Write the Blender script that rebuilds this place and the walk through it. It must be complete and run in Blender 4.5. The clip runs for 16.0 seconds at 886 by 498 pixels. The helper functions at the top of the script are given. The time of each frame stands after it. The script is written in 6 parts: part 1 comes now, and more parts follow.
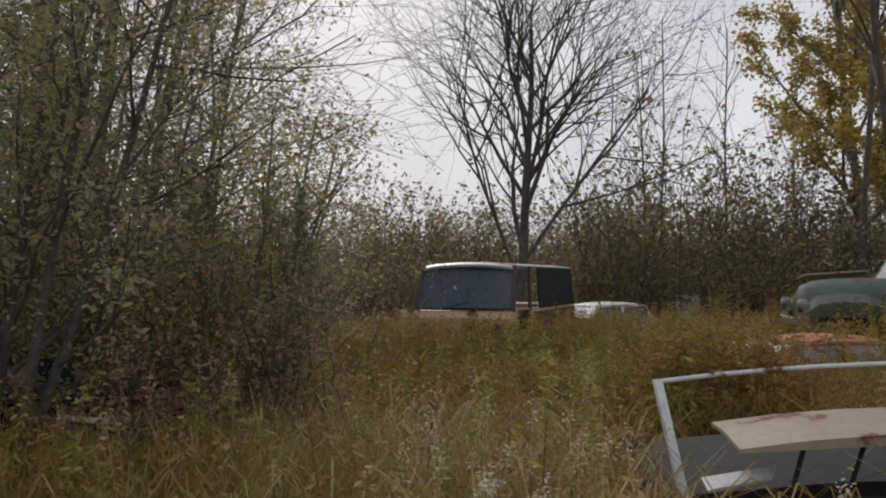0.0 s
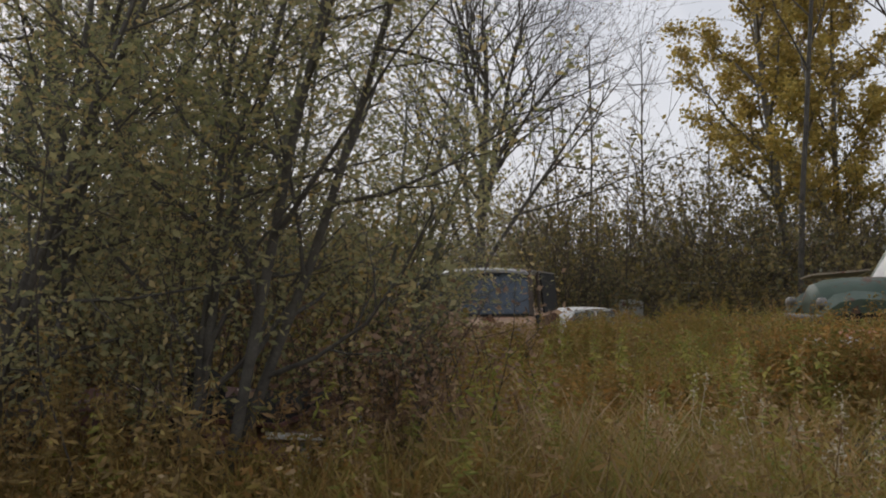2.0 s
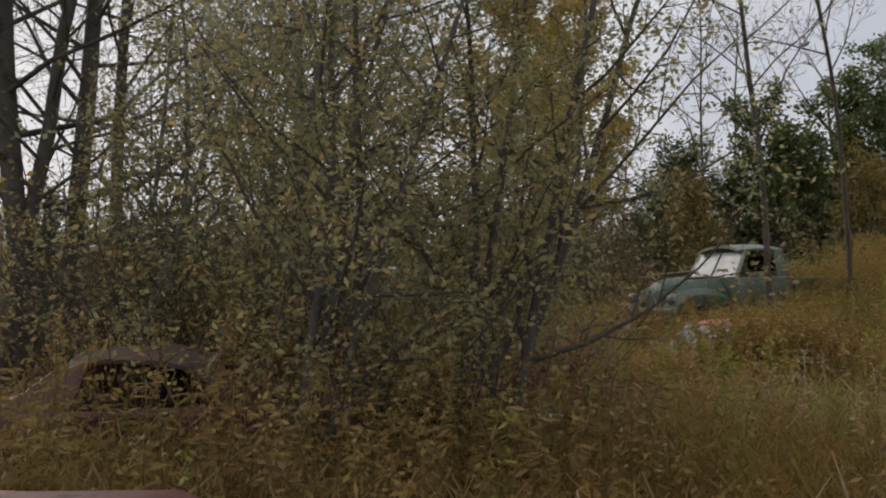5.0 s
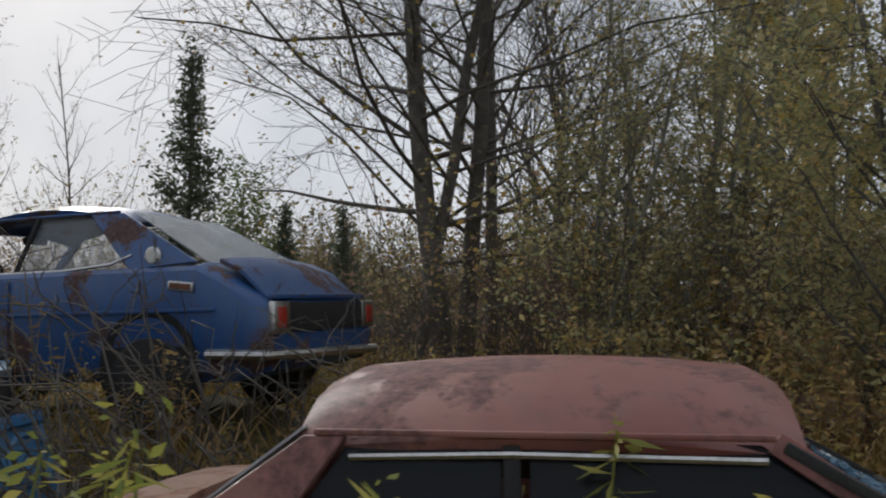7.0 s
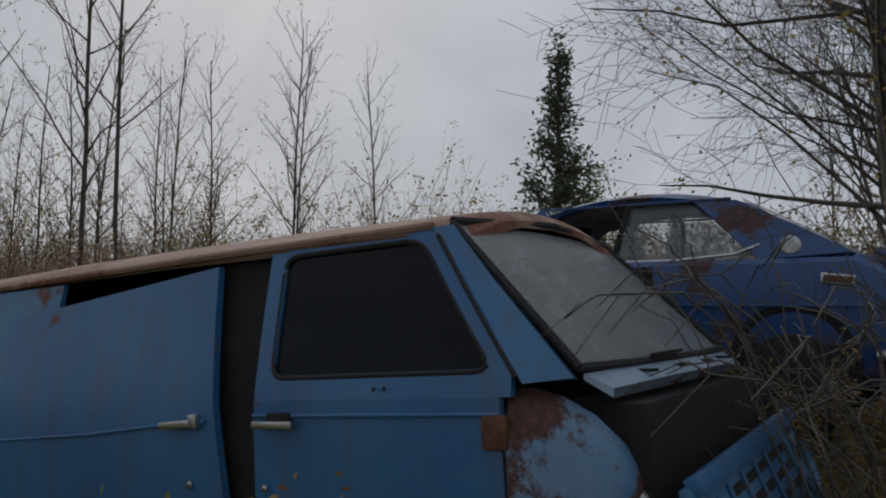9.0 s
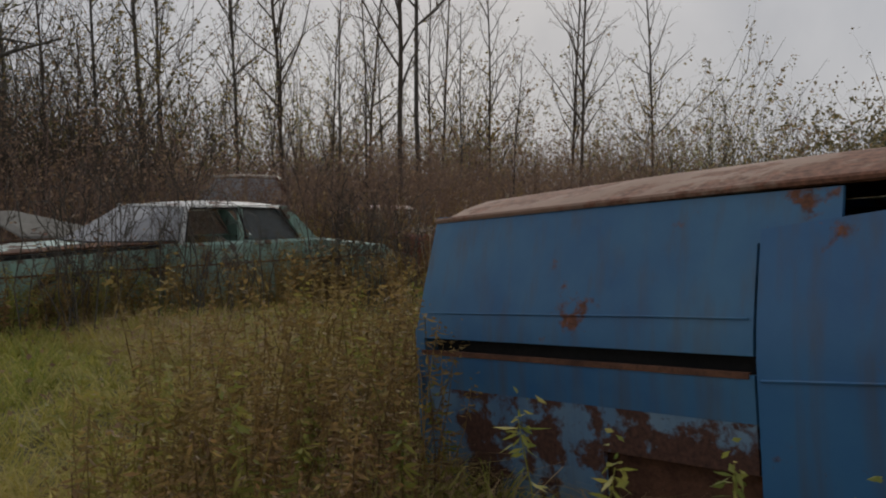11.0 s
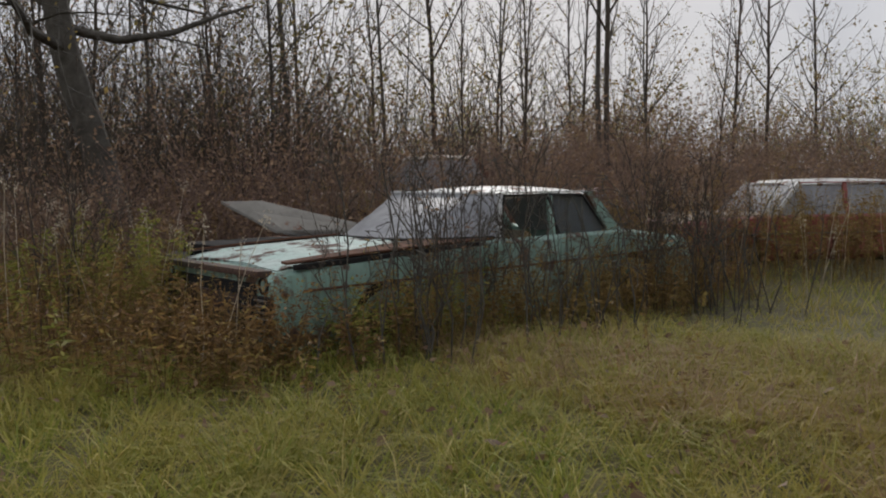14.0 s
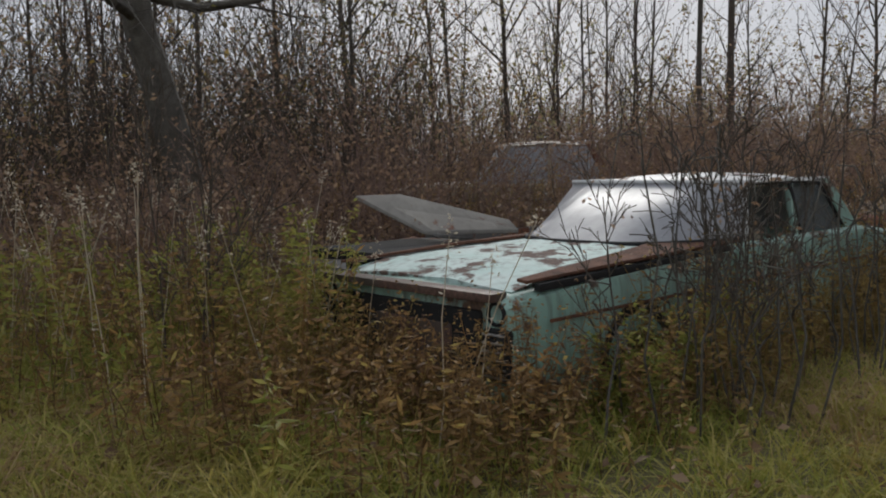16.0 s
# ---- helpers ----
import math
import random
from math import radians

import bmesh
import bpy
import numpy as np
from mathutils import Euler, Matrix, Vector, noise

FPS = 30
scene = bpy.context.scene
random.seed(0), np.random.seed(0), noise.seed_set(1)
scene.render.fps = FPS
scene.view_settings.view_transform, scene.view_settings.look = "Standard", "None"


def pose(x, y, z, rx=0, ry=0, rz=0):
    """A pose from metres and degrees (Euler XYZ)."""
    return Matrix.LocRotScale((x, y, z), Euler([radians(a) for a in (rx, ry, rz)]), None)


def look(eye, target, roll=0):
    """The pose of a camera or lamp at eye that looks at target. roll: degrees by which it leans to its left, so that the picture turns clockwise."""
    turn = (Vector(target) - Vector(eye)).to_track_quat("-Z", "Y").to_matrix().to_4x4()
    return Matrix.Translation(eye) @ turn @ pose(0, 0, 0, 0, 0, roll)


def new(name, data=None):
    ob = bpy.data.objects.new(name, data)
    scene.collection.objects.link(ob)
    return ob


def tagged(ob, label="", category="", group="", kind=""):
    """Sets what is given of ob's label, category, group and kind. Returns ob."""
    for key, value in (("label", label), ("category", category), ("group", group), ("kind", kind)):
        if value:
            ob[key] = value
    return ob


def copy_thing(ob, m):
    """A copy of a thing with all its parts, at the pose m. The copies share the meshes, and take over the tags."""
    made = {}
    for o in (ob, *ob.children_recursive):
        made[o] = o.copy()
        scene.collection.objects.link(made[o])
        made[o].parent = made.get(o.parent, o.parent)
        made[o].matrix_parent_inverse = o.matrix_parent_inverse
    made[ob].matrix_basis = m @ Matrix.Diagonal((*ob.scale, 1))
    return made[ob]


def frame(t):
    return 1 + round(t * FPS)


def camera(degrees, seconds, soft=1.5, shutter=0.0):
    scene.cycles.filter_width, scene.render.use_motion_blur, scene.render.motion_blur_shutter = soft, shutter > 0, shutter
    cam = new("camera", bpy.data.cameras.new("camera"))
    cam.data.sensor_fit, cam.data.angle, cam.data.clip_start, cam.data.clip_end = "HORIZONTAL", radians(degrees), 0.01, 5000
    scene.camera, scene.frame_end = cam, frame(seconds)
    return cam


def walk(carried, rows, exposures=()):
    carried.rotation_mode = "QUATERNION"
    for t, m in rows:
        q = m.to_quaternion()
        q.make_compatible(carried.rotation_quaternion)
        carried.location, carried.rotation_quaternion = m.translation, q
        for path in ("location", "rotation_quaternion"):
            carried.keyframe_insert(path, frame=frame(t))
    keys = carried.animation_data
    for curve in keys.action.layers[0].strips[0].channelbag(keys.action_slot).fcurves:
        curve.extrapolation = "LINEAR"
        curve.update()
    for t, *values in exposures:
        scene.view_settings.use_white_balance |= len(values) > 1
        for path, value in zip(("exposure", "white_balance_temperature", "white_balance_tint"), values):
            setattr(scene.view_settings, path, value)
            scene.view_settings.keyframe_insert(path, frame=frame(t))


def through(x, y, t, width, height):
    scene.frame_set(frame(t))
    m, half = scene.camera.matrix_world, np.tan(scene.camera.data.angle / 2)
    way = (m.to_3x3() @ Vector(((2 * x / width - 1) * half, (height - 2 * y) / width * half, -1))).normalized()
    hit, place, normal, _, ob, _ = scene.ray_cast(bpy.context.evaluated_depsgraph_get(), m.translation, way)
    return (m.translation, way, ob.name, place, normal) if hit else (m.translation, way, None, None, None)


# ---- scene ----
cam = camera(55.1, 16.0, 2.0, 0.1)
PATH = [
    (0.0, pose(0.938, 1.771, 1.550, 91.96, 0.20, 2.00)),
    (0.5, pose(0.290, 1.810, 1.531, 91.83, 0.29, 0.15)),
    (1.0, pose(-0.336, 1.908, 1.490, 91.67, 0.32, -2.79)),
    (1.5, pose(-0.964, 2.035, 1.483, 92.13, 1.03, -5.85)),
    (2.0, pose(-1.586, 2.186, 1.480, 92.67, 1.18, -7.04)),
    (2.5, pose(-2.209, 2.338, 1.499, 92.75, 1.41, -11.06)),
    (3.0, pose(-2.890, 2.419, 1.486, 92.79, 2.50, -20.18)),
    (3.2, pose(-3.157, 2.453, 1.479, 92.76, 2.39, -20.56)),
    (5.3, pose(-5.875, 2.896, 1.518, 92.38, 1.27, -31.97)),
    (5.5, pose(-6.126, 2.958, 1.509, 92.55, 1.35, -33.38)),
    (6.0, pose(-6.716, 3.166, 1.478, 92.90, 2.00, -32.08)),
    (6.5, pose(-7.321, 3.354, 1.552, 92.60, 1.35, -27.15)),
    (7.0, pose(-7.974, 3.550, 1.555, 93.44, 0.75, -17.58)),
    (7.5, pose(-8.571, 3.705, 1.548, 93.54, -0.11, -11.97)),
    (8.0, pose(-9.157, 3.895, 1.558, 93.60, -0.63, -6.45)),
    (8.5, pose(-9.728, 4.128, 1.510, 93.65, -1.10, -3.55)),
    (9.0, pose(-10.341, 4.349, 1.484, 93.60, -1.14, -2.17)),
    (9.5, pose(-10.992, 4.527, 1.520, 93.44, -1.15, -0.71)),
    (10.0, pose(-11.565, 4.770, 1.524, 89.76, -1.23, 3.82)),
    (10.2, pose(-11.807, 4.857, 1.492, 87.40, -1.07, 6.06)),
    (12.3, pose(-14.370, 5.595, 1.485, 85.78, -0.07, 15.64)),
    (12.5, pose(-14.603, 5.686, 1.496, 85.55, -0.26, 15.67)),
    (13.0, pose(-15.169, 5.874, 1.509, 85.35, -0.08, 15.94)),
    (13.5, pose(-15.750, 6.087, 1.506, 85.27, 0.25, 16.14)),
    (14.0, pose(-16.310, 6.405, 1.492, 85.10, 0.35, 16.27)),
    (14.5, pose(-16.904, 6.673, 1.476, 85.13, 0.78, 17.36)),
    (15.0, pose(-17.460, 6.996, 1.459, 85.01, 1.04, 17.72)),
    (15.5, pose(-17.918, 7.407, 1.478, 84.85, 1.16, 17.92)),
    (16.0, pose(-18.420, 7.831, 1.450, 84.61, 0.97, 17.19)),
]
EXPOSURES = ((0.0, 0.36, 6450, 10), (3.0, 0.46, 6500, 10), (5.5, 0.40, 6650, 10), (6.5, 0.30, 6500, 9), (7.0, 0.30, 6250, 8), (8.0, 0.26, 6050, 8), (9.0, -0.32, 6100, 8), (10.0, -0.48, 6300, 8),
             (12.3, 0.24, 6700, 11), (14.0, 0.16, 6450, 10), (15.0, 0.14, 6250, 9), (16.0, 0.14, 6250, 9))
walk(cam, PATH, EXPOSURES)

# ---- light: a pale overcast sky with a weak, wide sun behind the cloud ----
SUN_TURN, SUN_HEIGHT = 12.0, 30.0
world = bpy.data.worlds.new("overcast_sky")
scene.world = world
world.use_nodes = True
wn = world.node_tree
sky = wn.nodes.new("ShaderNodeTexSky")
sky.sky_type = "NISHITA"
sky.sun_disc = False
sky.sun_elevation = radians(SUN_HEIGHT)
sky.sun_rotation = radians(-SUN_TURN)
sky.dust_density = 4.0
cloud = wn.nodes.new("ShaderNodeTexNoise")
cloud.inputs["Scale"].default_value = 3.5
cloud.inputs["Detail"].default_value = 7.0
cloud.inputs["Distortion"].default_value = 0.6
ramp = wn.nodes.new("ShaderNodeValToRGB")
ramp.color_ramp.elements[0].position, ramp.color_ramp.elements[0].color = 0.32, (3.7, 3.9, 4.4, 1)
ramp.color_ramp.elements[1].position, ramp.color_ramp.elements[1].color = 0.68, (5.6, 5.65, 5.95, 1)
blend = wn.nodes.new("ShaderNodeMix")
blend.data_type = "RGBA"
blend.inputs["Factor"].default_value = 0.94
wn.links.new(cloud.outputs["Fac"], ramp.inputs[0])
wn.links.new(sky.outputs[0], blend.inputs["A"])
wn.links.new(ramp.outputs[0], blend.inputs["B"])
wn.links.new(blend.outputs["Result"], wn.nodes["Background"].inputs[0])
wn.nodes["Background"].inputs[1].default_value = 0.105
sun = new("sun", bpy.data.lights.new("sun", "SUN"))
sun.data.energy = 1.35
sun.data.angle = radians(20)
sun.data.color = (1.0, 0.95, 0.88)
ST, SH = radians(SUN_TURN), radians(SUN_HEIGHT)
sun.matrix_world = look((0, 0, 30), (30 * math.sin(ST) * math.cos(SH), -30 * math.cos(ST) * math.cos(SH), 30 - 30 * math.sin(SH)))


# ---- materials ----
def base_material(name, rough=0.7, metal=0.0):
    m = bpy.data.materials.new(name)
    m.use_nodes = True
    n = m.node_tree.nodes["Principled BSDF"]
    n.inputs["Roughness"].default_value = rough
    n.inputs["Metallic"].default_value = metal
    return m, m.node_tree, n


def noise_node(nt, scale, detail=6.0, coord="Object", rough=0.6):
    tc = nt.nodes.new("ShaderNodeTexCoord")
    n = nt.nodes.new("ShaderNodeTexNoise")
    n.inputs["Scale"].default_value = scale
    n.inputs["Detail"].default_value = detail
    n.inputs["Roughness"].default_value = rough
    nt.links.new(tc.outputs[coord], n.inputs["Vector"])
    return n.outputs["Fac"]


def ramp_node(nt, source, stops):
    r = nt.nodes.new("ShaderNodeValToRGB")
    els = r.color_ramp.elements
    while len(els) < len(stops):
        els.new(0.5)
    for e, (p, c) in zip(els, stops):
        e.position = p
        e.color = (*c, 1) if len(c) == 3 else (c[0], c[0], c[0], 1)
    nt.links.new(source, r.inputs[0])
    return r.outputs[0]


def mix_node(nt, fac, a, b):
    m = nt.nodes.new("ShaderNodeMix")
    m.data_type = "RGBA"
    if isinstance(fac, float):
        m.inputs["Factor"].default_value = fac
    else:
        nt.links.new(fac, m.inputs["Factor"])
    for key, v in (("A", a), ("B", b)):
        if isinstance(v, tuple):
            m.inputs[key].default_value = (*v, 1)
        else:
            nt.links.new(v, m.inputs[key])
    return m.outputs["Result"]


def bump_node(nt, bsdf, height, strength, dist=0.01):
    b = nt.nodes.new("ShaderNodeBump")
    b.inputs["Strength"].default_value = strength
    b.inputs["Distance"].default_value = dist
    nt.links.new(height, b.inputs["Height"])
    nt.links.new(b.outputs[0], bsdf.inputs["Normal"])


def speckled(name, dark, light, scale=6.0, rough=0.85, bump=0.4, metal=0.0, dist=0.01):
    """Plain weathered stuff: two colours mottled at two scales."""
    m, nt, n = base_material(name, rough, metal)
    a = ramp_node(nt, noise_node(nt, scale), [(0.3, dark), (0.7, light)])
    fine = noise_node(nt, scale * 9, 3.0)
    c = mix_node(nt, ramp_node(nt, fine, [(0.45, (0.0,)), (0.75, (0.6,))]), a, tuple(0.6 * v for v in dark))
    nt.links.new(c, n.inputs["Base Color"])
    if bump:
        bump_node(nt, n, fine, bump, dist)
    return m


def paint(name, colour, worn, rust_share=0.2, rough=0.42, rust=(0.13, 0.05, 0.025), streak=0.35, scale=2.2, coat=0.15):
    """Old car paint: faded in patches, streaked with dirt, with rust breaking through."""
    m, nt, n = base_material(name, rough)
    fade = ramp_node(nt, noise_node(nt, scale * 0.7, 5.0), [(0.35, colour), (0.72, worn)])
    tc = nt.nodes.new("ShaderNodeTexCoord")
    mp = nt.nodes.new("ShaderNodeMapping")
    mp.inputs["Scale"].default_value = (9, 9, 0.7)
    nt.links.new(tc.outputs["Object"], mp.inputs["Vector"])
    run = nt.nodes.new("ShaderNodeTexNoise")
    run.inputs["Scale"].default_value = 1.6
    run.inputs["Detail"].default_value = 6
    nt.links.new(mp.outputs[0], run.inputs["Vector"])
    grime = ramp_node(nt, run.outputs["Fac"], [(0.48, (0.0,)), (0.8, (streak,))])
    dirty = mix_node(nt, grime, fade, (0.09, 0.075, 0.055))
    patch = noise_node(nt, scale, 9.0, rough=0.68)
    edge = 0.5 + 0.24 * (0.5 - rust_share)
    mask = ramp_node(nt, patch, [(edge, (0.0,)), (edge + 0.05, (1.0,))])
    grain = noise_node(nt, scale * 14, 5.0)
    rusty = ramp_node(nt, grain, [(0.3, tuple(0.5 * v for v in rust)), (0.7, tuple(min(1, 1.7 * v) for v in rust))])
    nt.links.new(mix_node(nt, mask, dirty, rusty), n.inputs["Base Color"])
    r = nt.nodes.new("ShaderNodeMapRange")
    r.inputs["To Min"].default_value, r.inputs["To Max"].default_value = rough, 0.9
    nt.links.new(mask, r.inputs["Value"])
    nt.links.new(r.outputs[0], n.inputs["Roughness"])
    n.inputs["Coat Weight"].default_value = coat
    n.inputs["Coat Roughness"].default_value = 0.3
    bump_node(nt, n, grain, 0.12, 0.006)
    return m


def dusty_glass(name, tint, alpha, rough=0.18, gloss=0.5):
    """Weathered window glass: dust film over a glossy pane."""
    m, nt, n = base_material(name, rough)
    film = noise_node(nt, 5.0, 6.0)
    nt.links.new(ramp_node(nt, film, [(0.3, tuple(0.75 * v for v in tint)), (0.75, tint)]), n.inputs["Base Color"])
    r = nt.nodes.new("ShaderNodeMapRange")
    r.inputs["To Min"].default_value, r.inputs["To Max"].default_value = max(0.05, alpha - 0.15), min(1, alpha + 0.15)
    nt.links.new(film, r.inputs["Value"])
    nt.links.new(r.outputs[0], n.inputs["Alpha"])
    n.inputs["IOR"].default_value = 1.5
    n.inputs["Specular IOR Level"].default_value = gloss
    return m


def leafy(name, stops, rough=0.6, through=0.42, gain=1.5, area=None):
    """Leaves and blades: each one its own shade, with a little light passing through."""
    m, nt, n = base_material(name, rough)
    stops = [(at, tuple(min(0.75, gain * v) for v in c)) for at, c in stops]
    g = nt.nodes.new("ShaderNodeNewGeometry")
    own = ramp_node(nt, g.outputs["Random Per Island"], stops)
    zone = noise_node(nt, 0.55, 4.0)
    c = mix_node(nt, ramp_node(nt, zone, [(0.38, (0.0,)), (0.64, (0.6,))]), own, area or tuple(0.75 * v for v in stops[-1][1]))
    nt.links.new(c, n.inputs["Base Color"])
    n.inputs["Specular IOR Level"].default_value = 0.25
    t = nt.nodes.new("ShaderNodeBsdfTranslucent")
    nt.links.new(c, t.inputs[0])
    s = nt.nodes.new("ShaderNodeMixShader")
    s.inputs[0].default_value = through
    nt.links.new(n.outputs[0], s.inputs[1])
    nt.links.new(t.outputs[0], s.inputs[2])
    nt.links.new(s.outputs[0], nt.nodes["Material Output"].inputs[0])
    return m


M_SOIL = speckled("soil_and_litter", (0.07, 0.06, 0.025), (0.19, 0.16, 0.07), 1.3, 0.95, 0.8, dist=0.03)
M_BARK = speckled("grey_brown_bark", (0.06, 0.052, 0.042), (0.15, 0.135, 0.11), 7.0, 0.9, 0.8)
M_TWIG = speckled("dark_twig_bark", (0.055, 0.043, 0.032), (0.13, 0.103, 0.078), 5.0, 0.9, 0.0)
M_PALE_BARK = speckled("pale_poplar_bark", (0.10, 0.09, 0.07), (0.24, 0.22, 0.18), 4.0, 0.85, 0.3)
M_RED_TWIG = speckled("reddish_brush_stems", (0.15, 0.095, 0.075), (0.33, 0.22, 0.17), 3.0, 0.9, 0.0)
M_WILLOW = leafy("willow_leaves", [(0.0, (0.06, 0.066, 0.03)), (0.45, (0.11, 0.108, 0.05)), (0.8, (0.16, 0.135, 0.06)), (1.0, (0.21, 0.145, 0.06))], gain=3.0, through=0.6, area=(0.38, 0.34, 0.21))
M_YELLOW = leafy("yellow_autumn_leaves", [(0.0, (0.14, 0.12, 0.03)), (0.5, (0.31, 0.24, 0.06)), (1.0, (0.40, 0.28, 0.08))], gain=1.7, area=(0.42, 0.32, 0.11))
M_DARKLEAF = leafy("dark_green_leaves", [(0.0, (0.02, 0.035, 0.015)), (0.6, (0.05, 0.07, 0.028)), (1.0, (0.10, 0.11, 0.03))], gain=2.2)
M_OLIVE = leafy("olive_undergrowth_leaves", [(0.0, (0.045, 0.05, 0.018)), (0.5, (0.11, 0.095, 0.03)), (1.0, (0.20, 0.13, 0.04))], gain=2.3)
M_RUSSET = leafy("russet_brush_leaves", [(0.0, (0.06, 0.036, 0.025)), (0.5, (0.13, 0.083, 0.056)), (1.0, (0.20, 0.135, 0.085))], gain=2.2)
M_WILLOW_BARK = speckled("grey_green_willow_bark", (0.13, 0.13, 0.10), (0.24, 0.23, 0.18), 5.0, 0.9, 0.0)
M_WOODLEAF = leafy("dull_wood_leaves", [(0.0, (0.035, 0.04, 0.022)), (0.5, (0.075, 0.07, 0.04)), (0.85, (0.12, 0.09, 0.05)), (1.0, (0.17, 0.13, 0.04))], gain=2.2)
M_GROVE = leafy("yellowing_grove_leaves", [(0.0, (0.05, 0.055, 0.03)), (0.5, (0.11, 0.10, 0.05)), (0.8, (0.20, 0.17, 0.06)), (1.0, (0.24, 0.14, 0.06))], gain=2.0)
M_CEDAR = leafy("cedar_foliage", [(0.0, (0.035, 0.05, 0.03)), (1.0, (0.10, 0.115, 0.07))], 0.7, 0.3)
M_GOLD = leafy("golden_dry_grass", [(0.0, (0.10, 0.105, 0.025)), (0.3, (0.18, 0.16, 0.035)), (0.55, (0.25, 0.145, 0.045)), (0.85, (0.15, 0.165, 0.04)), (1.0, (0.31, 0.22, 0.09))], gain=1.5, area=(0.36, 0.19, 0.06))
M_STRAW = leafy("pale_straw_grass", [(0.0, (0.20, 0.13, 0.06)), (0.5, (0.28, 0.18, 0.09)), (1.0, (0.37, 0.27, 0.15))], gain=1.5)
M_LAWN = leafy("yellowing_green_grass", [(0.0, (0.10, 0.14, 0.02)), (0.4, (0.19, 0.21, 0.035)), (0.75, (0.28, 0.26, 0.06)), (1.0, (0.38, 0.31, 0.12))], gain=1.65, area=(0.50, 0.36, 0.11))
M_FIELDWEED = leafy("rust_and_olive_field_weeds", [(0.0, (0.10, 0.10, 0.025)), (0.35, (0.17, 0.15, 0.04)), (0.6, (0.22, 0.12, 0.035)), (0.85, (0.30, 0.17, 0.05)), (1.0, (0.32, 0.26, 0.10))], gain=1.5, area=(0.34, 0.17, 0.06))
M_BROWNWEED = leafy("brown_dead_weeds", [(0.0, (0.06, 0.035, 0.02)), (0.5, (0.13, 0.075, 0.035)), (0.85, (0.20, 0.12, 0.045)), (1.0, (0.24, 0.19, 0.06))], gain=1.9)
M_GREENWEED = leafy("yellow_green_goldenrod", [(0.0, (0.10, 0.13, 0.03)), (0.6, (0.20, 0.20, 0.045)), (1.0, (0.30, 0.26, 0.07))])
M_FLUFF = leafy("faded_seed_fluff", [(0.0, (0.30, 0.25, 0.18)), (1.0, (0.5, 0.44, 0.34))])

M_VAN_BLUE = paint("faded_blue_van_paint", (0.026, 0.115, 0.255), (0.065, 0.19, 0.32), 0.04, 0.45, streak=0.55)
M_VAN_DOOR = paint("blue_door_paint", (0.022, 0.105, 0.255), (0.042, 0.155, 0.31), 0.03, 0.4, streak=0.55)
M_COWL = paint("pale_blue_grey_cowl_paint", (0.22, 0.32, 0.42), (0.34, 0.42, 0.50), 0.25, 0.35, (0.12, 0.06, 0.04))
M_ROOF_RUST = paint("rusted_beige_roof_paint", (0.24, 0.135, 0.09), (0.33, 0.22, 0.165), 0.5, 0.88, (0.17, 0.075, 0.045), coat=0.0)
M_FENDER_RUST = paint("rust_eaten_blue_paint", (0.06, 0.16, 0.31), (0.20, 0.30, 0.38), 0.56, 0.5, (0.07, 0.03, 0.02), scale=3.0)
M_COUPE = paint("deep_blue_coupe_paint", (0.010, 0.048, 0.16), (0.018, 0.075, 0.21), 0.36, 0.33, (0.06, 0.03, 0.025))
M_RED = paint("faded_maroon_paint", (0.17, 0.046, 0.035), (0.28, 0.12, 0.09), 0.48, 0.5, (0.13, 0.06, 0.05))
M_MAROON = paint("dark_maroon_paint", (0.095, 0.026, 0.022), (0.16, 0.06, 0.05), 0.4, 0.55, (0.08, 0.04, 0.035))
M_MINT = paint("pale_mint_green_paint", (0.26, 0.42, 0.34), (0.36, 0.49, 0.42), 0.34, 0.6, (0.12, 0.075, 0.05), 0.85)
M_MINT_HOOD = paint("peeling_mint_hood_paint", (0.43, 0.58, 0.53), (0.57, 0.65, 0.61), 0.46, 0.75, (0.10, 0.06, 0.045), 0.5, 3.0, 0.0)
M_TRUCK = paint("dull_green_truck_paint", (0.05, 0.085, 0.057), (0.11, 0.145, 0.105), 0.3, 0.5, (0.12, 0.07, 0.045))
M_TRUCK_TOP = paint("weathered_green_roof_paint", (0.15, 0.19, 0.14), (0.26, 0.29, 0.22), 0.2, 0.6, (0.14, 0.10, 0.07))
M_BEIGE = paint("faded_peach_paint", (0.52, 0.31, 0.19), (0.60, 0.42, 0.29), 0.18, 0.55)
M_GREYROOF = paint("weathered_grey_roof", (0.30, 0.30, 0.30), (0.42, 0.42, 0.42), 0.2, 0.5)
M_WHITE = paint("chalky_white_paint", (0.55, 0.55, 0.53), (0.66, 0.66, 0.64), 0.30, 0.6)
M_TAN = paint("chalky_tan_paint", (0.28, 0.22, 0.15), (0.38, 0.31, 0.22), 0.25, 0.7)
M_ORANGE = paint("orange_red_paint", (0.42, 0.12, 0.05), (0.50, 0.22, 0.12), 0.25, 0.6)
M_BRIGHTRED = paint("faded_red_wagon_paint", (0.30, 0.05, 0.042), (0.36, 0.12, 0.10), 0.4, 0.5)
M_DARKWRECK = paint("dark_rusted_steel", (0.06, 0.045, 0.035), (0.10, 0.07, 0.05), 0.6, 0.8, (0.09, 0.05, 0.035))
M_GREYHOOD = paint("chalky_grey_hood_paint", (0.11, 0.105, 0.095), (0.18, 0.17, 0.16), 0.35, 0.9, coat=0.0)
M_HOODTAN = paint("chalky_tan_hood_paint", (0.20, 0.185, 0.16), (0.30, 0.28, 0.24), 0.2, 0.85, coat=0.0)
# near-black for real black parts, and painted in as shade in openings
M_DARK = speckled("black_parts_and_shade", (0.008, 0.008, 0.008), (0.022, 0.02, 0.018), 4.0, 0.9, 0.2)
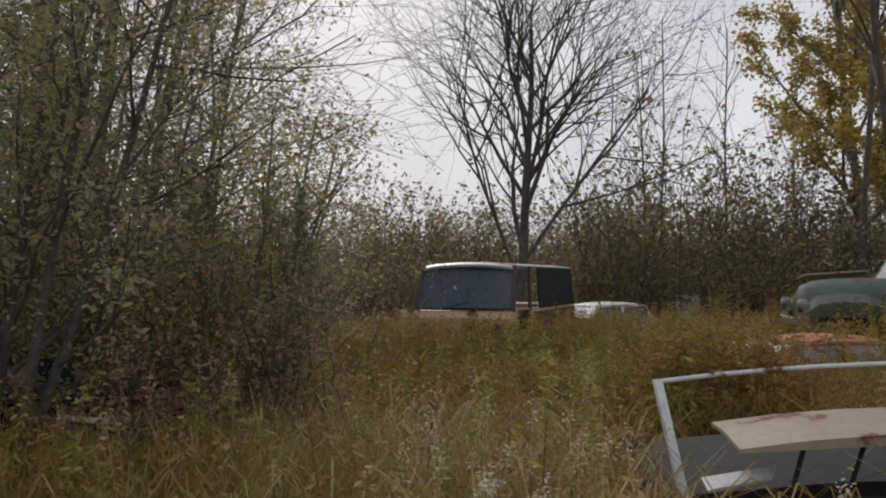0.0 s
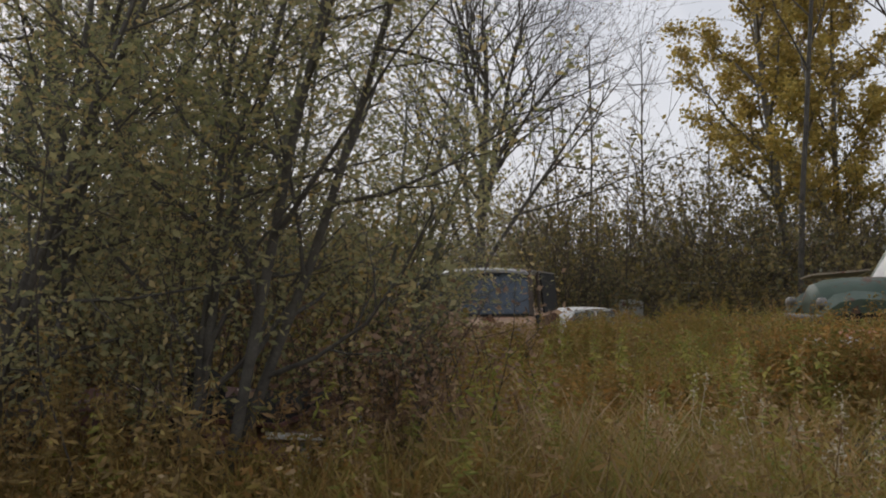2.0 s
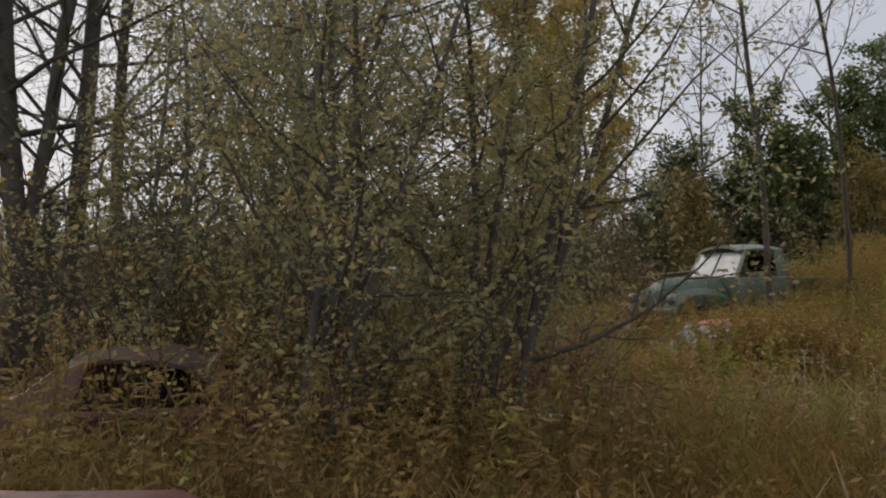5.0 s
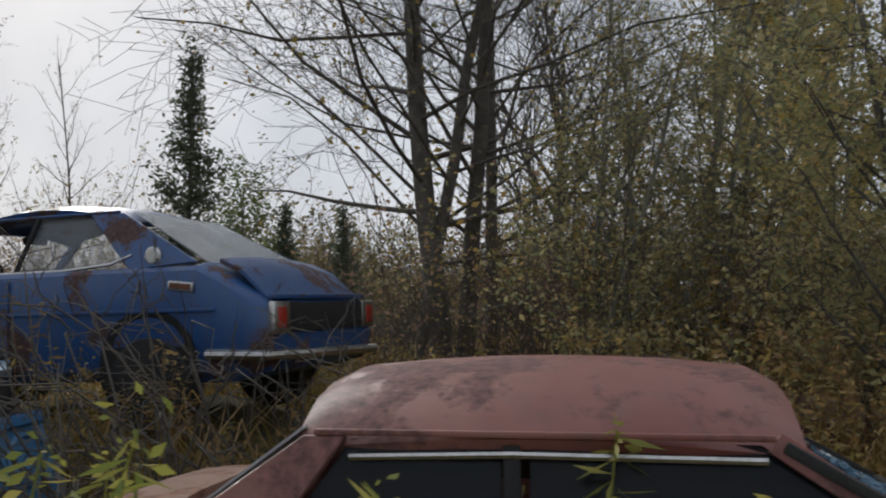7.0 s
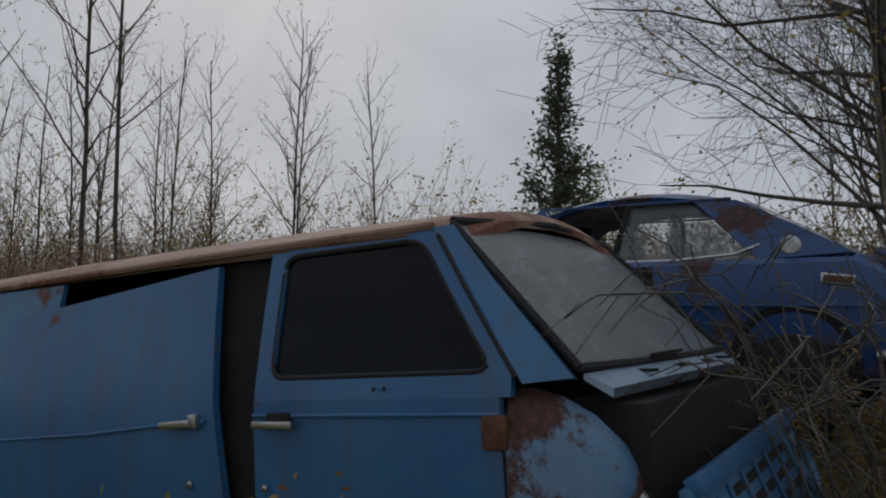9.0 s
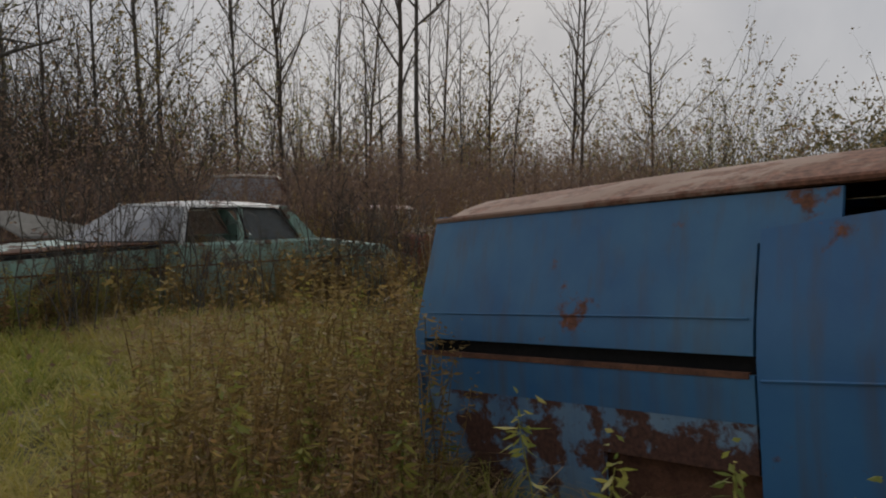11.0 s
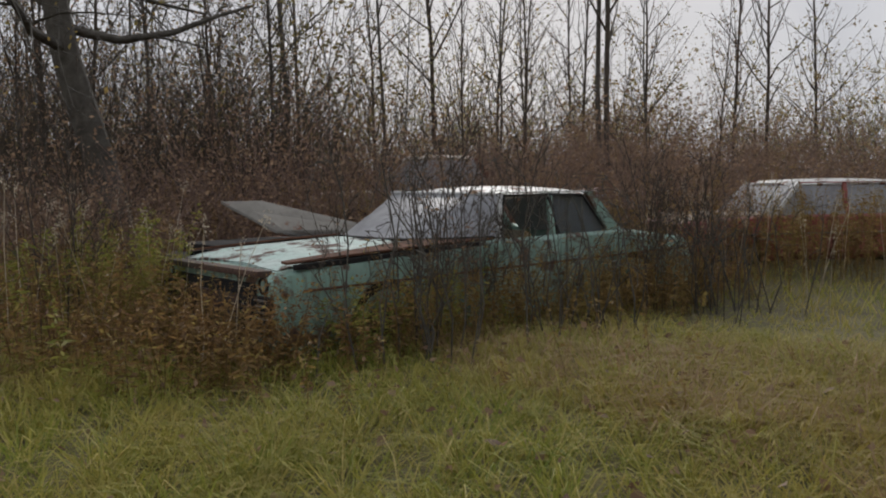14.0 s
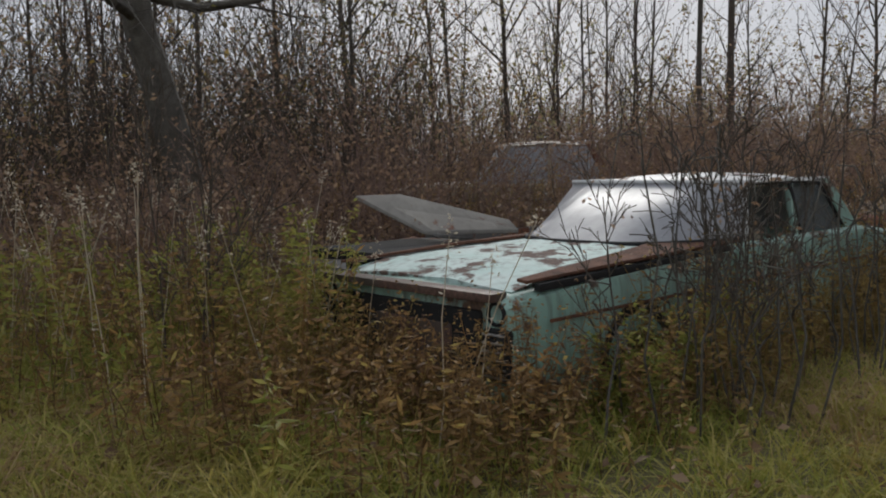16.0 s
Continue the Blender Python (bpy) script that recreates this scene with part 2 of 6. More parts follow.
M_RUBBER = speckled("cracked_black_rubber", (0.012, 0.012, 0.012), (0.03, 0.028, 0.026), 8.0, 0.8, 0.4)
M_CHROME = speckled("pitted_chrome", (0.45, 0.44, 0.42), (0.62, 0.61, 0.60), 9.0, 0.28, 0.2, 1.0)
M_SEAT = speckled("faded_tan_vinyl", (0.26, 0.22, 0.15), (0.38, 0.33, 0.24), 3.0, 0.7, 0.3)
M_STEEL = speckled("bare_grey_steel", (0.16, 0.15, 0.14), (0.30, 0.29, 0.27), 6.0, 0.55, 0.3, 0.6)
M_RUST = speckled("flaking_rust", (0.07, 0.03, 0.018), (0.20, 0.09, 0.05), 6.0, 0.95, 0.7)
M_GLASS = dusty_glass("dusty_windscreen_glass", (0.42, 0.44, 0.44), 0.55)
M_BLUESCREEN = dusty_glass("dim_blue_grey_glass", (0.10, 0.13, 0.17), 0.8, 0.15)
M_FOGGED = dusty_glass("fogged_white_glass", (0.46, 0.46, 0.47), 0.82, 0.38, 0.3)
M_DARKGLASS = dusty_glass("dark_window_glass", (0.012, 0.014, 0.016), 0.85, 0.12, 0.15)
M_THINGLASS = dusty_glass("streaked_side_glass", (0.25, 0.27, 0.28), 0.3)
M_BLUEGLASS = dusty_glass("shattered_blue_glass", (0.11, 0.21, 0.30), 0.75, 0.3)
M_LAMPRED = speckled("red_lamp_plastic", (0.25, 0.015, 0.012), (0.40, 0.03, 0.02), 9.0, 0.3, 0.1)
M_WHITEBITS = speckled("dirty_white_plastic", (0.45, 0.44, 0.40), (0.65, 0.64, 0.60), 5.0, 0.6, 0.2)


# ---- mesh tools ----
def finish(name, bm, material, smooth=35.0):
    bmesh.ops.recalc_face_normals(bm, faces=bm.faces)
    me = bpy.data.meshes.new(name)
    bm.to_mesh(me)
    bm.free()
    me.materials.append(material)
    if smooth:
        me.polygons.foreach_set("use_smooth", [True] * len(me.polygons))
        me.set_sharp_from_angle(angle=radians(smooth))
    return me


def part(name, bm, material, parent, label=""):
    ob = new(name, finish(name, bm, material))
    ob.parent = parent
    if label:
        ob["label"] = label
    return ob


def thing(name, m, label, category, group=""):
    ob = new(name)
    ob.empty_display_size = 0.3
    ob.matrix_world = m
    return tagged(ob, label, category, group)


def box_bm(cx, cy, cz, sx, sy, sz, bevel=0.01, turn=None):
    bm = bmesh.new()
    bmesh.ops.create_cube(bm, size=1)
    bmesh.ops.scale(bm, vec=(sx, sy, sz), verts=bm.verts)
    if bevel:
        bmesh.ops.bevel(bm, geom=bm.edges[:], offset=min(bevel, 0.45 * min(sx, sy, sz)), segments=2, affect="EDGES", profile=0.6)
    if turn is not None:
        bmesh.ops.transform(bm, matrix=turn, verts=bm.verts)
    bmesh.ops.translate(bm, vec=(cx, cy, cz), verts=bm.verts)
    return bm


def bar_bm(p, q, wide, deep, up=(0, 0, 1), bevel=0.006):
    """A bevelled bar from p to q; wide across, deep along up."""
    p, q = Vector(p), Vector(q)
    d = (q - p).normalized()
    side = d.cross(Vector(up)).normalized()
    top = side.cross(d)
    bm = box_bm(0, 0, 0, (q - p).length, wide, deep, bevel)
    m = Matrix((d, side, top)).transposed().to_4x4()
    m.translation = (p + q) / 2
    bmesh.ops.transform(bm, matrix=m, verts=bm.verts)
    return bm


def slab_bm(pts, thick, push=None):
    """A flat panel: the polygon pts given a thickness along its normal (or along push)."""
    bm = bmesh.new()
    a = [Vector(p) for p in pts]
    n = Vector(push) if push is not None else (a[1] - a[0]).cross(a[2] - a[0]).normalized()
    va = [bm.verts.new(p + n * thick / 2) for p in a]
    vb = [bm.verts.new(p - n * thick / 2) for p in a]
    bm.faces.new(va)
    bm.faces.new(vb[::-1])
    for i in range(len(a)):
        j = (i + 1) % len(a)
        bm.faces.new((va[i], vb[i], vb[j], va[j]))
    if thick > 0.015:
        bmesh.ops.bevel(bm, geom=bm.edges[:], offset=0.004, segments=1, affect="EDGES")
    return bm


def round_poly(pts, r, n=4):
    """A polygon with rounded corners (points in one plane)."""
    out = []
    for i, p in enumerate(pts):
        p = Vector(p)
        a, b = Vector(pts[i - 1]), Vector(pts[(i + 1) % len(pts)])
        da, db = (a - p), (b - p)
        ra, rb = min(r, da.length * 0.45), min(r, db.length * 0.45)
        pa, pb = p + da.normalized() * ra, p + db.normalized() * rb
        for k in range(n + 1):
            t = k / n
            out.append((1 - t) ** 2 * pa + 2 * t * (1 - t) * p + t * t * pb)
    return out


def loft_bm(rings, closed=True, caps=True):
    bm = bmesh.new()
    rows = [[bm.verts.new(p) for p in r] for r in rings]
    n = len(rows[0])
    for a, b in zip(rows, rows[1:]):
        for i in range(n if closed else n - 1):
            j = (i + 1) % n
            bm.faces.new((a[i], a[j], b[j], b[i]))
    if caps and closed:
        bm.faces.new(rows[0][::-1])
        bm.faces.new(rows[-1])
    return bm


def tube_bm(pts, radius, sides=8):
    pts = [Vector(p) for p in pts]
    rings = []
    for i, p in enumerate(pts):
        d = (pts[min(i + 1, len(pts) - 1)] - pts[max(i - 1, 0)]).normalized()
        a = d.cross(Vector((0.13, 0.21, 1.0))).normalized()
        b = d.cross(a)
        r = radius[i] if isinstance(radius, (list, tuple)) else radius
        rings.append([p + r * (math.cos(k * math.tau / sides) * a + math.sin(k * math.tau / sides) * b) for k in range(sides)])
    return loft_bm(rings)


def disc_bm(c, axis, profile, sides=20):
    """A turned shape about axis ('x' or 'y'): profile of (offset along the axis, radius)."""
    rings = []
    for o, r in profile:
        ring = []
        for k in range(sides):
            u, v = r * math.cos(k * math.tau / sides), r * math.sin(k * math.tau / sides)
            ring.append((c[0] + o, c[1] + u, c[2] + v) if axis == "x" else (c[0] + u, c[1] + o, c[2] + v))
        rings.append(ring)
    return loft_bm(rings)


def bulk(name, verts, faces, material, label, category, group="", smooth=False, kind="stuff"):
    """One mesh out of arrays: verts (n, 3), faces (m, 3 or 4)."""
    ob = new(name, bulk_mesh(name, verts, faces, material, smooth))
    return tagged(ob, label, category, group, kind)


def bulk_mesh(name, verts, faces, material, smooth=False):
    me = bpy.data.meshes.new(name)
    k = faces.shape[1]
    me.vertices.add(len(verts))
    me.vertices.foreach_set("co", np.ascontiguousarray(verts, dtype=np.float32).ravel())
    me.loops.add(len(faces) * k)
    me.loops.foreach_set("vertex_index", np.ascontiguousarray(faces, dtype=np.int32).ravel())
    me.polygons.add(len(faces))
    me.polygons.foreach_set("loop_start", np.arange(0, len(faces) * k, k, dtype=np.int32))
    me.polygons.foreach_set("loop_total", np.full(len(faces), k, dtype=np.int32))
    if smooth:
        me.polygons.foreach_set("use_smooth", np.ones(len(faces), dtype=bool))
    me.update(calc_edges=True)
    me.materials.append(material)
    return me


# ---- ground ----
MOUNDS = ((-8.5, 10.55, 2.3, 0.80), (9.5, 16.5, 6.0, 0.45), (12.0, 13.6, 3.6, 0.9), (-4.6, 8.4, 2.2, 0.12), (-16.0, 30.0, 9.0, 0.35))


def ground_height(x, y):
    """Height of the ground; works on numbers and on arrays."""
    x, y = np.asarray(x, float), np.asarray(y, float)
    z = 0.035 * np.sin(1.3 * x + 0.4 * y) + 0.03 * np.sin(0.9 * y - 0.5 * x + 1.0) + 0.012 * np.sin(3.1 * x + 2.3 * y)
    for mx, my, r, h in MOUNDS:
        z = z + h * np.exp(-(((x - mx) ** 2 + (y - my) ** 2) / (r * r)) ** 1.5)
    return z


def gh(x, y):
    return float(ground_height(x, y))


def build_ground():
    near = np.arange(-48, 44.1, 0.6)
    xs = np.concatenate([[-2500, -1200, -600, -300, -160, -100, -70], near - 2, [60, 90, 150, 300, 600, 1200, 2500]])
    near = np.arange(-12, 60.1, 0.6)
    ys = np.concatenate([[-2500, -1200, -600, -300, -150, -80, -40, -20], near, [75, 100, 160, 300, 600, 1200, 2500]])
    gx, gy = np.meshgrid(xs, ys)
    v = np.stack([gx, gy, ground_height(gx, gy)], -1).reshape(-1, 3)
    nx, ny = len(xs), len(ys)
    i = (np.arange(ny - 1)[:, None] * nx + np.arange(nx - 1)[None, :]).ravel()
    f = np.stack([i, i + 1, i + nx + 1, i + nx], -1)
    bulk("ground", v, f, M_SOIL, "brown soil under dead grass and leaf litter", "ground", smooth=True, kind="structure")


build_ground()

# line walked, kept clear of tall growth
TRAIL = np.array([(1.6, 1.7), (-2.9, 2.4), (-6.1, 3.0), (-8.6, 3.7), (-11.8, 4.85), (-14.6, 5.7), (-16.9, 6.7), (-18.8, 8.2)])


def trail_distance(x, y):
    p = np.stack([x, y], -1)
    best = np.full(len(p), 1e9)
    for a, b in zip(TRAIL, TRAIL[1:]):
        t = np.clip(((p - a) @ (b - a)) / ((b - a) @ (b - a)), 0, 1)
        best = np.minimum(best, np.linalg.norm(p - a - t[:, None] * (b - a), axis=1))
    return best


# footprints of the wrecks: centre, heading, half length, half width
PRINTS = ((-10.84, 8.78, -34, 2.95, 1.05), (-8.6, 10.55, 144, 2.2, 0.85), (-6.6, 6.0, -28, 2.1, 0.78), (-3.61, 9.15, -19, 2.1, 0.85),
          (-18.81, 15.2, -120, 2.85, 0.95), (1.48, 18.34, -110, 2.3, 1.0), (8.4, 14.9, 170, 2.2, 0.9), (-20.2, 16.3, -120, 2.3, 0.9), (2.85, 7.1, -93, 1.9, 0.92))


def clear_of_prints(x, y, margin=0.0):
    ok = np.ones(len(x), bool)
    for cx, cy, a, hl, hw in PRINTS:
        c, s = math.cos(radians(a)), math.sin(radians(a))
        u, v = (x - cx) * c + (y - cy) * s, -(x - cx) * s + (y - cy) * c
        ok &= ~((np.abs(u) < hl + margin) & (np.abs(v) < hw + margin))
    return ok


# ---- grass, weeds and leaves as arrays ----
def blades(rng, x, y, height, width, lean, droop=0.5, lift=None, short=False):
    """Bent tapering blades, 5 triangles each (3 when short), rooted at x, y."""
    n = len(x)
    a = rng.uniform(0, math.tau, n)
    d = np.stack([np.cos(a), np.sin(a), np.zeros(n)], -1)
    b = rng.uniform(0, math.tau, n)
    s = np.stack([np.cos(b), np.sin(b), np.zeros(n)], -1) * (width / 2)[:, None]
    root = np.stack([x, y, ground_height(x, y) - 0.02 + (0 if lift is None else lift)], -1)
    up = np.array([0, 0, 1.0])
    h, l = height[:, None], (lean * height)[:, None]
    if short:
        mid = root + up * h * 0.6 + d * l * 0.42
        tip = root + up * h * (1 - 0.25 * droop) + d * l * 1.25
        v = np.stack([root - s, root + s, mid - s * 0.7, mid + s * 0.7, tip], 1).reshape(-1, 3)
        return v, ((np.arange(n)[:, None] * 5)[:, :, None] + np.array([[0, 1, 3], [0, 3, 2], [2, 3, 4]])[None]).reshape(-1, 3)
    mid = root + up * h * 0.5 + d * l * 0.3
    high = root + up * h * 0.85 + d * l * 0.75
    tip = root + up * h * (1 - 0.25 * droop) + d * l * 1.25
    v = np.stack([root - s, root + s, mid - s * 0.8, mid + s * 0.8, high - s * 0.45, high + s * 0.45, tip], 1).reshape(-1, 3)
    i = np.arange(n)[:, None] * 7
    tri = np.array([[0, 1, 3], [0, 3, 2], [2, 3, 5], [2, 5, 4], [4, 5, 6]])
    return v, (i[:, :, None] + tri[None]).reshape(-1, 3)


def leaves(rng, p, size, flat=0.6, stretch=2.2):
    """Small folded leaves, 2 triangles each, at points p."""
    n = len(p)
    d = rng.normal(size=(n, 3))
    d[:, 2] = d[:, 2] * flat - 0.25
    d /= np.linalg.norm(d, axis=1)[:, None]
    s = np.cross(d, rng.normal(size=(n, 3)))
    s /= np.linalg.norm(s, axis=1)[:, None] + 1e-9
    nrm = np.cross(d, s)
    L = (size * rng.uniform(0.6, 1.3, n))[:, None]
    w = L / stretch
    v = np.stack([p, p + d * L * 0.5 + s * w * 0.5 + nrm * w * 0.15, p + d * L, p + d * L * 0.5 - s * w * 0.5 + nrm * w * 0.15], 1).reshape(-1, 3)
    i = np.arange(n)[:, None] * 4
    tri = np.array([[0, 1, 2], [0, 2, 3]])
    return v, (i[:, :, None] + tri[None]).reshape(-1, 3)


def join(*pieces):
    v, f, o = [], [], 0
    for a, b in pieces:
        v.append(a)
        f.append(b + o)
        o += len(a)
    return np.concatenate(v), np.concatenate(f)


def strands(paths, radii, sides=3):
    """Tubes along many paths of equal point count: paths (n, k, 3), radii (n, k)."""
    n, k, _ = paths.shape
    d = np.gradient(paths, axis=1)
    d /= np.linalg.norm(d, axis=2, keepdims=True) + 1e-9
    a = np.cross(d, np.array([0.31, 0.17, 0.93]))
    a /= np.linalg.norm(a, axis=2, keepdims=True) + 1e-9
    b = np.cross(d, a)
    ang = np.arange(sides) * math.tau / sides
    ring = paths[:, :, None, :] + radii[:, :, None, None] * (np.cos(ang)[None, None, :, None] * a[:, :, None, :] + np.sin(ang)[None, None, :, None] * b[:, :, None, :])
    v = ring.reshape(-1, 3)
    base = (np.arange(n)[:, None, None] * k + np.arange(k - 1)[None, :, None]) * sides
    s = np.arange(sides)[None, None, :]
    t = (s + 1) % sides
    q = np.stack([base + s, base + t, base + t + sides, base + s + sides], -1).reshape(-1, 4)
    return v, np.concatenate([q[:, [0, 1, 2]], q[:, [0, 2, 3]]])


# ---- trees ----
def skeleton_of(rng, height, radius, first, counts, spread, rise, wander, shrink=0.55, taper=0.35, crook=0.0, limb=0.62):
    """Branches of one tree, by level: lists of (path (k, 3), radii (k))."""
    levels = [[] for _ in range(len(counts) + 1)]

    def grow(p, d, length, r, level):
        k = (9, 5, 4, 3, 3)[level]
        pts, rad = [p], [r]
        step = length / (k - 1)
        end = taper if level == 0 else 0.25
        for i in range(1, k):
            d = d + rng.normal(size=3) * wander * (0.35 if level == 0 else 1.0)
            d[2] += rise[level]
            d = d / np.linalg.norm(d)
            p = p + d * step
            pts.append(p)
            rad.append(r * (1 - (1 - end) * i / (k - 1)))
        pts, rad = np.array(pts), np.array(rad)
        levels[level].append((pts, rad))
        if level >= len(counts):
            return
        n = max(1, int(round(counts[level] * rng.uniform(0.75, 1.25))))
        turn = rng.uniform(0, math.tau)
        for j in range(n):
            f = first + (1 - first) * (j + rng.uniform(0.2, 0.8)) / n if level == 0 else 0.25 + 0.75 * (j + 0.5) / n
            q = f * (k - 1)
            i = min(int(q), k - 2)
            at = pts[i] + (pts[i + 1] - pts[i]) * (q - i)
            rr = rad[i] + (rad[i + 1] - rad[i]) * (q - i)
            dd = pts[i + 1] - pts[i]
            dd = dd / np.linalg.norm(dd)
            turn += 2.4 + rng.uniform(-0.5, 0.5)
            ref = np.array([1.0, 0, 0]) if abs(dd[2]) > 0.7 else np.array([0, 0, 1.0])
            u = np.cross(dd, ref)
            u /= np.linalg.norm(u)
            w = np.cross(dd, u)
            out = math.cos(turn) * u + math.sin(turn) * w
            ang = radians(spread[level] * rng.uniform(0.7, 1.3))
            nd = dd * math.cos(ang) + out * math.sin(ang)
            nl = length * shrink * rng.uniform(0.65, 1.2) * (1.15 - 0.6 * f if level == 0 else 1.0)
            grow(at, nd, nl, min(rr * limb, 0.5 * r + 0.002), level + 1)

    grow(np.zeros(3), np.array([crook, 0.4 * crook, 1.0]), height, radius, 0)
    return levels


def tubes_of(levels, sides=(8, 4, 3, 3, 3), least=0.0035):
    pieces = []
    for lv, branches in enumerate(levels):
        if branches:
            pieces.append(strands(np.stack([b[0] for b in branches]), np.maximum(np.stack([b[1] for b in branches]), least), sides[lv]))
    return join(*pieces)


def twig_points(rng, levels, n, from_level=2, scatter=0.06, above=0.0):
    segs = [(b[0][:-1], b[0][1:]) for lv in levels[from_level:] for b in lv]
    a, b = np.concatenate([s[0] for s in segs]), np.concatenate([s[1] for s in segs])
    if above:
        keep = a[:, 2] > above
        a, b = a[keep], b[keep]
    w = np.linalg.norm(b - a, axis=1)
    i = rng.choice(len(a), n, p=w / w.sum())
    return a[i] + (b[i] - a[i]) * rng.uniform(0, 1, n)[:, None] + rng.normal(size=(n, 3)) * scatter


def tree_thing(name, m, label, category, levels, bark, leaf=None, leaf_pts=None, size=0.06, stretch=2.0, group="", rng=None):
    root = thing(name, m, label, category, group)
    t = new("trunk", bulk_mesh("trunk", *tubes_of(levels), bark, True))
    t.parent = root
    if leaf is not None:
        c = new("crown", bulk_mesh("crown", *leaves(rng, leaf_pts, size, stretch=stretch), leaf))
        c.parent = root
    return root


def stand(x, y, turn=0.0, sink=0.03):
    return pose(x, y, gh(x, y) - sink, 0, 0, turn)


RT = np.random.default_rng(11)
# bare slender poplars and young maples, a few dead leaves left on them
BARE = []
for kind_no, (hgt, rad, first, counts, spread, rise, bark, nleaf) in enumerate((
        (12.5, 0.068, 0.28, (24, 4, 2), (38, 38, 35), (0.12, 0.10, 0.06, 0.03), M_TWIG, 300),
        (9.5, 0.05, 0.22, (22, 4, 2), (33, 34, 32), (0.12, 0.14, 0.08, 0.03), M_TWIG, 180),
        (11.0, 0.058, 0.35, (18, 5, 2), (46, 42, 36), (0.10, 0.09, 0.05, 0.02), M_BARK, 700),
        (7.5, 0.045, 0.15, (20, 4, 2), (30, 34, 32), (0.12, 0.15, 0.08, 0.03), M_TWIG, 500),
        (14.0, 0.08, 0.42, (20, 5, 2), (42, 40, 36), (0.12, 0.08, 0.05, 0.02), M_BARK, 250))):
    lv = skeleton_of(RT, hgt, rad, first, counts, spread, rise, 0.11, 0.27)
    BARE.append((lv, bark, twig_points(RT, lv, nleaf, 2), kind_no))

BARE_SPOTS = ((-18.0, 24.2, 0, 1.0), (-20.4, 40.0, 1, 1.25), (-18.6, 28.4, 4, 0.95), (-26.9, 34.2, 3, 1.35), (-24.6, 42.8, 0, 1.1), (-14.3, 32.4, 0, 0.84),
              (-14.9, 38.0, 1, 1.2), (-11.8, 41.0, 0, 0.9), (10.9, 24.0, 4, 1.1), (8.0, 33.0, 2, 1.0), (11.0, 36.0, 0, 0.95), (-27.5, 29.0, 4, 1.1), (-23.5, 30.5, 0, 1.1), (-31.0, 27.0, 2, 1.2), (9.3, 43.0, 1, 1.3), (15.6, 23.0, 0, 0.9))
bare_first = {}


def plant_bare(x, y, no, scale, turn):
    lv, bark, pts, kind_no = BARE[no]
    m = stand(x, y, turn) @ Matrix.Scale(scale, 4)
    if no not in bare_first:
        root = tree_thing("bare_tree", stand(x, y, turn), "slender bare grey-brown tree with a few dead leaves", "tree", lv, bark, M_RUSSET if no != 2 else M_OLIVE, pts, 0.075, 1.7, "bare trees at the wood's edge", RT)
        root.matrix_basis = m
        bare_first[no] = root
    else:
        r = bare_first[no]
        c = copy_thing(r, stand(x, y, turn))
        c.matrix_basis = m


for i, (bx, by, no, sc) in enumerate(BARE_SPOTS):
    plant_bare(bx, by, no, sc, 67.0 * i)
n_bare = 0
while n_bare < 58:
    bear, dist = RT.uniform(-56, 66), 24 + 42 * RT.uniform(0, 1) ** 0.8
    bx, by = -7 + dist * math.sin(radians(bear)), 4 + dist * math.cos(radians(bear))
    if by > 22 and not (-16 < bear < 2 and dist < 48) and not (24 < bear < 33) and RT.uniform() < (1.0 if bear > 33 or bear < -16 else 0.6):
        plant_bare(bx, by, int(RT.integers(0, 5)), RT.uniform(0.6, 1.0) * (0.8 + 0.006 * dist) * (0.72 if -34 < bear < -2 else 1.0), RT.uniform(0, 360))
    n_bare += 1

n_bare = 0
while n_bare < 28:
    bear, dist = RT.uniform(-60, -12), RT.uniform(20, 44)
    bx, by = -10 + dist * math.sin(radians(bear)), 4 + dist * math.cos(radians(bear))
    if not (-24 < bx < -14 and by < 26):
        plant_bare(bx, by, int(RT.integers(0, 5)), RT.uniform(0.55, 0.95), RT.uniform(0, 360))
    n_bare += 1

# broad bare tree behind the peach van
lv = skeleton_of(RT, 8.5, 0.16, 0.14, (13, 9, 5, 2), (36, 38, 38, 34), (0.05, 0.12, 0.06, 0.03, 0.02), 0.12, 0.66, crook=-0.10, limb=0.75)
tree_thing("broad_bare_tree", stand(2.2, 25.6, 40), "broad bare grey tree with many upswept limbs", "tree", lv, M_BARK, M_RUSSET, twig_points(RT, lv, 900, 3), 0.07, 1.7, rng=RT)
# two bare trees before the green truck
for tx, ty, th, tr in ((6.3, 12.6, 9.5, 0.058), (8.8, 13.0, 9.0, 0.05)):
    lv = skeleton_of(RT, th, tr, 0.34, (17, 8, 4, 2), (44, 42, 40, 36), (0.03, 0.10, 0.05, 0.02, 0.01), 0.14, 0.40, limb=0.5)
    tree_thing("young_tree", stand(tx, ty, 30 * tx), "bare dark young tree with a clean trunk", "tree", lv, M_TWIG, M_RUSSET, twig_points(RT, lv, 160, 3), 0.06, 1.7, "bare young trees", RT)
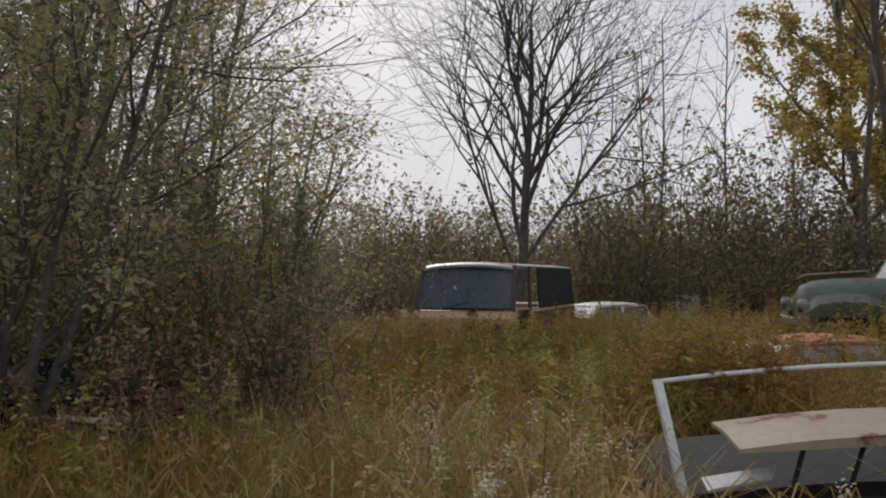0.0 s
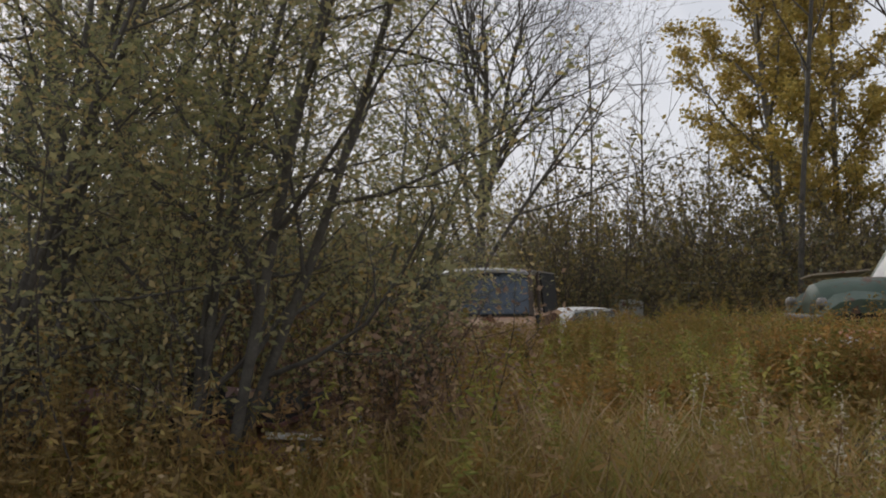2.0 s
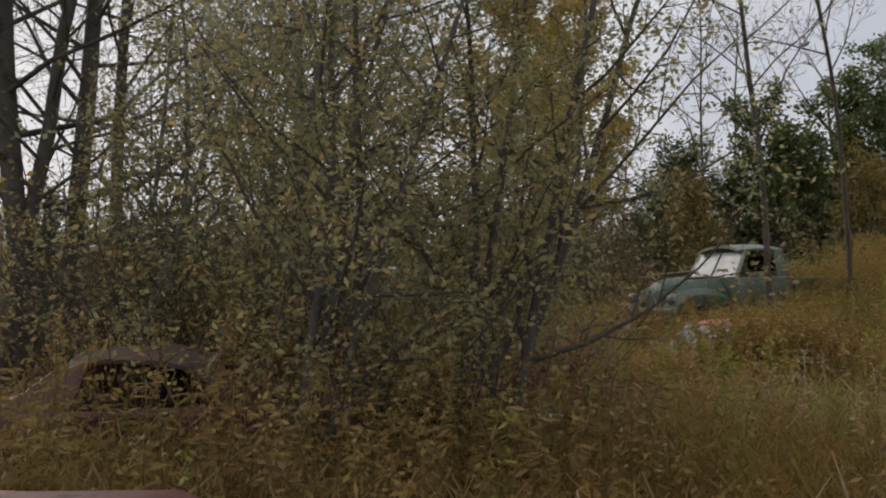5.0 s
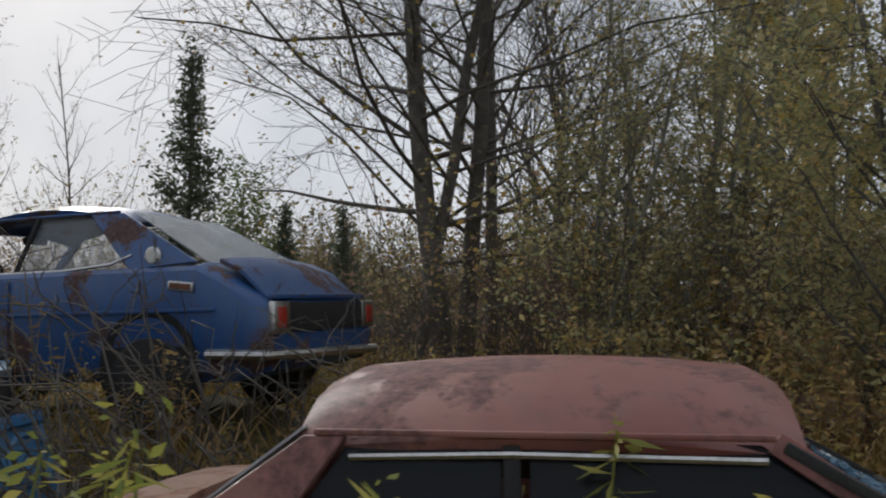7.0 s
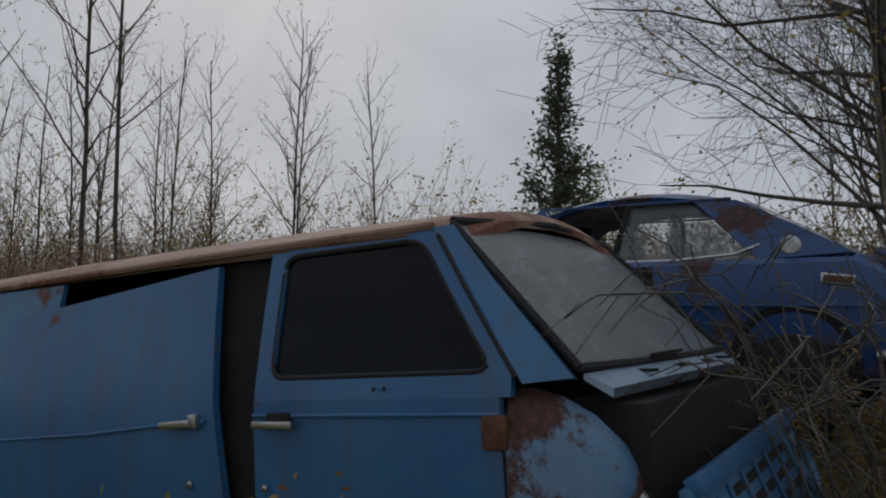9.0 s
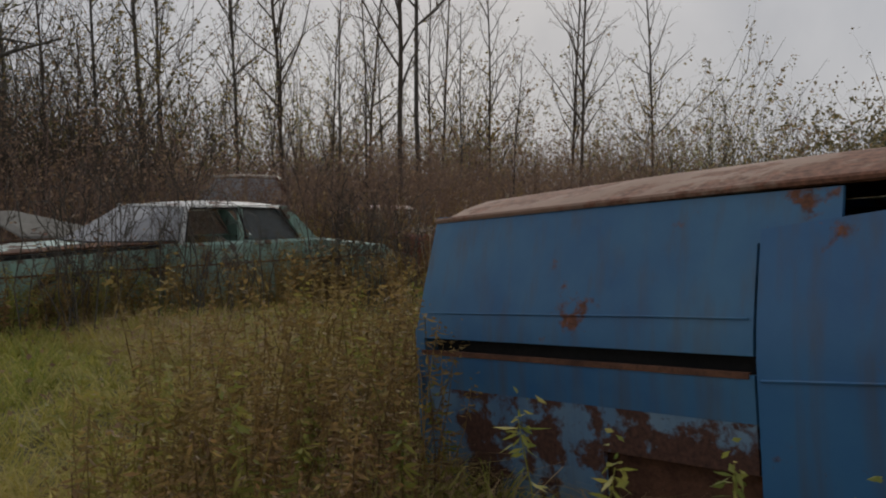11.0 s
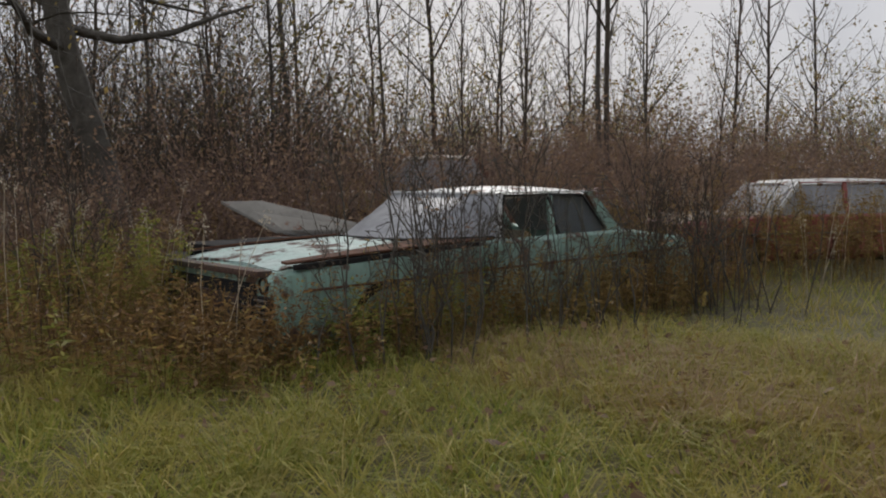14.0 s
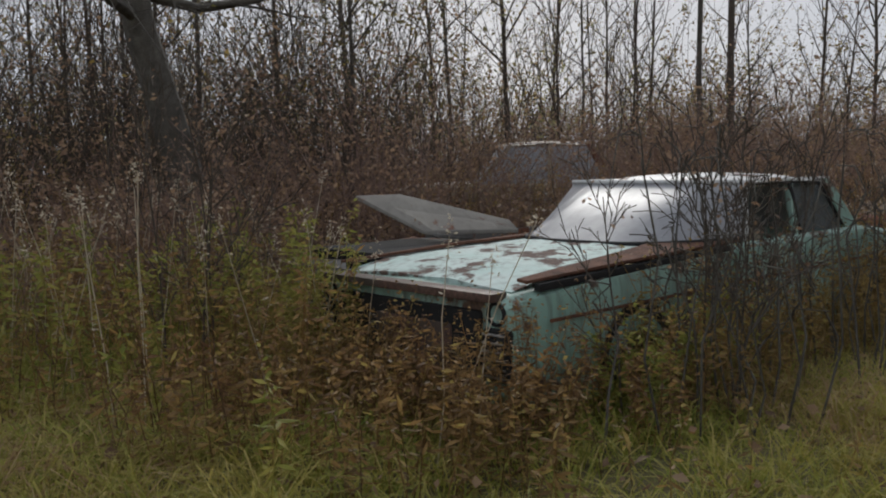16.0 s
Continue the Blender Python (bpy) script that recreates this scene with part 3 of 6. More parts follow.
# maple clump with three trunks
RMAPLE = np.random.default_rng(23)
for i, (mx, my, mh, mr, mc) in enumerate(((-4.95, 13.3, 10.5, 0.15, -0.01), (-4.6, 13.6, 10.0, 0.13, 0.03), (-5.15, 13.5, 9.0, 0.10, -0.07), (-4.0, 14.1, 10.0, 0.10, 0.01))):
    lv = skeleton_of(RMAPLE, mh, mr, 0.22, (26, 11, 5), (66, 42, 38), (0.0, 0.06, 0.02, 0.0), 0.14, 0.42, crook=mc, limb=0.33)
    tree_thing("maple_tree", stand(mx, my, 50 * i), "grey-barked bare maple trunk with long drooping limbs", "tree", lv, M_BARK, M_OLIVE, twig_points(RT, lv, 700, 2), 0.07, 1.6, "maple clump", RT)
# old tree by the mint sedan
lv = skeleton_of(np.random.default_rng(8), 9.0, 0.27, 0.38, (22, 10, 6, 2), (70, 50, 42, 36), (0.0, 0.02, 0.02, 0.01, 0.01), 0.19, 0.54, limb=0.42)
tree_thing("old_tree", stand(-24.9, 17.9, 10), "thick dark old tree with crooked spreading limbs", "tree", lv, M_BARK, M_OLIVE, twig_points(RT, lv, 1500, 3), 0.07, 1.7, rng=RT)

# leafy willow bushes: forked stems in front, thinner bushes behind
for i, (wx, wy, wh, wr, n, stems) in enumerate(((-3.75, 7.7, 4.6, 0.046, 3000, 4), (-2.5, 7.8, 4.9, 0.045, 2600, 4), (-3.2, 10.7, 5.9, 0.044, 2300, 4), (-2.6, 11.8, 6.2, 0.045, 2100, 3), (-4.4, 10.8, 5.2, 0.042, 2200, 4), (-1.2, 10.0, 3.4, 0.03, 1500, 4))):
    root = thing("willow_bush", stand(wx, wy, 0), "tall grey-green willow bush with forked dark stems", "bush", "willow bushes")
    for s in range(stems):
        a = s * math.tau / stems + i
        tilt = radians(13)
        lv = skeleton_of(RT, wh * RT.uniform(0.8, 1.05), wr * RT.uniform(0.7, 1.0), 0.18, (13, 7, 4), (54, 48, 44), (0.0, 0.08, 0.03, 0.0), 0.15, 0.34, crook=0.0)
        m3 = np.array(Euler((tilt * math.sin(a), tilt * math.cos(a), a)).to_matrix())
        lv = [[(p @ m3.T + np.array([0.14 * math.cos(a), 0.14 * math.sin(a), 0]), r) for p, r in b] for b in lv]
        t = new("trunk", bulk_mesh("trunk", *tubes_of(lv, least=0.0018), M_WILLOW_BARK if wy > 8 else M_BARK, True))
        t.parent = root
        pts = twig_points(RT, lv, n, 2, 0.08, 0.9)
        pts = pts[RT.uniform(0, 1, len(pts)) < np.clip(1.3 - 0.12 * pts[:, 2], 0.5, 1)]
        c = new("crown", bulk_mesh("crown", *leaves(RT, pts, 0.056, stretch=2.2), M_WILLOW))
        c.parent = root

# yellow poplar, green trees and small leafy trees behind the green truck
for i, (px_, py_, ph, pr, n, mt, lab, nm, sz) in enumerate((
        (12.9, 28.2, 15.5, 0.16, 24000, M_YELLOW, "tall poplar in yellow autumn leaf", "poplar_tree", 0.16),
        (15.2, 29.0, 13.0, 0.13, 16000, M_YELLOW, "tall poplar in yellow autumn leaf", "poplar_tree", 0.16),
        (18.4, 23.4, 6.8, 0.14, 10500, M_DARKLEAF, "dense dark green leafy tree", "green_tree", 0.155),
        (21.0, 21.6, 7.8, 0.14, 12000, M_DARKLEAF, "dense dark green leafy tree", "green_tree", 0.155),
        (24.0, 20.4, 9.4, 0.14, 13000, M_DARKLEAF, "dense dark green leafy tree", "green_tree", 0.155),
        (16.6, 25.2, 5.6, 0.10, 7500, M_DARKLEAF, "dense dark green leafy tree", "green_tree", 0.155),
        (19.8, 22.6, 5.8, 0.10, 7500, M_DARKLEAF, "dense dark green leafy tree", "green_tree", 0.155),
        (22.6, 20.6, 7.6, 0.10, 9500, M_DARKLEAF, "dense dark green leafy tree", "green_tree", 0.155),
        (14.5, 22.5, 4.2, 0.07, 6500, M_OLIVE, "olive and rust coloured small tree", "small_tree", 0.11),
        (17.5, 18.5, 4.4, 0.07, 6500, M_OLIVE, "olive and rust coloured small tree", "small_tree", 0.11),
        (-6.2, 24.0, 4.2, 0.05, 3500, M_DARKLEAF, "small dark green leafy tree", "green_tree", 0.09))):
    lv = skeleton_of(RT, ph, pr, 0.15, (22, 5, 2), (46, 44, 40), (0.0, 0.09, 0.04, 0.02), 0.12, 0.36 if ph < 12 else 0.30)
    tree_thing(nm, stand(px_, py_, 77 * i), lab, "tree", lv, M_PALE_BARK if mt is M_YELLOW else M_BARK, mt, twig_points(RT, lv, n, 2, 0.16), sz, 1.5, rng=RT)


# cedars: sprays set in short drooping boughs
def cedar(x, y, h, spread, n):
    lv = skeleton_of(np.random.default_rng(int(10 * h)), h, 0.07, 0.06, (64, 7), (72, 50), (0.0, 0.05, 0.03), 0.08, 0.17 * spread)
    lv = [[(p * np.stack([np.clip(1.5 * (1.02 - p[:, 2] / h), 0.2, 1.2)] * 2 + [np.ones(len(p))], -1), r) for p, r in b] for b in lv]
    root = thing("cedar_tree", stand(x, y, 20), "narrow dark green cedar with ragged outline", "tree", "cedars")
    t = new("trunk", bulk_mesh("trunk", *tubes_of(lv), M_BARK, True))
    t.parent = root
    c = new("crown", bulk_mesh("crown", *leaves(RT, twig_points(RT, lv, n, 1, 0.08), 0.115, stretch=2.4), M_CEDAR))
    c.parent = root


cedar(-7.7, 20.1, 6.25, 1.3, 9500)
cedar(-5.6, 22.5, 3.6, 1.3, 4000)
cedar(-3.8, 25.0, 3.9, 1.4, 4000)


# ---- thickets: stems and leaves, one object for each stretch ----
def thicket(name, label, spots, stem_mat, leaf_mat, seed, height, stems_each, leaves_each, size, lean=0.35, twigs=3):
    """Bushes at spots (x, y, radius, height factor), all stems in one mesh, all leaves in another."""
    rng = np.random.default_rng(seed)
    paths, radii, side, side_r, pts = [], [], [], [], []
    for x, y, r, hf in spots:
        n = stems_each
        a, q = rng.uniform(0, math.tau, n), r * np.sqrt(rng.uniform(0, 1, n))
        bx, by = x + q * np.cos(a), y + q * np.sin(a)
        h = height * hf * rng.uniform(0.45, 1.15, n)
        out = np.stack([np.cos(a), np.sin(a)], -1) * (lean * h * rng.uniform(0.1, 1.0, n))[:, None] + rng.normal(size=(n, 2)) * 0.20 * h[:, None]
        p = np.zeros((n, 5, 3))
        for k in range(5):
            t = k / 4
            p[:, k, :2] = np.stack([bx, by], -1) + out * t ** 1.4 + rng.normal(size=(n, 2)) * 0.055 * h[:, None] * (k > 0)
            p[:, k, 2] = ground_height(bx, by) - 0.03 + h * t
        paths.append(p)
        radii.append((0.004 + 0.0028 * h)[:, None] * np.linspace(1, 0.3, 5)[None])
        # side twigs
        j = rng.integers(0, n, n * twigs)
        f = rng.uniform(0.3, 0.95, n * twigs)
        q4 = f * 4
        i0 = np.minimum(q4.astype(int), 3)
        base = p[j, i0] + (p[j, i0 + 1] - p[j, i0]) * (q4 - i0)[:, None]
        d = rng.normal(size=(n * twigs, 3))
        d[:, 2] = np.abs(d[:, 2]) + 0.2
        d /= np.linalg.norm(d, axis=1)[:, None]
        L = (0.36 * h[j] * rng.uniform(0.5, 1.2, n * twigs))[:, None]
        tw = np.stack([base + d * L * t + np.array([0, 0, 0.1]) * L * t * t for t in np.linspace(0, 1, 3)], 1)
        side.append(tw)
        side_r.append(np.full((n * twigs, 1), 0.0042) * np.linspace(1, 0.4, 3)[None])
        if leaves_each:
            allp = np.concatenate([tw.reshape(-1, 3), p[:, 2:].reshape(-1, 3)])
            pts.append(allp[rng.integers(0, len(allp), leaves_each)] + rng.normal(size=(leaves_each, 3)) * 0.09)
    v, f = join(strands(np.concatenate(paths), np.concatenate(radii), 3), strands(np.concatenate(side), np.concatenate(side_r), 3))
    bulk(name + "_stems", v, f, stem_mat, label, "brush")
    if pts:
        v, f = leaves(rng, np.concatenate(pts), size, stretch=1.8)
        bulk(name + "_leaves", v, f, leaf_mat, label + ", leaves", "brush")


def ring_spots(rng, n, bear, dist, r, hf):
    out = []
    for _ in range(n):
        b, d = radians(rng.uniform(*bear)), rng.uniform(*dist)
        out.append((-7 + d * math.sin(b), 4 + d * math.cos(b), rng.uniform(*r), rng.uniform(*hf)))
    return out


RS = np.random.default_rng(5)
thicket("olive_brush", "dense olive autumn brush below the trees", ring_spots(RS, 150, (6, 66), (25, 42), (1.2, 2.4), (0.3, 1.05)), M_TWIG, M_WOODLEAF, 21, 3.7, 20, 420, 0.14, twigs=2)
thicket("wood_edge", "dense brown and olive wood edge behind the field", ring_spots(RS, 120, (4, 66), (36, 50), (1.6, 3.0), (0.7, 1.25)), M_TWIG, M_WOODLEAF, 20, 4.6, 18, 430, 0.22, twigs=2)
thicket("far_brush", "far brown leafless brush along the wood", ring_spots(RS, 170, (-60, 66), (36, 62), (1.5, 3.5), (0.6, 1.3)), M_RED_TWIG, M_RUSSET, 22, 4.4, 13, 320, 0.16, 0.5, 2)
thicket("red_brush", "dense reddish-brown brush behind the wrecks", ring_spots(RS, 120, (-62, -8), (19.5, 33), (1.0, 2.2), (0.5, 1.1)), M_RED_TWIG, M_RUSSET, 23, 2.5, 30, 900, 0.058, 0.6, 2)
thicket("yellow_brush", "yellowing saplings in the brush", ring_spots(RS, 40, (-50, 12), (28, 50), (0.9, 1.8), (0.7, 1.4)), M_TWIG, M_WILLOW, 24, 4.6, 14, 520, 0.10)
thicket("maple_brush", "brown leafy undergrowth at the maple's foot", ((-6.6, 13.4, 1.2, 0.8), (-5.0, 14.6, 1.4, 1.0), (-3.2, 13.6, 1.2, 0.9), (-1.2, 14.2, 1.4, 1.0), (-7.4, 15.6, 1.6, 0.9), (-2.0, 16.0, 1.6, 1.1), (-9.0, 17.5, 1.8, 0.8)), M_RED_TWIG, M_RUSSET, 25, 2.0, 46, 420, 0.065)
thicket("willow_undergrowth", "dense olive-brown leafy undergrowth under the willows", ((-3.4, 10.6, 0.8, 0.85), (-1.6, 10.2, 0.8, 0.7), (-2.4, 12.2, 1.0, 1.0), (-3.8, 12.4, 1.1, 1.1)), M_TWIG, M_OLIVE, 26, 3.0, 30, 1700, 0.075, 0.25)
thicket("willow_skirt", "low olive willow shoots round the forked stems", ((-3.4, 7.9, 0.7, 0.75), (-2.7, 7.8, 0.6, 0.75), (-4.3, 10.2, 0.7, 0.9), (-1.7, 9.9, 0.8, 0.9)), M_TWIG, M_WILLOW, 66, 2.7, 22, 2300, 0.056, 0.3)
thicket("rusty_undergrowth", "rust and olive leaves low in the willow thicket", ((-0.8, 9.4, 0.7, 0.6), (-1.5, 8.2, 0.5, 0.5), (-1.5, 10.3, 0.6, 0.7), (-2.8, 11.0, 1.1, 1.1)), M_TWIG, M_RUSSET, 27, 2.3, 28, 1200, 0.065, 0.3)
thicket("dark_tall_brush", "tall dark tangled brush beside the old tree", ((-27.5, 20.0, 1.6, 1.0), (-24.6, 20.8, 1.5, 0.9), (-29.5, 17.5, 1.6, 1.0), (-23.0, 22.4, 1.4, 0.8), (-26.6, 23.6, 1.8, 1.1), (-31.0, 20.5, 1.8, 1.1), (-28.0, 15.5, 1.4, 0.8), (-33.0, 17.0, 1.8, 1.1), (-29.8, 24.0, 1.8, 1.2), (-25.8, 18.9, 1.0, 0.7), (-34.0, 22.0, 2.0, 1.3)), M_TWIG, M_RUSSET, 28, 4.6, 75, 1300, 0.075, 0.3)
thicket("hedge_brush", "low reddish twigs behind the mint sedan", ((-22.8, 17.8, 1.2, 0.8), (-21.6, 19.0, 1.2, 0.7), (-20.0, 19.6, 1.3, 0.75), (-18.4, 20.2, 1.2, 0.7), (-16.6, 19.2, 1.0, 0.6), (-23.6, 15.6, 0.9, 0.7), (-22.6, 14.4, 0.7, 0.55)), M_RED_TWIG, M_RUSSET, 29, 2.2, 90, 700, 0.06, 0.35)
thicket("far_grove", "far olive and yellowing leafy wood", [(-15 + d * math.sin(radians(b)), 6 + d * math.cos(radians(b)), r, hf) for b, d, r, hf in [(RS.uniform(-50, 16), RS.uniform(30, 46), RS.uniform(1.0, 2.2), RS.uniform(0.5, 1.3)) for _ in range(95)]], M_TWIG, M_GROVE, 30, 5.2, 14, 620, 0.13, 0.3, 2)
thicket("dark_wood", "dark tangled wood behind the old tree", [(-15 + d * math.sin(radians(b)), 6 + d * math.cos(radians(b)), r, hf) for b, d, r, hf in [(RS.uniform(-60, -28), RS.uniform(22, 38), RS.uniform(1.0, 2.2), RS.uniform(0.7, 1.3)) for _ in range(20)]], M_TWIG, M_WOODLEAF, 45, 6.0, 20, 620, 0.13, 0.3, 3)
thicket("shoots_behind_coupe", "bare grey-brown shoots and russet leaves behind the coupe", ((-5.6, 11.4, 0.9, 0.8), (-4.9, 12.2, 0.9, 1.0), (-6.4, 12.4, 0.9, 0.7), (-4.4, 11.2, 0.6, 0.8)), M_TWIG, M_RUSSET, 46, 2.6, 34, 380, 0.065, 0.4)
thicket("dark_wood_edge", "dark dense wood edge beyond the trucks", [(d * math.sin(radians(b)), 2 + d * math.cos(radians(b)), r, hf) for b, d, r, hf in [(RS.uniform(9, 44), RS.uniform(27, 40), RS.uniform(1.2, 2.4), RS.uniform(0.45, 1.2)) for _ in range(48)]], M_TWIG, M_WOODLEAF, 48, 6.2, 20, 620, 0.17, 0.25, 2)


# ---- wrecked vehicles: x forwards, y to the car's left, z up from the ground ----
def hull(stations):
    """Rings of a car's body. Each station: x, half width, bottom, shoulder, deck height, inner share."""
    rings = []
    for x, w, zb, zs, zt, inner in stations:
        zm = zb + 0.45 * (zs - zb)
        half = [(w * 0.90, zb), (w * 0.975, zb + 0.07), (w, zm), (w * 0.992, zs - 0.10), (w * 0.975, zs - 0.03), (w * 0.93, zs), (w * inner, zt)]
        ring = [(x, 0, zb)] + [(x, a, b) for a, b in half] + [(x, 0, zt + (0.025 if zt > zs - 0.1 else 0))] + [(x, -a, b) for a, b in half[::-1]]
        rings.append(ring)
    return loft_bm(rings)


def roof_bm(xs, width, top, crown, thick=0.03, drop=0.03):
    """A crowned roof skin: xs from rear to front, width(x) half width, top(x) height of the middle."""
    rings = []
    for x in xs:
        w, t = width(x), top(x)
        outer = [(x, w * s, t - crown * abs(s) ** 2.6) for s in (-1, -0.93, -0.8, -0.55, -0.25, 0, 0.25, 0.55, 0.8, 0.93, 1)]
        inner = [(x, w * s * 0.97, t - thick - crown * abs(s) ** 2.6) for s in (1, 0.8, 0.4, 0, -0.4, -0.8, -1)]
        rings.append(outer + inner)
    return loft_bm(rings)


def wheel(parent, x, y, r=0.31, wide=0.18, flat=0.0):
    s = 1 if y > 0 else -1
    t = part("tyre", disc_bm((x, y, r - flat), "y", [(-wide / 2, r * 0.62), (-wide / 2, r * 0.93), (-wide * 0.35, r), (wide * 0.35, r), (wide / 2, r * 0.93), (wide / 2, r * 0.62)]), M_RUBBER, parent)
    part("rim", disc_bm((x, y + s * wide * 0.22, r - flat), "y", [(-0.05, r * 0.6), (0.03, r * 0.62), (0.04, r * 0.5), (0.01, r * 0.3), (0.035, r * 0.12)]), M_RUST, t)


def bumper(parent, x, half, z, bow, mat=None, tall=0.11):
    s = 1 if x > 0 else -1
    pts = [(x - s * (bow + 0.12) if abs(k) > 0.99 else x - s * bow * k * k, half * k, z) for k in (-1, -0.96, -0.7, -0.35, 0, 0.35, 0.7, 0.96, 1)]
    rings = []
    for p in pts:
        rings.append([(p[0] + s * dx, p[1], p[2] + dz) for dx, dz in ((0, -tall / 2), (0.035, -tall * 0.35), (0.045, 0), (0.035, tall * 0.35), (0, tall / 2), (-0.015, 0))])
    part("bumper", loft_bm(rings), mat or M_CHROME, parent)


def door_panel(parent, x0, x1, w, z0, z1, side, mat, handle=True, lean=0.0):
    """A door skin a hair proud of the body, with a handle."""
    y = side * (w + 0.004)
    pts = round_poly([(x0, y, z0), (x1, y, z0), (x1, y - side * lean, z1), (x0, y - side * lean, z1)], 0.05, 3)
    d = part("door", slab_bm(pts, 0.014, (0, side, 0)), mat, parent)
    if handle:
        part("handle", bar_bm((x0 + 0.07, y + side * 0.028, z1 - 0.13), (x0 + 0.22, y + side * 0.028, z1 - 0.13), 0.018, 0.024), M_CHROME, d, "pitted chrome handle")


def sedan(name, m, label, category, P, group=""):
    """A saloon, coupe or wagon wreck from its measures P."""
    car = thing(name, m, label, category, group)
    L, w, belt, deck_f, deck_r, zr = P["length"] / 2, P["half"], P["belt"], P["hood"], P["trunk"], P["roof"]
    xa, xat, xct, xc = P["xa"], P["xat"], P["xct"], P["xc"]
    zb = P.get("bottom", 0.2)
    paint_m, nose = P["paint"], P.get("nose", 0.93)
    tail = P.get("tail", 0.0)
    st = [(-L, w * 0.90, zb + 0.12, deck_r - 0.10 - tail, deck_r - 0.08 - tail, 0.88), (-L + 0.05, w * 0.94, zb + 0.06, deck_r - 0.03 - tail, deck_r - 0.02 - tail, 0.86),
          (-L + 0.3, w, zb, deck_r - 0.5 * tail, deck_r + 0.01 - 0.5 * tail, 0.84), (xc - 0.02, w, zb, belt, max(deck_r, belt - 0.04), 0.84), (xc, w, zb, belt, 0.42, 0.84),
          (xa, w, zb, belt, 0.42, 0.84), (xa + 0.02, w, zb, belt, belt - 0.01, 0.84), (L - 0.6, w, zb, deck_f - 0.01, deck_f, 0.84),
          (L - 0.08, w * 0.97, zb + 0.04, deck_f - 0.05, deck_f - 0.05, 0.84), (L, w * nose, zb + 0.12, deck_f - 0.09, deck_f - 0.09, 0.86)]
    part("body", hull(st), paint_m, car)
    wr, wb = P.get("roof_half", w * 0.72), w * 0.90
    ze = zr - P.get("crown", 0.07) - (P.get("bow", 0.03) - 0.03)
    roofmat = P.get("roof_paint", paint_m)
    if P.get("has_roof", True):
        span = xat - xct
        part("roof", roof_bm([xct - 0.10, xct - 0.02] + [xct + span * k / 6 for k in range(1, 6)] + [xat + 0.02, xat + 0.09],
                             lambda x: wr * (1.0 if xct < x < xat else 0.965), lambda x: zr - P.get("bow", 0.03) * ((2 * x - xat - xct) / span) ** 2 - (0.03 if not xct - 0.03 < x < xat + 0.03 else 0), P.get("crown", 0.07)), roofmat, car)
    xb = P.get("xb", 0.5 * (xat + xct))
    xq = P.get("xq", xct)
    for s in (1, -1):
        if P.get("pillars", True):
            part("front_pillar", bar_bm((xa, s * wb, belt - 0.03), (xat, s * wr * 0.97, ze), 0.05, 0.06, (1, 0, 0.6)), P.get("pillar", paint_m), car)
        if P.get("has_roof", True):
            if P.get("posts", True):
                part("middle_pillar", bar_bm((xb, s * wb, belt - 0.03), (xb - 0.02, s * wr * 0.97, ze), 0.045, 0.07, (1, 0, 0)), paint_m, car)
            tri = [(xq, s * wr * 0.98, ze), (xct - 0.05, s * wr * 0.97, ze), (xc, s * wb, max(deck_r, belt - 0.04)), (P.get("xqb", xc + 0.25), s * wb, belt - 0.01)]
            part("rear_pillar", slab_bm(tri, 0.035, (0, s, 0.25)), paint_m, car)
            for nm, a, b, mt in (("front_window", xa - 0.04, xb + 0.03, P.get("side_glass")), ("rear_window", xb - 0.03, P.get("xqb", xc + 0.25) + 0.02, P.get("rear_side_glass"))):
                if mt is not None:
                    top_a, top_b = (xat - 0.03, xb + 0.03) if nm == "front_window" else (xb - 0.05, xq + 0.01)
                    part(nm, slab_bm([(a, s * wb * 0.985, belt), (b, s * wb * 0.985, belt), (top_b, s * wr * 0.95, ze - 0.01), (top_a, s * wr * 0.95, ze - 0.01)], 0.006), mt, car)
            part("drip_rail", bar_bm((xct - 0.02, s * wr * 1.0, ze + 0.012), (xat, s * wr * 1.0, ze + 0.012), 0.02, 0.018), P.get("rail", M_STEEL), car)
        d0 = P.get("doors", ((xa - 0.02, xb), (xb - 0.02, xc + 0.35)))
        for x1, x0 in d0:
            door_panel(car, x0, x1, w, zb + 0.10, belt - 0.045, s, paint_m)
        part("side_trim", bar_bm((-L + 0.35, s * (w + 0.014), belt - 0.28), (L - 0.25, s * (w + 0.014), belt - 0.28), 0.012, 0.022), P.get("trim", M_STEEL), car)
        for wx in (L * 0.60, -L * 0.60) if P.get("wheels", True) else ():
            # closed black disc: arch lip with the wheel opening's shade painted in
            part("wheel_arch", disc_bm((wx, s * (w - 0.02), 0.34), "y", [(-0.05, 0.30), (s * 0.026, 0.37), (s * 0.03, 0.34), (s * 0.012, 0.30)]), M_DARK, car)
            wheel(car, wx, s * (w - 0.08), flat=P.get("flat", 0.08))
    if P.get("windscreen"):
        part("windscreen", slab_bm([(xa + 0.02, wb * 0.95, belt), (xa + 0.02, -wb * 0.95, belt), (xat + 0.05, -wr * 0.93, ze), (xat + 0.05, wr * 0.93, ze)], 0.008), P["windscreen"], car)
        part("windscreen_seal", bar_bm((xa + 0.03, wb * 0.94, belt + 0.005), (xa + 0.03, -wb * 0.94, belt + 0.005), 0.03, 0.025), M_RUBBER, car)
    if P.get("back_glass"):
        part("back_window", slab_bm([(xc - 0.02, wb * 0.88, deck_r), (xc - 0.02, -wb * 0.88, deck_r), (xct - 0.08, -wr * 0.88, ze + 0.01), (xct - 0.08, wr * 0.88, ze + 0.01)], 0.008), P["back_glass"], car)
    hm = P.get("hood_paint", paint_m)
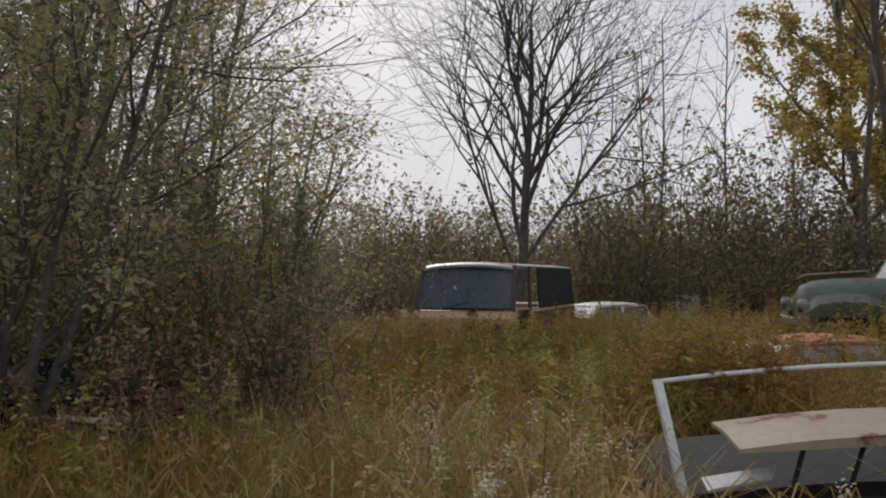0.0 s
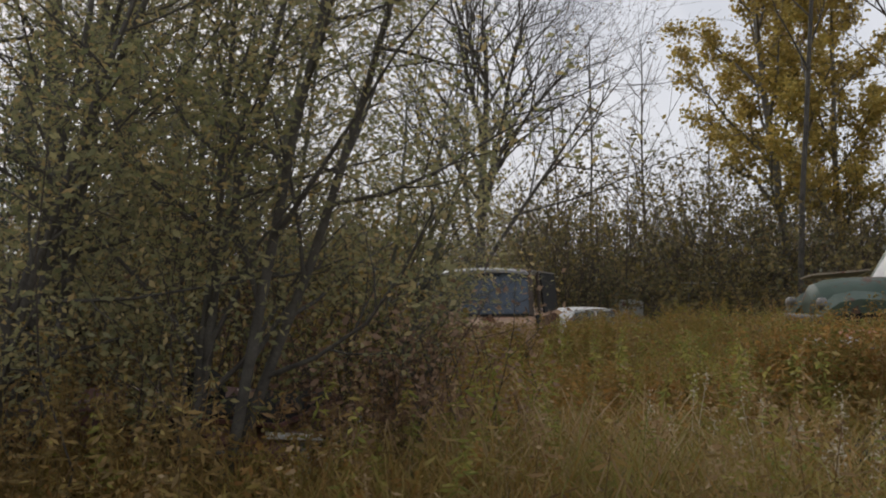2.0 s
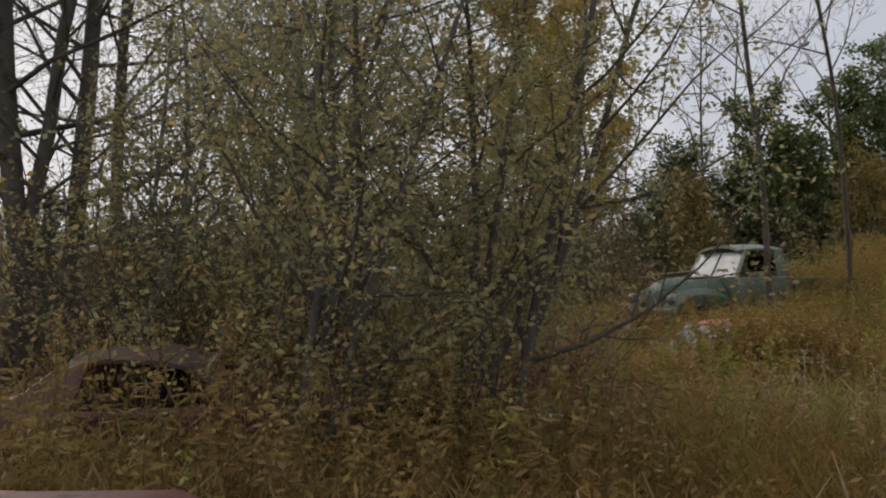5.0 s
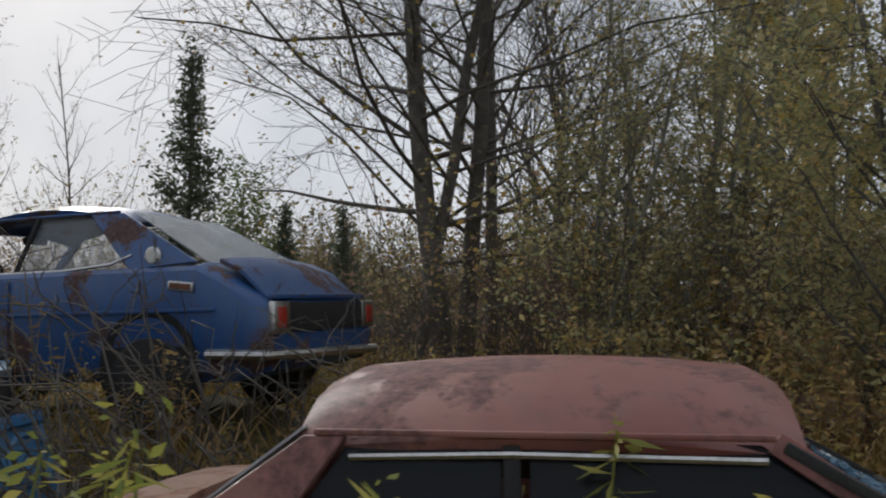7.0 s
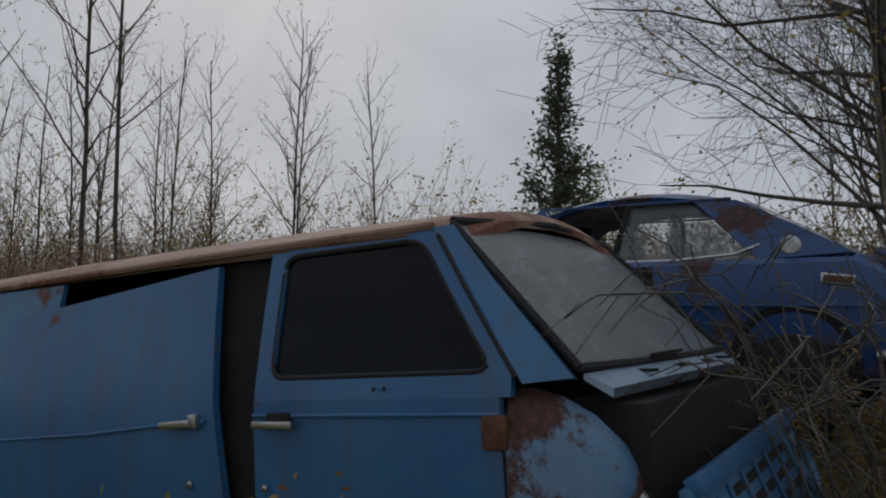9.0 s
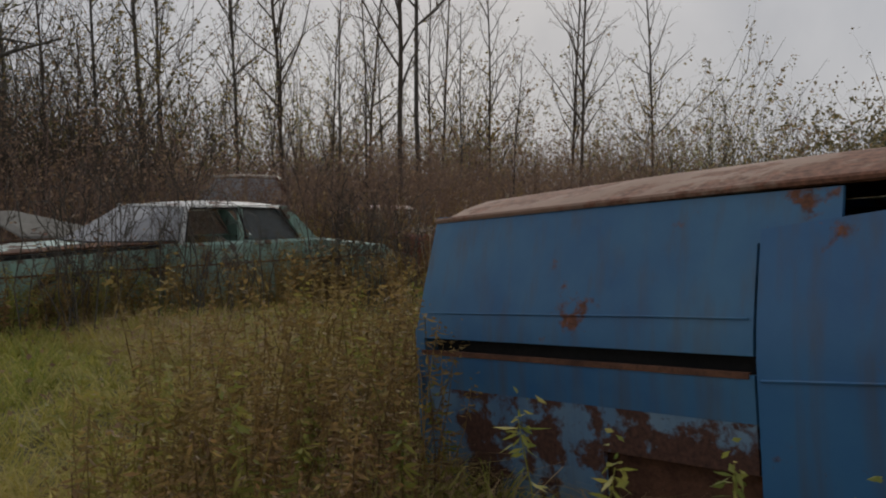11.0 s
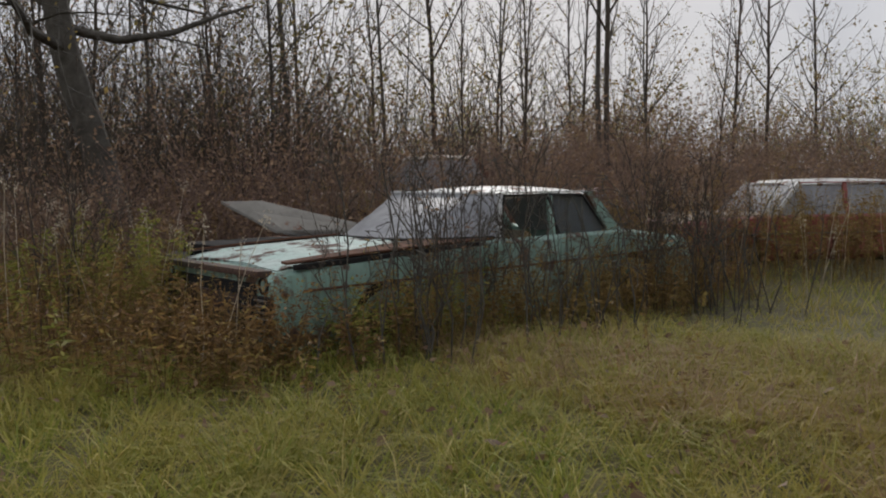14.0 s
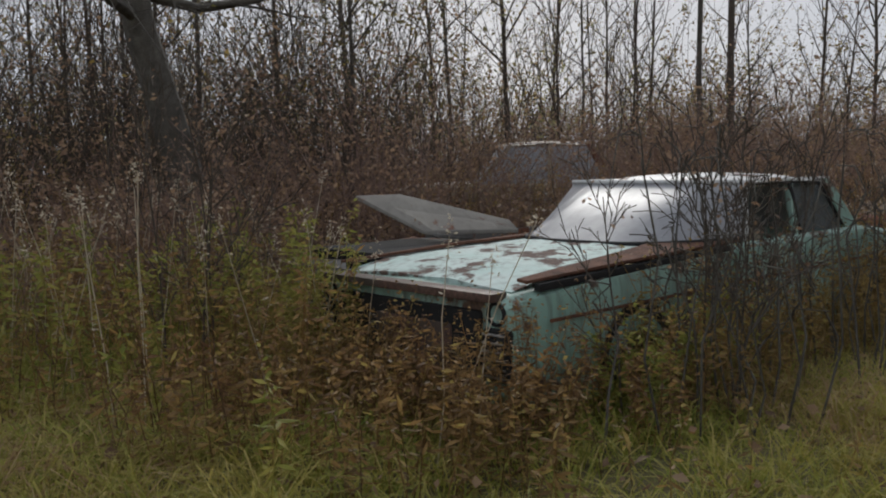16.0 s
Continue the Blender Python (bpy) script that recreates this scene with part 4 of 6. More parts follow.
    if P.get("hood_on", True):
        rows = []
        for k in range(7):
            x = xa + 0.10 + (L - 0.12 - xa - 0.10) * k / 6
            z = belt + (deck_f - belt) * k / 6 + 0.012 - (0.05 if k == 6 else 0)
            rows.append([(x, w * 0.83 * s, z + 0.03 * (1 - s * s) + (0.012 if abs(s) == 0.35 else 0)) for s in (-1, -0.7, -0.35, 0, 0.35, 0.7, 1)] + [(x, w * 0.83 * s, z - 0.02) for s in (1, 0, -1)])
        hood = part("hood", loft_bm(rows), hm, car)
    else:
        # shallow black box: the open bay's shade put into its colour
        part("engine_bay_shade", box_bm((xa + L) / 2, 0, (belt + deck_f) / 2 - 0.02, L - xa - 0.35, w * 1.5, 0.10, 0.02), M_DARK, car)
    part("trunk_lid", loft_bm([[(x, w * 0.8 * s, deck_r + 0.02 + 0.03 * (1 - s * s) - dz) for s in (-1, -0.5, 0, 0.5, 1)] + [(x, w * 0.8 * s, deck_r - 0.01 - dz) for s in (1, 0, -1)] for x, dz in ((-L + 0.04, 0.05 + tail), (-L + 0.12, 0.015 + 0.8 * tail), (0.5 * (xc - L), 0.3 * tail), (xc - 0.10, -0.005))]), P.get("trunk_paint", paint_m), car)
    zg = (deck_f + zb) / 2 + 0.06
    face = P.get("face", True)
    grille = part("grille", box_bm(L - 0.03, 0, zg, 0.07, w * 1.1, 0.17, 0.01), M_DARK, car)
    for k in range(5 if face else 0):
        part("grille_bar", bar_bm((L + 0.012, -w * 0.53, zg - 0.065 + 0.032 * k), (L + 0.012, w * 0.53, zg - 0.065 + 0.032 * k), 0.012, 0.009), M_STEEL, grille)
    for s in (1, -1):
        if face:
          h = part("headlight", disc_bm((L - 0.01, s * w * 0.72, zg), "x", [(-0.03, 0.105), (0.02, 0.105), (0.025, 0.09), (0.0, 0.085)]), M_STEEL, car)
          part("lens", disc_bm((L + 0.002, s * w * 0.72, zg), "x", [(-0.01, 0.08), (0.012, 0.06), (0.02, 0.01)]), M_FOGGED if P.get("lamps", True) else M_DARK, h)
        if not P.get("tail_lamps", True):
            continue
        lamp = part("tail_lamp", box_bm(-L - 0.005, s * w * 0.68, deck_r - 0.22 - tail, 0.04, 0.22, 0.13, 0.012), M_CHROME, car)
        part("lens", box_bm(-L - 0.018, s * w * 0.68, deck_r - 0.22 - tail, 0.03, 0.17, 0.09, 0.01), M_LAMPRED, lamp, "cracked red lens")
    if P.get("bumpers", True):
        bumper(car, L + 0.05, w * 0.95, zb + 0.22, 0.06, P.get("bumper"))
        bumper(car, -L - 0.05, w * 0.95, zb + 0.22, 0.06, P.get("bumper"))
    if P.get("seats", True):
        part("front_seat", box_bm((xa + xct) / 2 + 0.25, 0, 0.55, 0.5, w * 1.35, 0.22, 0.06), P.get("seat", M_SEAT), car)
        part("seat_back", box_bm((xa + xct) / 2 - 0.02, 0, 0.78, 0.16, w * 1.35, 0.45, 0.05, Matrix.Rotation(radians(-12), 4, "Y")), P.get("seat", M_SEAT), car)
        wheel_m = Matrix.Translation((xa - 0.42, 0.36, belt - 0.02)) @ Matrix.Rotation(radians(65), 4, "Y")
        ring = [wheel_m @ Vector((0.18 * math.cos(k * math.tau / 20), 0.18 * math.sin(k * math.tau / 20), 0)) for k in range(21)]
        part("steering_wheel", tube_bm(ring, 0.012, 6), M_DARK, car)
        part("dashboard", box_bm(xa - 0.12, 0, belt - 0.10, 0.22, w * 1.5, 0.16, 0.04), M_DARK, car)
    return car


def at_ground(x, y, heading, dz=0.0, pitch=0.0, roll=0.0):
    return Matrix.Translation((x, y, gh(x, y) + dz)) @ Matrix.Rotation(radians(heading), 4, "Z") @ Matrix.Rotation(radians(-pitch), 4, "Y") @ Matrix.Rotation(radians(roll), 4, "X")


# mint saloon on the grass, long in the tail, with a wrapped windscreen
MINT = at_ground(-18.74, 15.32, -120, -0.1)
mint = sedan("mint_sedan", MINT @ Matrix.Translation((-0.23, 0, 0)), "abandoned pale mint green sedan with peeling hood and rust streaks", "car", dict(
    length=6.34, half=0.95, belt=0.96, hood=0.88, trunk=0.90, tail=0.18, roof=1.47, xa=0.84, xat=0.40, xct=-1.08, xc=-1.62, xb=-0.33, xq=-0.98, xqb=-1.30, roof_half=0.80, face=False, paint=M_MINT, hood_paint=M_MINT_HOOD,
    roof_paint=M_WHITE, pillars=False, back_glass=M_FOGGED, rear_side_glass=M_THINGLASS, bottom=0.12, wheels=False, bumpers=False, trim=M_RUST, rail=M_WHITE))
screen_rings = []
for x0, z, w, bow in ((0.62, 0.965, 0.90, 0.92), (0.58, 1.15, 0.865, 0.60), (0.48, 1.40, 0.795, 0.16)):
    ks = [-1 + k / 6 for k in range(13)]
    screen_rings.append([(x0 + bow * (1 - abs(k) ** 4), w * k, z) for k in ks] + [(x0 - 0.008 + bow * (1 - abs(k) ** 4), w * k, z) for k in ks[::-1]])
part("windscreen", loft_bm(screen_rings), M_FOGGED, mint, "fogged white wrapped windscreen")
part("screen_seal", tube_bm([(0.63 + 0.92 * (1 - abs(k / 6) ** 4), 0.90 * k / 6, 0.985) for k in range(-6, 7)], 0.016, 6), M_RUBBER, mint)
part("screen_header", tube_bm([(0.50 + 0.14 * (1 - abs(k / 6) ** 4), 0.79 * k / 6, 1.405) for k in range(-6, 7)], 0.022, 6), M_WHITE, mint)
for s in (1, -1):
    part("front_pillar", bar_bm((0.56, s * 0.885, 0.93), (0.44, s * 0.795, 1.41), 0.045, 0.06, (1, 0, 0.2)), M_WHITE, mint, "chalky white windscreen pillar")
    part("window_frame", tube_bm([(0.50, s * 0.872, 0.975), (0.38, s * 0.80, 1.385), (-0.30, s * 0.80, 1.385), (-0.42, s * 0.865, 0.975)], 0.014, 6), M_DARK, mint)
    part("window_frame", tube_bm([(-0.40, s * 0.865, 0.975), (-0.34, s * 0.80, 1.385), (-0.90, s * 0.80, 1.37), (-1.26, s * 0.86, 0.985)], 0.014, 6), M_DARK, mint)
    cl = part("corner_lamp", box_bm(3.16, s * 0.80, 0.50, 0.10, 0.18, 0.30, 0.02), M_DARK, mint)
    for k in range(6):
        part("louver", bar_bm((3.22, s * 0.72, 0.38 + 0.048 * k), (3.20, s * 0.885, 0.38 + 0.048 * k), 0.02, 0.014), M_CHROME, cl)
    # black disc, its colour painting the shade of an empty headlight hole
    part("lamp_socket", disc_bm((3.155, s * 0.79, 0.73), "x", [(-0.02, 0.07), (0.03, 0.07), (0.035, 0.055), (0.01, 0.05)]), M_DARK, mint, "empty headlight socket")
    part("fender_rust", slab_bm([(0.95, s * 0.50, 0.998), (0.62, s * 0.90, 0.972), (1.9, s * 0.90, 0.946), (3.02, s * 0.88, 0.90), (3.02, s * 0.80, 0.908), (1.9, s * 0.70, 0.968)], 0.02, (0, 0, 1)), M_RUST, mint, "rust eaten fender top")
    # solid black bar paints the shade in the gap beside the fender
    part("fender_gap_shade", bar_bm((0.85, s * 0.905, 0.93), (2.95, s * 0.892, 0.865), 0.05, 0.045), M_DARK, mint)
    for wx in (2.05, -1.75):
        # black disc paints the shaded wheel opening round the tyre
        part("wheel_arch", disc_bm((wx, s * (0.95 - 0.02), 0.30), "y", [(-0.05, 0.30), (s * 0.026, 0.40), (s * 0.03, 0.36), (s * 0.012, 0.30)]), M_DARK, mint)
        wheel(mint, wx, s * 0.86, flat=0.10)
# black block on the nose paints the deep shade below the hood
part("nose_shade_block", box_bm(3.15, 0, 0.44, 0.10, 1.36, 0.60, 0.03), M_DARK, mint)
part("hood_lip", bar_bm((3.17, -0.80, 0.825), (3.17, 0.80, 0.825), 0.14, 0.05), M_DARKWRECK, mint, "rusted front lip of the hood")
part("radiator_core", box_bm(3.19, 0.1, 0.46, 0.04, 0.7, 0.36, 0.01), M_DARKWRECK, mint)
part("bumper_bracket", bar_bm((3.15, 0.45, 0.32), (3.35, 0.50, 0.30), 0.06, 0.05), M_RUST, mint)
part("bumper_bracket", bar_bm((3.15, -0.45, 0.32), (3.31, -0.50, 0.28), 0.06, 0.05), M_RUST, mint)

# maroon car passed close by
# near-black side glass paints in the shade of an open interior
red = sedan("maroon_sedan", at_ground(-6.60, 6.0, -28, -0.05), "faded maroon sedan with shattered windscreen, sunk in weeds", "car", dict(
    length=3.7, half=0.78, belt=0.88, hood=0.87, trunk=0.90, roof=1.42, crown=0.18, xa=0.95, xat=0.36, xct=-0.82, xc=-1.35, xb=-0.28, xq=-0.75, xqb=-1.0, roof_half=0.56, posts=False, paint=M_RED, roof_paint=M_RED, hood_paint=M_MAROON, trunk_paint=M_ROOF_RUST,
    back_glass=M_FOGGED, side_glass=M_DARKGLASS, rear_side_glass=M_DARKGLASS, rail=M_RED, trim=M_CHROME, bottom=0.16, flat=0.15))
for s in (1, -1):
    part("middle_pillar", bar_bm((-0.28, s * 0.70, 0.81), (-0.30, s * 0.545, 1.22), 0.03, 0.045, (1, 0, 0)), M_DARK, red)
    part("window_trim", tube_bm([(0.34, s * 0.562, 1.195), (-0.30, s * 0.566, 1.20), (-0.74, s * 0.560, 1.185)], 0.010, 6), M_CHROME, red, "tarnished bright window trim")
RG = random.Random(3)


def on_screen(x, y, lift=0.0):
    """A point on the plane of the maroon car's windscreen."""
    return Vector((x, y, 0.90 + (0.95 - x) * 0.57 + lift))


for k in range(150):
    px_, py_ = RG.uniform(0.62, 0.91), RG.uniform(-0.56, 0.36)
    r = RG.uniform(0.012, 0.032)
    pts = [on_screen(px_ + r * math.cos(a + RG.uniform(-0.3, 0.3)), py_ + r * math.sin(a), 0.012 + RG.uniform(-0.006, 0.010)) for a in (0, 1.3, 2.6, 3.9, 5.1)]
    part("glass_shard", slab_bm(pts, 0.004, (0.35 + 0.3 * RG.random(), RG.uniform(-0.3, 0.3), 1)), M_BLUEGLASS if k % 13 else M_WHITEBITS, red)
for y0, y1, a, b in ((-0.71, -0.57, 0.95, 0.38), (0.71, 0.57, 0.95, 0.38)):
    part("screen_seal", bar_bm(on_screen(a, y0, 0.01), on_screen(b, y1, 0.01), 0.035, 0.03), M_RUBBER, red, "black rubber windscreen seal")
part("screen_seal", bar_bm(on_screen(0.40, -0.57, 0.012), on_screen(0.40, 0.57, 0.012), 0.035, 0.03), M_RUBBER, red, "black rubber windscreen seal")
part("screen_seal", bar_bm(on_screen(0.95, -0.70, 0.01), on_screen(0.95, 0.70, 0.01), 0.035, 0.03), M_RUBBER, red, "black rubber windscreen seal")
part("loose_panel", slab_bm([(0.50, -0.34, 0.90), (0.62, -0.30, 0.88), (0.66, 0.02, 0.90), (0.50, 0.05, 0.96)], 0.02), M_WHITEBITS, red, "pale torn panel behind the dash")
part("glass_remnant", slab_bm([on_screen(0.44, -0.05), on_screen(0.44, 0.54), on_screen(0.86, 0.62), on_screen(0.74, 0.30), on_screen(0.66, 0.05)], 0.006), M_DARKGLASS, red, "hanging dark glass sheet")
part("crazed_glass", slab_bm([on_screen(0.93, -0.68), on_screen(0.93, 0.40), on_screen(0.80, 0.25), on_screen(0.70, -0.10), on_screen(0.64, -0.42), on_screen(0.60, -0.62)], 0.008), M_BLUEGLASS, red, "crazed pale blue windscreen remnant")
# second maroon wreck behind it, roof crushed
wreck = sedan("maroon_wreck", at_ground(-3.61, 9.15, -19, -0.10), "maroon wreck with dark gutted cabin under the willow", "car", dict(
    length=4.2, half=0.82, belt=0.80, hood=0.62, trunk=0.76, roof=1.20, xa=-0.1, xat=-0.42, xct=-1.2, xc=-1.6, roof_half=0.60, paint=M_MAROON, has_roof=False, pillar=M_DARKWRECK, seat=M_DARK, bottom=0.15, hood_on=False, flat=0.15))
part("hood", slab_bm([(0.3, -0.68, 0.76), (1.95, -0.64, 0.66), (1.95, 0.64, 0.68), (0.3, 0.68, 0.80)], 0.03), M_MAROON, wreck, "bent maroon hood")
part("air_cleaner", disc_bm((1.0, 0.1, 0.80), "y", [(-0.09, 0.15), (-0.06, 0.17), (0.06, 0.17), (0.09, 0.15)]), M_DARK, wreck)
part("torn_trim", bar_bm((1.9, -0.75, 0.62), (2.2, -0.55, 0.58), 0.10, 0.03), M_WHITEBITS, wreck, "bent pale trim piece")
part("crushed_roof", loft_bm([[(x, 0.60 * k, z + 0.05 * (1 - k * k) + 0.02 * math.sin(9 * x + 4 * k)) for k in (-1, -0.6, -0.2, 0.2, 0.6, 1)] + [(x, 0.60 * k, z - 0.03) for k in (1, 0, -1)] for x, z in ((-1.25, 1.06), (-0.95, 1.12), (-0.6, 1.10), (-0.3, 1.02))]), M_DARKWRECK, wreck, "dented rust brown roof")
for s in (1, -1):
    part("front_pillar", bar_bm((0.02, s * 0.70, 0.78), (-0.30, s * 0.58, 1.01), 0.05, 0.06, (1, 0, 0.5)), M_DARKWRECK, wreck)
    part("rear_pillar", slab_bm([(-1.65, s * 0.72, 0.76), (-1.15, s * 0.73, 0.78), (-1.05, s * 0.60, 1.09), (-1.28, s * 0.60, 1.05)], 0.05, (0, s, 0.2)), M_MAROON, wreck, "faded red rear pillar")
part("bent_strip", tube_bm([(-0.28, -0.58, 1.04), (-0.25, -0.2, 1.10), (-0.26, 0.2, 1.09), (-0.3, 0.55, 1.03)], 0.022, 6), M_TAN, wreck, "pale bent header strip")

# blue fastback coupe up on the bank
CP = at_ground(-8.42, 10.44, 144, 0.0, -1.0) @ Matrix.Translation((0.29, 0, 0))
coupe = sedan("blue_coupe", CP, "deep blue fastback coupe with rust brown patches, on a bank", "car", dict(
    length=4.2, half=0.82, belt=0.97, hood=0.88, trunk=0.99, tail=0.24, roof=1.49, bow=0.09, xa=1.00, xat=0.46, xct=-0.84, xc=-1.58, xb=-0.12, xq=-0.62, xqb=-1.06, roof_half=0.58, paint=M_COUPE, posts=False,
    back_glass=M_GLASS, rear_side_glass=M_THINGLASS, trim=M_COUPE, doors=((0.92, -0.15),), bottom=0.24, seat=M_DARK, rail=M_COUPE, bumpers=False, tail_lamps=False))
for s in (1, -1):
    part("window_trim", tube_bm([(0.92, s * 0.745, 0.975), (0.2, s * 0.752, 0.972), (-0.55, s * 0.752, 0.975), (-0.92, s * 0.745, 1.005), (-1.06, s * 0.715, 1.06)], 0.011, 6), M_CHROME, coupe, "bright window trim")
    part("window_divider", bar_bm((-0.12, s * 0.735, 0.97), (-0.17, s * 0.575, 1.36), 0.02, 0.035, (1, 0, 0)), M_DARK, coupe)
    cap = part("fuel_cap", disc_bm((-1.24, s * 0.728, 1.045), "y", [(-0.03, 0.062), (s * 0.014, 0.062), (s * 0.020, 0.048)]), M_CHROME, coupe, "bright ring of the fuel cap")
    part("cap_face", disc_bm((-1.24, s * 0.742, 1.045), "y", [(0.0, 0.046), (s * 0.012, 0.046), (s * 0.016, 0.03)]), M_WHITEBITS, cap, "white fuel cap")
    mk = part("side_marker", bar_bm((-1.60, s * 0.825, 0.83), (-1.42, s * 0.828, 0.85), 0.02, 0.06), M_CHROME, coupe)
    part("lens", bar_bm((-1.585, s * 0.838, 0.832), (-1.435, s * 0.840, 0.848), 0.008, 0.038), M_RUST, mk)
    lamp = part("corner_lamp", box_bm(-2.10, s * 0.655, 0.63, 0.05, 0.20, 0.20, 0.015), M_CHROME, coupe)
    part("lens", box_bm(-2.122, s * 0.665, 0.63, 0.02, 0.10, 0.13, 0.008), M_LAMPRED, lamp, "cracked red lens")
part("tail_panel", box_bm(-2.09, 0, 0.63, 0.06, 1.10, 0.19, 0.012), M_DARK, coupe)
part("rear_bumper", tube_bm([(-1.70, 0.84, 0.42), (-2.10, 0.82, 0.41), (-2.20, 0.55, 0.40), (-2.22, 0, 0.39), (-2.20, -0.55, 0.37), (-2.10, -0.82, 0.36), (-1.75, -0.84, 0.36)], 0.032, 8), M_CHROME, coupe, "thin bent chrome bumper")
part("mirror", box_bm(0.42, 0.0, 1.27, 0.05, 0.22, 0.06, 0.02), M_DARK, coupe)
part("spoiler_lip", bar_bm((-2.06, -0.68, 0.762), (-2.06, 0.68, 0.762), 0.05, 0.03), M_COUPE, coupe)

# green pickup
def pickup(name, m, label, body, top, nose_mat):
    car = thing(name, m, label, "truck")
    cab = [(-0.75, 0.80, 0.35, 1.05, 1.05, 0.9), (-0.70, 0.84, 0.30, 1.10, 0.55, 0.86), (0.55, 0.84, 0.30, 1.10, 0.55, 0.86), (0.57, 0.84, 0.30, 1.10, 1.08, 0.80)]
    part("cab", hull(cab), body, car)
    rows = []
    for k, x in enumerate((0.58, 0.9, 1.3, 1.6, 1.78, 1.86)):
        w = (0.58, 0.57, 0.52, 0.46, 0.40, 0.30)[k]
        z = (1.12, 1.13, 1.12, 1.09, 1.02, 0.88)[k]
        rows.append([(x, w * math.cos(a), 0.55 + (z - 0.55) * math.sin(a) ** 0.7 if math.sin(a) > 0 else 0.55) for a in [math.pi * j / 10 for j in range(11)]])
    part("hood", loft_bm(rows), nose_mat, car)
    for s in (1, -1):
        prof = [(1.95, 0.50), (1.90, 0.72), (1.7, 0.88), (1.4, 0.93), (1.05, 0.90), (0.75, 0.78), (0.55, 0.55)]
        part("front_fender", loft_bm([[(x, s * y, z * (1 - 0.16 * abs(y - 0.66) / 0.24)) for y in (0.42, 0.55, 0.68, 0.80, 0.88)] + [(x, s * y, z * 0.62) for y in (0.86, 0.45)] for x, z in prof]), body, car)
        part("headlight", disc_bm((1.90, s * 0.66, 0.72), "x", [(-0.06, 0.10), (0.03, 0.10), (0.06, 0.07), (0.07, 0.02)]), M_STEEL, car)
        part("front_pillar", bar_bm((0.52, s * 0.74, 1.08), (0.22, s * 0.66, 1.60), 0.05, 0.06, (1, 0, 0.5)), top, car)
        part("rear_pillar", slab_bm([(-0.70, s * 0.74, 1.05), (-0.42, s * 0.75, 1.05), (-0.40, s * 0.68, 1.62), (-0.62, s * 0.67, 1.60)], 0.04, (0, s, 0.1)), body, car)
        part("door_frame", bar_bm((-0.42, s * 0.76, 0.45), (-0.42, s * 0.72, 1.10), 0.05, 0.06, (1, 0, 0)), body, car)
        part("roof_gutter", bar_bm((-0.6, s * 0.685, 1.615), (0.24, s * 0.685, 1.615), 0.03, 0.02), top, car)
        wheel(car, 1.35, s * 0.74, 0.36)
        wheel(car, -1.6, s * 0.74, 0.36)
    part("windscreen", slab_bm([(0.53, 0.70, 1.10), (0.53, -0.70, 1.10), (0.25, -0.62, 1.58), (0.25, 0.62, 1.58)], 0.008), M_FOGGED, car)
    part("screen_divider", bar_bm((0.54, 0, 1.10), (0.26, 0, 1.59), 0.03, 0.03, (1, 0, 0.5)), top, car)
    part("roof", roof_bm([-0.68, -0.62, -0.35, 0.0, 0.2, 0.30, 0.36], lambda x: 0.70 if -0.6 < x < 0.25 else 0.63, lambda x: 1.74 - 0.10 * max(0, abs(x + 0.15) - 0.2), 0.10, 0.04), top, car)
    part("back_window", slab_bm([(-0.70, 0.4, 1.2), (-0.70, -0.4, 1.2), (-0.64, -0.38, 1.5), (-0.64, 0.38, 1.5)], 0.01), M_DARKGLASS, car)
    part("seat", box_bm(-0.42, 0, 0.85, 0.2, 1.3, 0.55, 0.06), M_DARK, car)
    bed = part("bed_floor", box_bm(-1.75, 0, 0.62, 1.85, 1.4, 0.05, 0.01), M_RUST, car)
    for s in (1, -1):
        part("bed_side", box_bm(-1.75, s * 0.72, 0.84, 1.85, 0.05, 0.42, 0.015), body, car)
    part("tailgate", box_bm(-2.68, 0, 0.84, 0.05, 1.4, 0.42, 0.015), body, car)
    bumper(car, 2.02, 0.8, 0.5, 0.08, M_STEEL)
    part("frame", box_bm(0, 0, 0.36, 3.8, 0.7, 0.12, 0.02), M_RUST, car)
    return car


truck = pickup("green_pickup", at_ground(7.75, 14.75, 170, -0.14), "old green pickup truck with round fenders and fogged windscreen", M_TRUCK, M_TRUCK_TOP, M_TRUCK)
part("cowl_hood", slab_bm([(0.75, -0.75, 1.16), (1.7, -0.72, 1.12), (1.7, -0.2, 1.18), (0.75, -0.2, 1.24)], 0.03), M_TAN, truck, "loose rust-tan hood panel")

pickup("rusted_pickup", at_ground(-10.9, 22.5, 200, -0.2), "dark rusted pickup wreck deep in brush", M_DARKWRECK, M_DARKWRECK, M_DARKWRECK)
pickup("brown_truck_wreck", at_ground(13.4, 18.6, 150, -0.25), "brown rusted truck wreck half hidden in brush", M_DARKWRECK, M_DARKWRECK, M_RUST)

# orange and white wreck sunk in the weeds
sedan("orange_wreck", at_ground(4.85, 12.3, 185, -0.60), "small orange and white wreck sunk deep in weeds", "car", dict(
    length=3.8, half=0.78, belt=0.84, hood=0.80, trunk=0.78, roof=1.36, xa=0.72, xat=0.22, xct=-0.85, xc=-1.3, roof_half=0.58, paint=M_ORANGE, roof_paint=M_ORANGE, windscreen=M_FOGGED, side_glass=M_FOGGED, rear_side_glass=M_FOGGED, rail=M_ORANGE, pillar=M_ORANGE))
